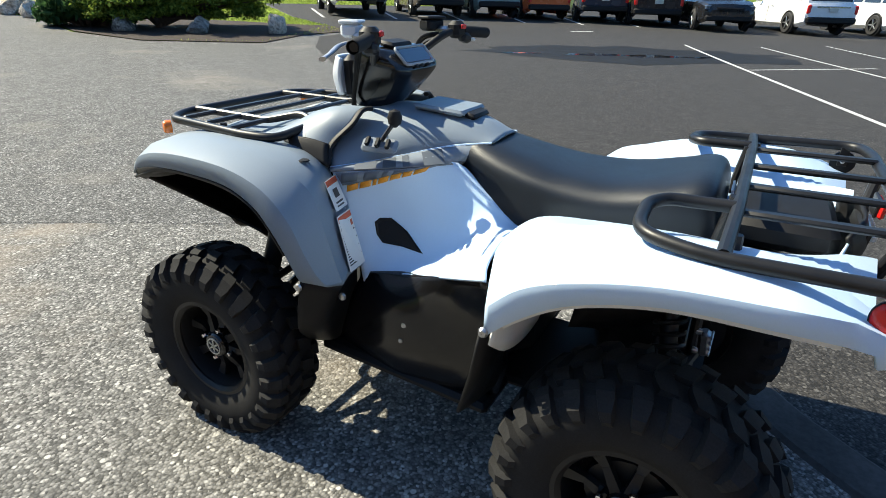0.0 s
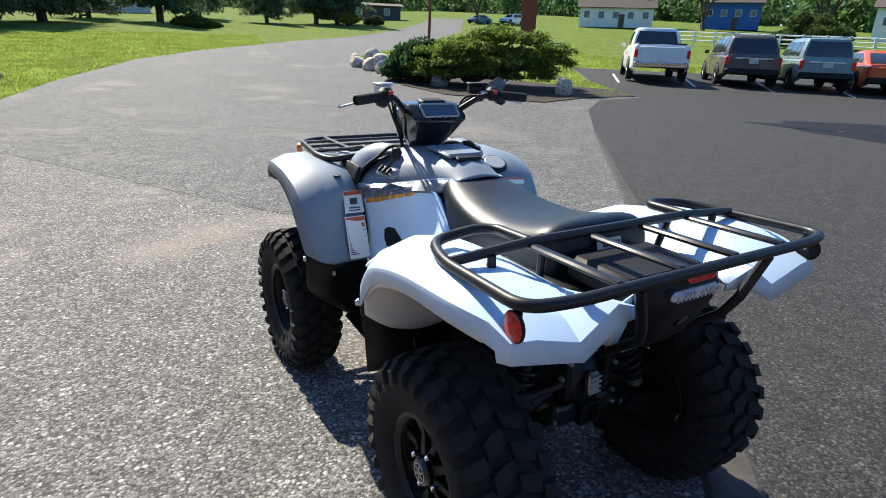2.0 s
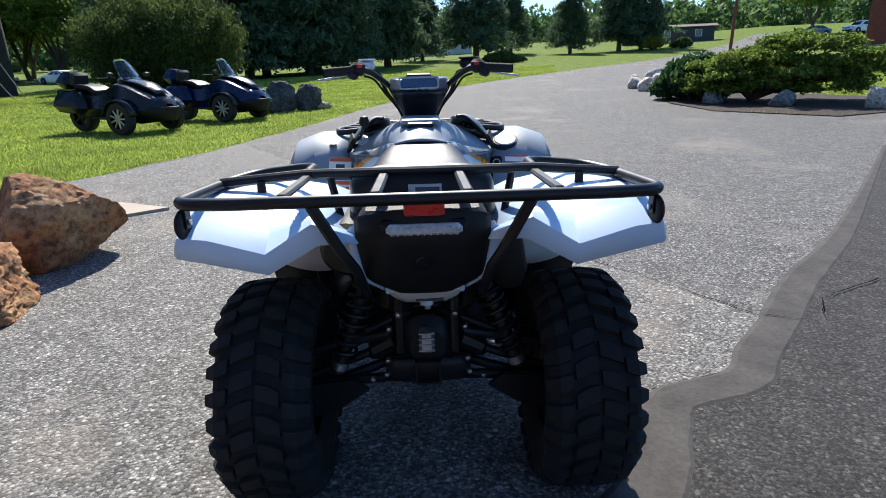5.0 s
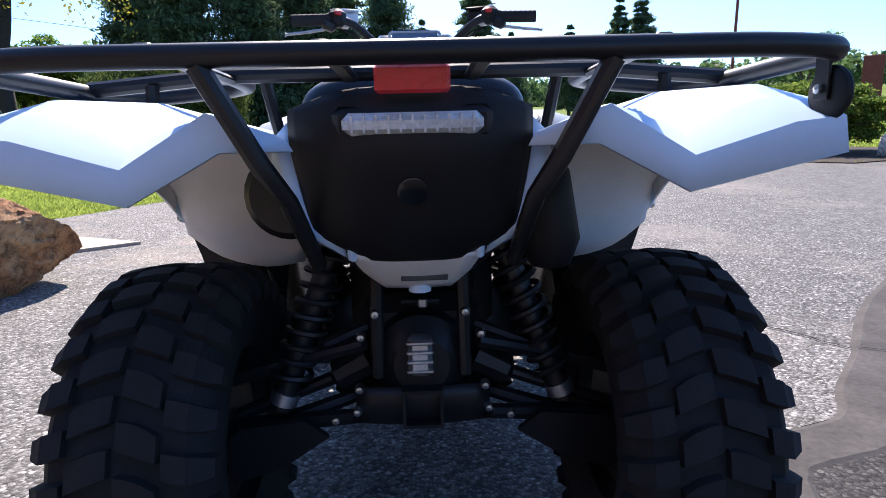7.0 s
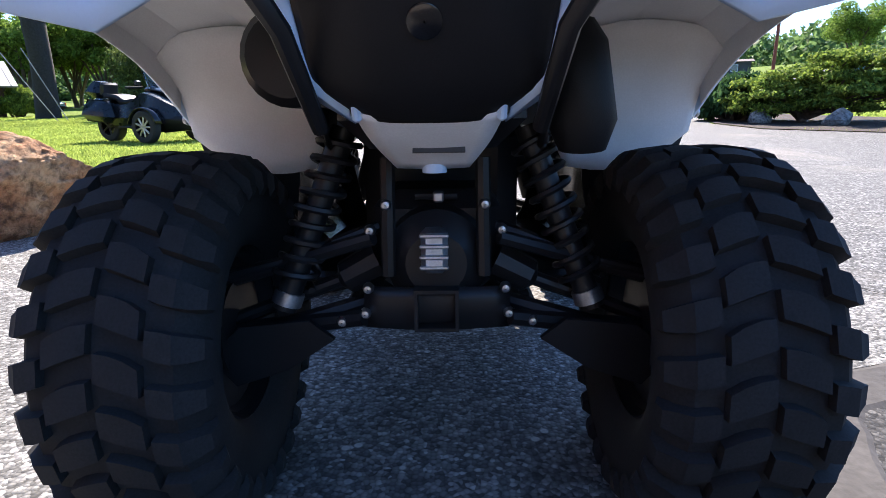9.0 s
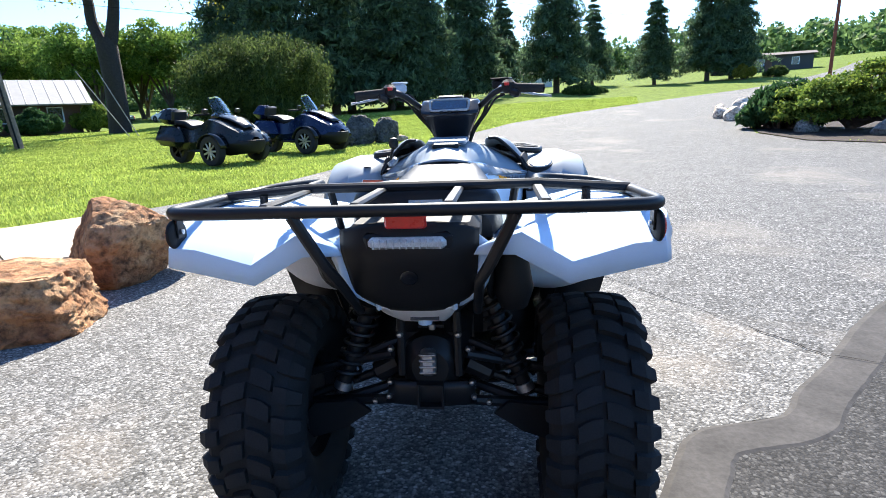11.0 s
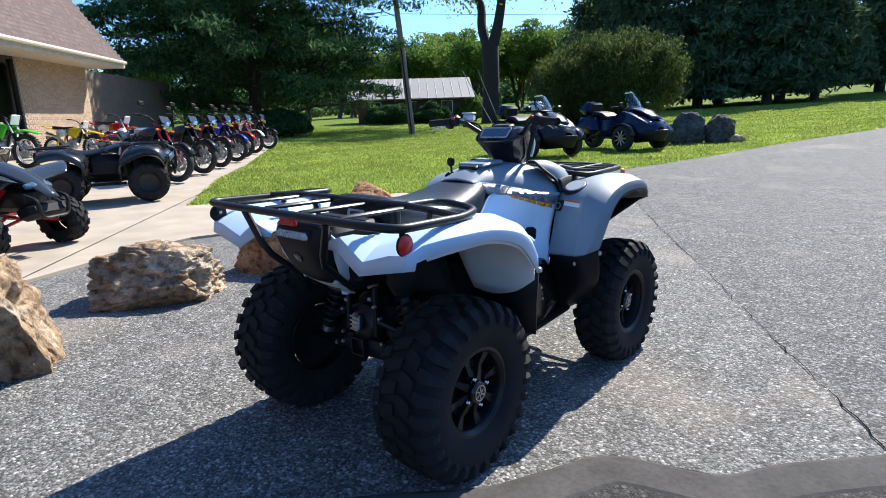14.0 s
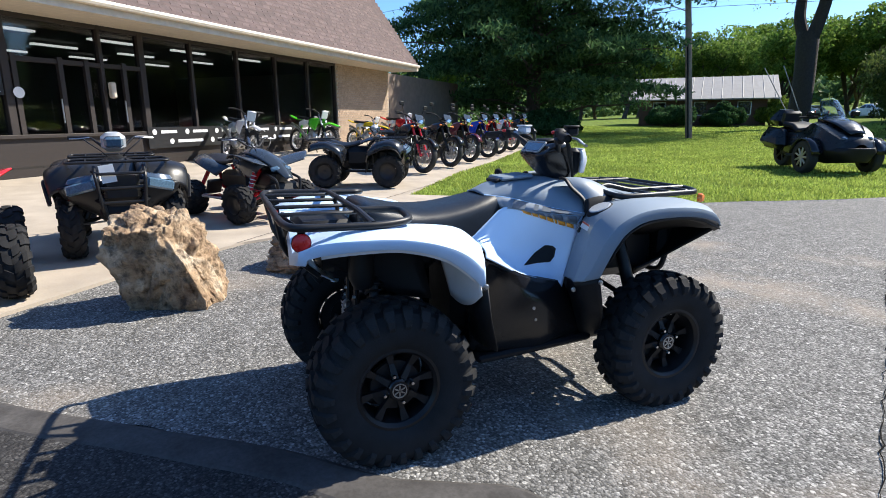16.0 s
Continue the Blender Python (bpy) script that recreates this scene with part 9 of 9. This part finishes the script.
    part("engine", Shape().box((0, 0.0, 0.50), (0.30, 0.70, 0.32), (0, 0, 0), 0.06).box((0, 0.60, 0.58), (0.24, 0.5, 0.26), (0, 0, 0), 0.05), BLACKM, q, "black engine and frame")
    part("bumper", Shape().tube(bent([(-0.16, 0.80, 0.66), (-0.17, 1.0, 0.60), (-0.14, 1.0, 0.40), (0.14, 1.0, 0.40), (0.17, 1.0, 0.60), (0.16, 0.80, 0.66)], 0.06), 0.018, 8), BLACKM, q, "tubular bumper")
    part("skid_plate", Shape().box((0, 0.86, 0.46), (0.40, 0.22, 0.16), (20, 0, 0), 0.04), BLACKP, q)
    part("handlebar", Shape().tube(bent([(-0.36, 0.13, 1.12), (-0.20, 0.22, 1.13), (-0.06, 0.30, 1.0), (0.06, 0.30, 1.0), (0.20, 0.22, 1.13), (0.36, 0.13, 1.12)], 0.05), 0.013, 8), BLACKM, q)
    if sport:
        for sg in (-1, 1):
            part("frame_tube", Shape().tube(bent([(sg * 0.12, 0.62, 0.78), (sg * 0.17, 0.40, 0.42), (sg * 0.18, 0.0, 0.36), (sg * 0.14, -0.30, 0.42), (sg * 0.12, -0.40, 0.76)], 0.06), 0.022, 8), second, q, "coloured frame tube")
            part("frame_tube", Shape().tube([(sg * 0.12, 0.60, 0.70), (sg * 0.16, 0.42, 0.44), (sg * 0.13, 0.70, 0.40)], 0.018, 8), second, q)
    if not sport:
        for y0, y1, zz, w in ((0.45, 0.95, 0.92, 0.42), (-0.95, -0.45, 0.90, 0.42)):
            rack = part("rack", Shape().tube(bent([(-w, y0, zz), (-w, y1, zz), (w, y1, zz), (w, y0, zz)], 0.06, closed=True), 0.013, 8, closed=True), BLACKM, q, "black tubular rack")
            for k in range(4):
                part("slat", Shape().tube([(-w + 0.17 + 0.17 * k, y0, zz), (-w + 0.17 + 0.17 * k, y1, zz)], 0.009, 6), BLACKM, rack)
        pod = part("dash_pod", Shape().box((0, 0.30, 1.08), (0.22, 0.15, 0.19), (-16, 0, 0), 0.05), LIGHTGREY, q, "instrument pod")
        part("head_light", Shape().box((0, 0.375, 1.08), (0.17, 0.05, 0.11), (-16, 0, 0), 0.03), PALEBLUE, pod, "bluish lamp lens")
        part("grille", Shape().box((0, 0.97, 0.70), (0.30, 0.10, 0.26), (0, 0, 0), 0.03), BLACKM, q)
        part("nose", Shape().grid(skin([[(-0.50, 0.90, 0.70), (-0.25, 0.97, 0.74), (0, 0.98, 0.76), (0.25, 0.97, 0.74), (0.50, 0.90, 0.70)], [(-0.44, 0.88, 0.60), (-0.22, 0.95, 0.60), (0, 0.97, 0.60), (0.22, 0.95, 0.60), (0.44, 0.88, 0.60)], [(-0.26, 0.80, 0.46), (-0.16, 0.90, 0.42), (0, 0.92, 0.42), (0.16, 0.90, 0.42), (0.26, 0.80, 0.46)]], 4, 4)), color, q, "moulded nose", thick=0.02)
        part("side_cover", Shape().box((0, 0.0, 0.56), (0.44, 0.56, 0.40), (0, 0, 0), 0.10), BLACKP, q, "black side cover")
        for k in range(3):
            part("guard_bar", Shape().tube(bent([(-0.22, 0.94, 0.84 - 0.13 * k), (-0.18, 1.04, 0.82 - 0.13 * k), (0.18, 1.04, 0.82 - 0.13 * k), (0.22, 0.94, 0.84 - 0.13 * k)], 0.04), 0.014, 8), BLACKM, q)
    if not sport:
        part("tag", Shape().box((0.10, 1.02, 0.82), (0.12, 0.006, 0.16), (0, 8, 0)), LABEL, q, "white hanging tag", smooth=False)
    return q


GRAPH = surface("dark_grey_plastic", (0.016, 0.016, 0.017), 0.32, vary=0.1, spec=0.3)
SLATE = paint("slate_blue_plastic", (0.035, 0.045, 0.058))
small_quad("black utility quad bike with racks facing the drive", (-4.21, -2.11), -80, GRAPH, BLACKM, "utility", 0.95)
small_quad("slate grey sport quad bike with red suspension", (-5.55, -0.85), -62, SLATE, REDB, "sport", 1.0)
small_quad("black utility quad bike parked along the walk", (-8.2, 1.33), -23, BLK, BLACKM, "utility", 0.95)
small_quad("red and white sport quad bike at the edge of the walk", (-2.88, -3.22), -73, REDB, W_PAINT, "sport", 1.1)


# ---- house, poles, fence, far buildings ----
SIDING = surface("white_siding", (0.7, 0.7, 0.68), 0.7, vary=0.06, scale=2)
BLUESIDE = surface("blue_siding", (0.02, 0.13, 0.5), 0.6, vary=0.1, scale=2)
METALROOF = surface("pale_metal_roof", (0.30, 0.29, 0.28), 0.6, metal=0.0, vary=0.1, scale=3)
DARKROOF = surface("dark_roof", (0.12, 0.09, 0.08), 0.85, vary=0.2, scale=4)
DARKBRICK = surface("brown_brick", (0.15, 0.085, 0.06), 0.85, vary=0.25, scale=10)
REDWOOD = surface("red_brown_wood", (0.20, 0.05, 0.03), 0.8, vary=0.2, scale=6)
VINYLW = surface("white_vinyl", (0.8, 0.8, 0.79), 0.5, vary=0.04)


def house(label, at, turn, L, D, eave, ridge, wall_mat, roof_mat, seams=0, windows=4, over=0.5):
    x, y = at
    h = thing("house", label, "house", "", pose(x, y, land(x, y) - 0.15, 0, 0, turn))
    s = Shape().box((0, 0, eave / 2), (L, D, eave))
    s.add([(-L / 2, -D / 2, eave), (-L / 2, D / 2, eave), (-L / 2, 0, ridge - 0.1), (L / 2, -D / 2, eave), (L / 2, D / 2, eave), (L / 2, 0, ridge - 0.1)], [(0, 1, 2), (3, 5, 4)])
    wall = part("wall", s, wall_mat, h, "outer walls", smooth=False)
    r = Shape()
    for sg in (-1, 1):
        drop = (ridge - eave) / (D / 2) * over
        r.grid([[(-L / 2 - over, sg * (D / 2 + over), eave - drop), (L / 2 + over, sg * (D / 2 + over), eave - drop)], [(-L / 2 - over, 0, ridge), (L / 2 + over, 0, ridge)]])
    roof = part("roof", r, roof_mat, h, "gabled roof", smooth=False, thick=0.12)
    for k in range(seams):
        xx = -L / 2 - over + (L + 2 * over) * (k + 0.5) / seams
        for sg in (-1, 1):
            drop = (ridge - eave) / (D / 2) * over
            part("seam", Shape().tube([(xx, sg * (D / 2 + over), eave - drop + 0.07), (xx, 0, ridge + 0.07)], 0.035, 4), roof_mat, roof, smooth=False)
    for k in range(windows):
        xx = -L / 2 + L * (k + 0.5) / windows
        for sg in (-1, 1):
            w = part("window", Shape().box((xx, sg * (D / 2 + 0.02), eave * 0.58), (1.1, 0.08, 1.2), (0, 0, 0), 0.02), VINYLW, h, "white framed window", smooth=False)
            part("pane", Shape().box((xx, sg * (D / 2 + 0.05), eave * 0.58), (0.92, 0.06, 1.02)), CARGLASS, w, smooth=False)
    d = part("door", Shape().box((L * 0.08, -D / 2 - 0.03, 1.05), (0.95, 0.08, 2.1), (0, 0, 0), 0.02), DARKBRICK, h, "front door", smooth=False)
    return h


house("low brown brick house with a pale ribbed metal roof", (-40.0, 41.5), 44, 10.2, 8, 2.7, 4.4, DARKBRICK, METALROOF, 15, 3, 0.9)
house("blue two-storey house beyond the fence", (108, 72), -56, 10, 8, 5.0, 7.6, BLUESIDE, DARKROOF, 0, 4)
house("white cottage beyond the fence", (80.3, 75.3), -47, 12, 8, 3.4, 6.0, SIDING, DARKROOF, 0, 5)
house("white house beyond the fence", (98.6, 34.6), -70, 14, 9, 4.8, 7.5, SIDING, DARKROOF, 0, 5)
house("long low white building behind the trees", (-3, 118), 5, 26, 8, 3.0, 4.4, SIDING, DARKROOF, 0, 8)
house("long dark trailer building up the drive", (44, 104), -20, 15, 4, 2.6, 3.0, surface("dark_trailer", (0.03, 0.03, 0.035), 0.5), DARKROOF, 0, 3)


def utility_pole():
    x, y = -22.2, 22.9
    p = thing("utility_pole", "weathered wooden utility pole on the lawn", "utility pole", "", pose(x, y, land(x, y)))
    part("post", Shape().tube([(0, 0, -0.2), (-0.5, -0.1, 5), (-1.2, -0.25, 11.5)], [0.19, 0.17, 0.13], 12), PALEBARK, p, "wooden post")
    part("arm", Shape().tube([(-0.68, -0.14, 6.6), (-1.4, -0.5, 6.95), (-1.9, -0.78, 6.9)], 0.03, 8), STEEL, p, "lamp arm")
    part("lamp", Shape().box((-2.15, -0.9, 6.88), (0.6, 0.22, 0.12), (0, 0, 27), 0.05), STEEL, p, "street lamp head")
    part("conduit", Shape().tube([(0.1, -0.17, 0), (-0.42, -0.27, 5.2)], 0.04, 8), BLACKP, p, "dark conduit")
    return p


utility_pole()
for i, (z, sag) in enumerate(((9.0, 0.5), (10.4, 0.6), (6.9, 0.7))):
    a, b = Vector((-22.2 - 0.1 * z, 22.7, z)), Vector((-70, 6, z + 1))
    c = Vector((20, 95, z + 4))
    wire = Shape()
    for s, e in ((a, b), (a, c)):
        wire.tube([s.lerp(e, t) - Vector((0, 0, sag * 4 * t * (1 - t))) for t in (k / 16 for k in range(17))], 0.011, 4)
    tagged(part("overhead_wire", wire, CRACK), "black overhead wire strung between poles", "wire", "overhead wires")
# two thin stays leaning by the lawn tree
for x0, y0, lean_x in ((-21.8, 31.5, -3.2), (-22.6, 31.8, -4.4)):
    tagged(part("guy_guard", Shape().tube([(x0, y0, land(x0, y0) - 0.1), (x0 + lean_x * 0.65, y0, land(x0, y0) + 4.0)], 0.028, 8), METALROOF), "pale leaning guy-wire guard on the lawn", "guy guard", "guy guards")
tagged(part("flag_pole", Shape().tube([(16.6, 29.5, land(16.6, 29.5) - 0.2), (16.9, 29.8, 9.0)], [0.09, 0.07], 8), REDWOOD), "slim red-brown pole at the bend of the drive", "pole")
sign = thing("sign_post", "square red-brown sign pillar on a low base", "sign", "", pose(38.5, 47.5, land(38.5, 47.5), 0, 0, -38))
part("pillar", Shape().box((0, 0, 2.3), (1.5, 1.2, 4.6), (0, 0, 0), 0.05), REDWOOD, sign, "red-brown pillar")
part("base", Shape().box((0, 0, 0.2), (2.4, 1.8, 0.5), (0, 0, 0), 0.05), GREYSTONE, sign, "low stone base")


def fence():
    f = thing("rail_fence", "white three-rail vinyl fence beyond the car park", "fence")
    pts = [(50 + 1.9 * k * 0.55, 41 - 1.9 * k * 0.835) for k in range(34)]
    first = None
    for i, (x, y) in enumerate(pts):
        z = land(x, y)
        if first is None:
            first = part("post", Shape().box((0, 0, 0.65), (0.16, 0.16, 1.4), (0, 0, 0), 0.02).box((0, 0, 1.38), (0.2, 0.2, 0.06), (0, 0, 0), 0.02), VINYLW, f, "white fence post")
        ob = first if i == 0 else new("post", first.data)
        ob.parent = f
        ob.matrix_basis = pose(x, y, z, 0, 0, -57)
        if i:
            px, py = pts[i - 1]
            for h in (0.5, 0.9, 1.28):
                part("rail", Shape().tube([(px, py, land(px, py) + h), (x, y, z + h)], 0.07, 4), VINYLW, f, smooth=False)
    return f


fence()
shrub("yew_bush", "large rounded bush behind the fence", (62.6, 31.9), (5.0, 3.4, 3.5), YEW, 81, 16000, 0.2, 16)
more(wood, 92, 66, 40, 1.0)
more(wood, 104, 52, 90, 1.1)
more(wood, 86, 80, 140, 0.9)
more(wood, 108, 28, 200, 1.1)
more(wood, 62, 92, 260, 0.8)
more(wood, 96, 14, 300, 1.0)


# ---- mown grass of the near lawn ----
def inside(poly, x, y):
    odd = np.zeros(len(x), dtype=bool)
    for (ax, ay), (bx, by) in zip(poly, poly[1:] + poly[:1]):
        cross = ((ay > y) != (by > y)) & (x < (bx - ax) * (y - ay) / (by - ay + 1e-12) + ax)
        odd ^= cross
    return odd


def mown_grass():
    rng = np.random.default_rng(90)
    n = 520000
    # denser towards the drive
    r = 3.0 + 52.0 * rng.uniform(0, 1, n) ** 1.8
    a = np.radians(rng.uniform(-12, 88, n))
    x, y = 1.0 - np.sin(a) * r, -1.0 + np.cos(a) * r
    n2 = 90000
    x2, y2 = rng.uniform(7.5, 30, n2), rng.uniform(9.5, 34, n2)
    x, y = np.concatenate([x, x2]), np.concatenate([y, y2])
    paved = ROAD_LEFT + ROAD_RIGHT + LOT
    keep = ~inside(paved, x, y) & ~inside(WALK, x, y) & ~inside([(10.6, 26.2), (8.7, 21), (8.0, 17), (7.0, 14), (7.1, 11.7), (8.7, 9.75), (10.6, 10.4), (12.6, 11.3), (12.0, 13.5), (10.8, 17), (11.2, 22)], x, y)
    x, y = x[keep], y[keep]
    z = np.array([land(px, py) for px, py in zip(x, y)])
    n = len(x)
    dist = np.hypot(x, y)
    h = rng.uniform(0.022, 0.055, n) * (1 + dist / 60)
    w = 0.006 + 0.0011 * dist
    t = rng.uniform(0, 2 * math.pi, n)
    lean = rng.normal(size=(n, 2)) * h[:, None] * 0.45
    v = np.zeros((n, 3, 3))
    v[:, 0] = np.stack([x - np.cos(t) * w, y - np.sin(t) * w, z - 0.005], 1)
    v[:, 1] = np.stack([x + np.cos(t) * w, y + np.sin(t) * w, z - 0.005], 1)
    v[:, 2] = np.stack([x + lean[:, 0], y + lean[:, 1], z + h], 1)
    me = bpy.data.meshes.new("grass")
    me.vertices.add(3 * n)
    me.vertices.foreach_set("co", v.ravel())
    me.loops.add(3 * n)
    me.loops.foreach_set("vertex_index", np.arange(3 * n, dtype=np.int32))
    me.polygons.add(n)
    me.polygons.foreach_set("loop_start", np.arange(0, 3 * n, 3, dtype=np.int32))
    me.update(calc_edges=True)
    me.materials.append(GRASS)
    return tagged(new("grass", me), "short sunlit green lawn grass", "grass", kind="stuff")


mown_grass()
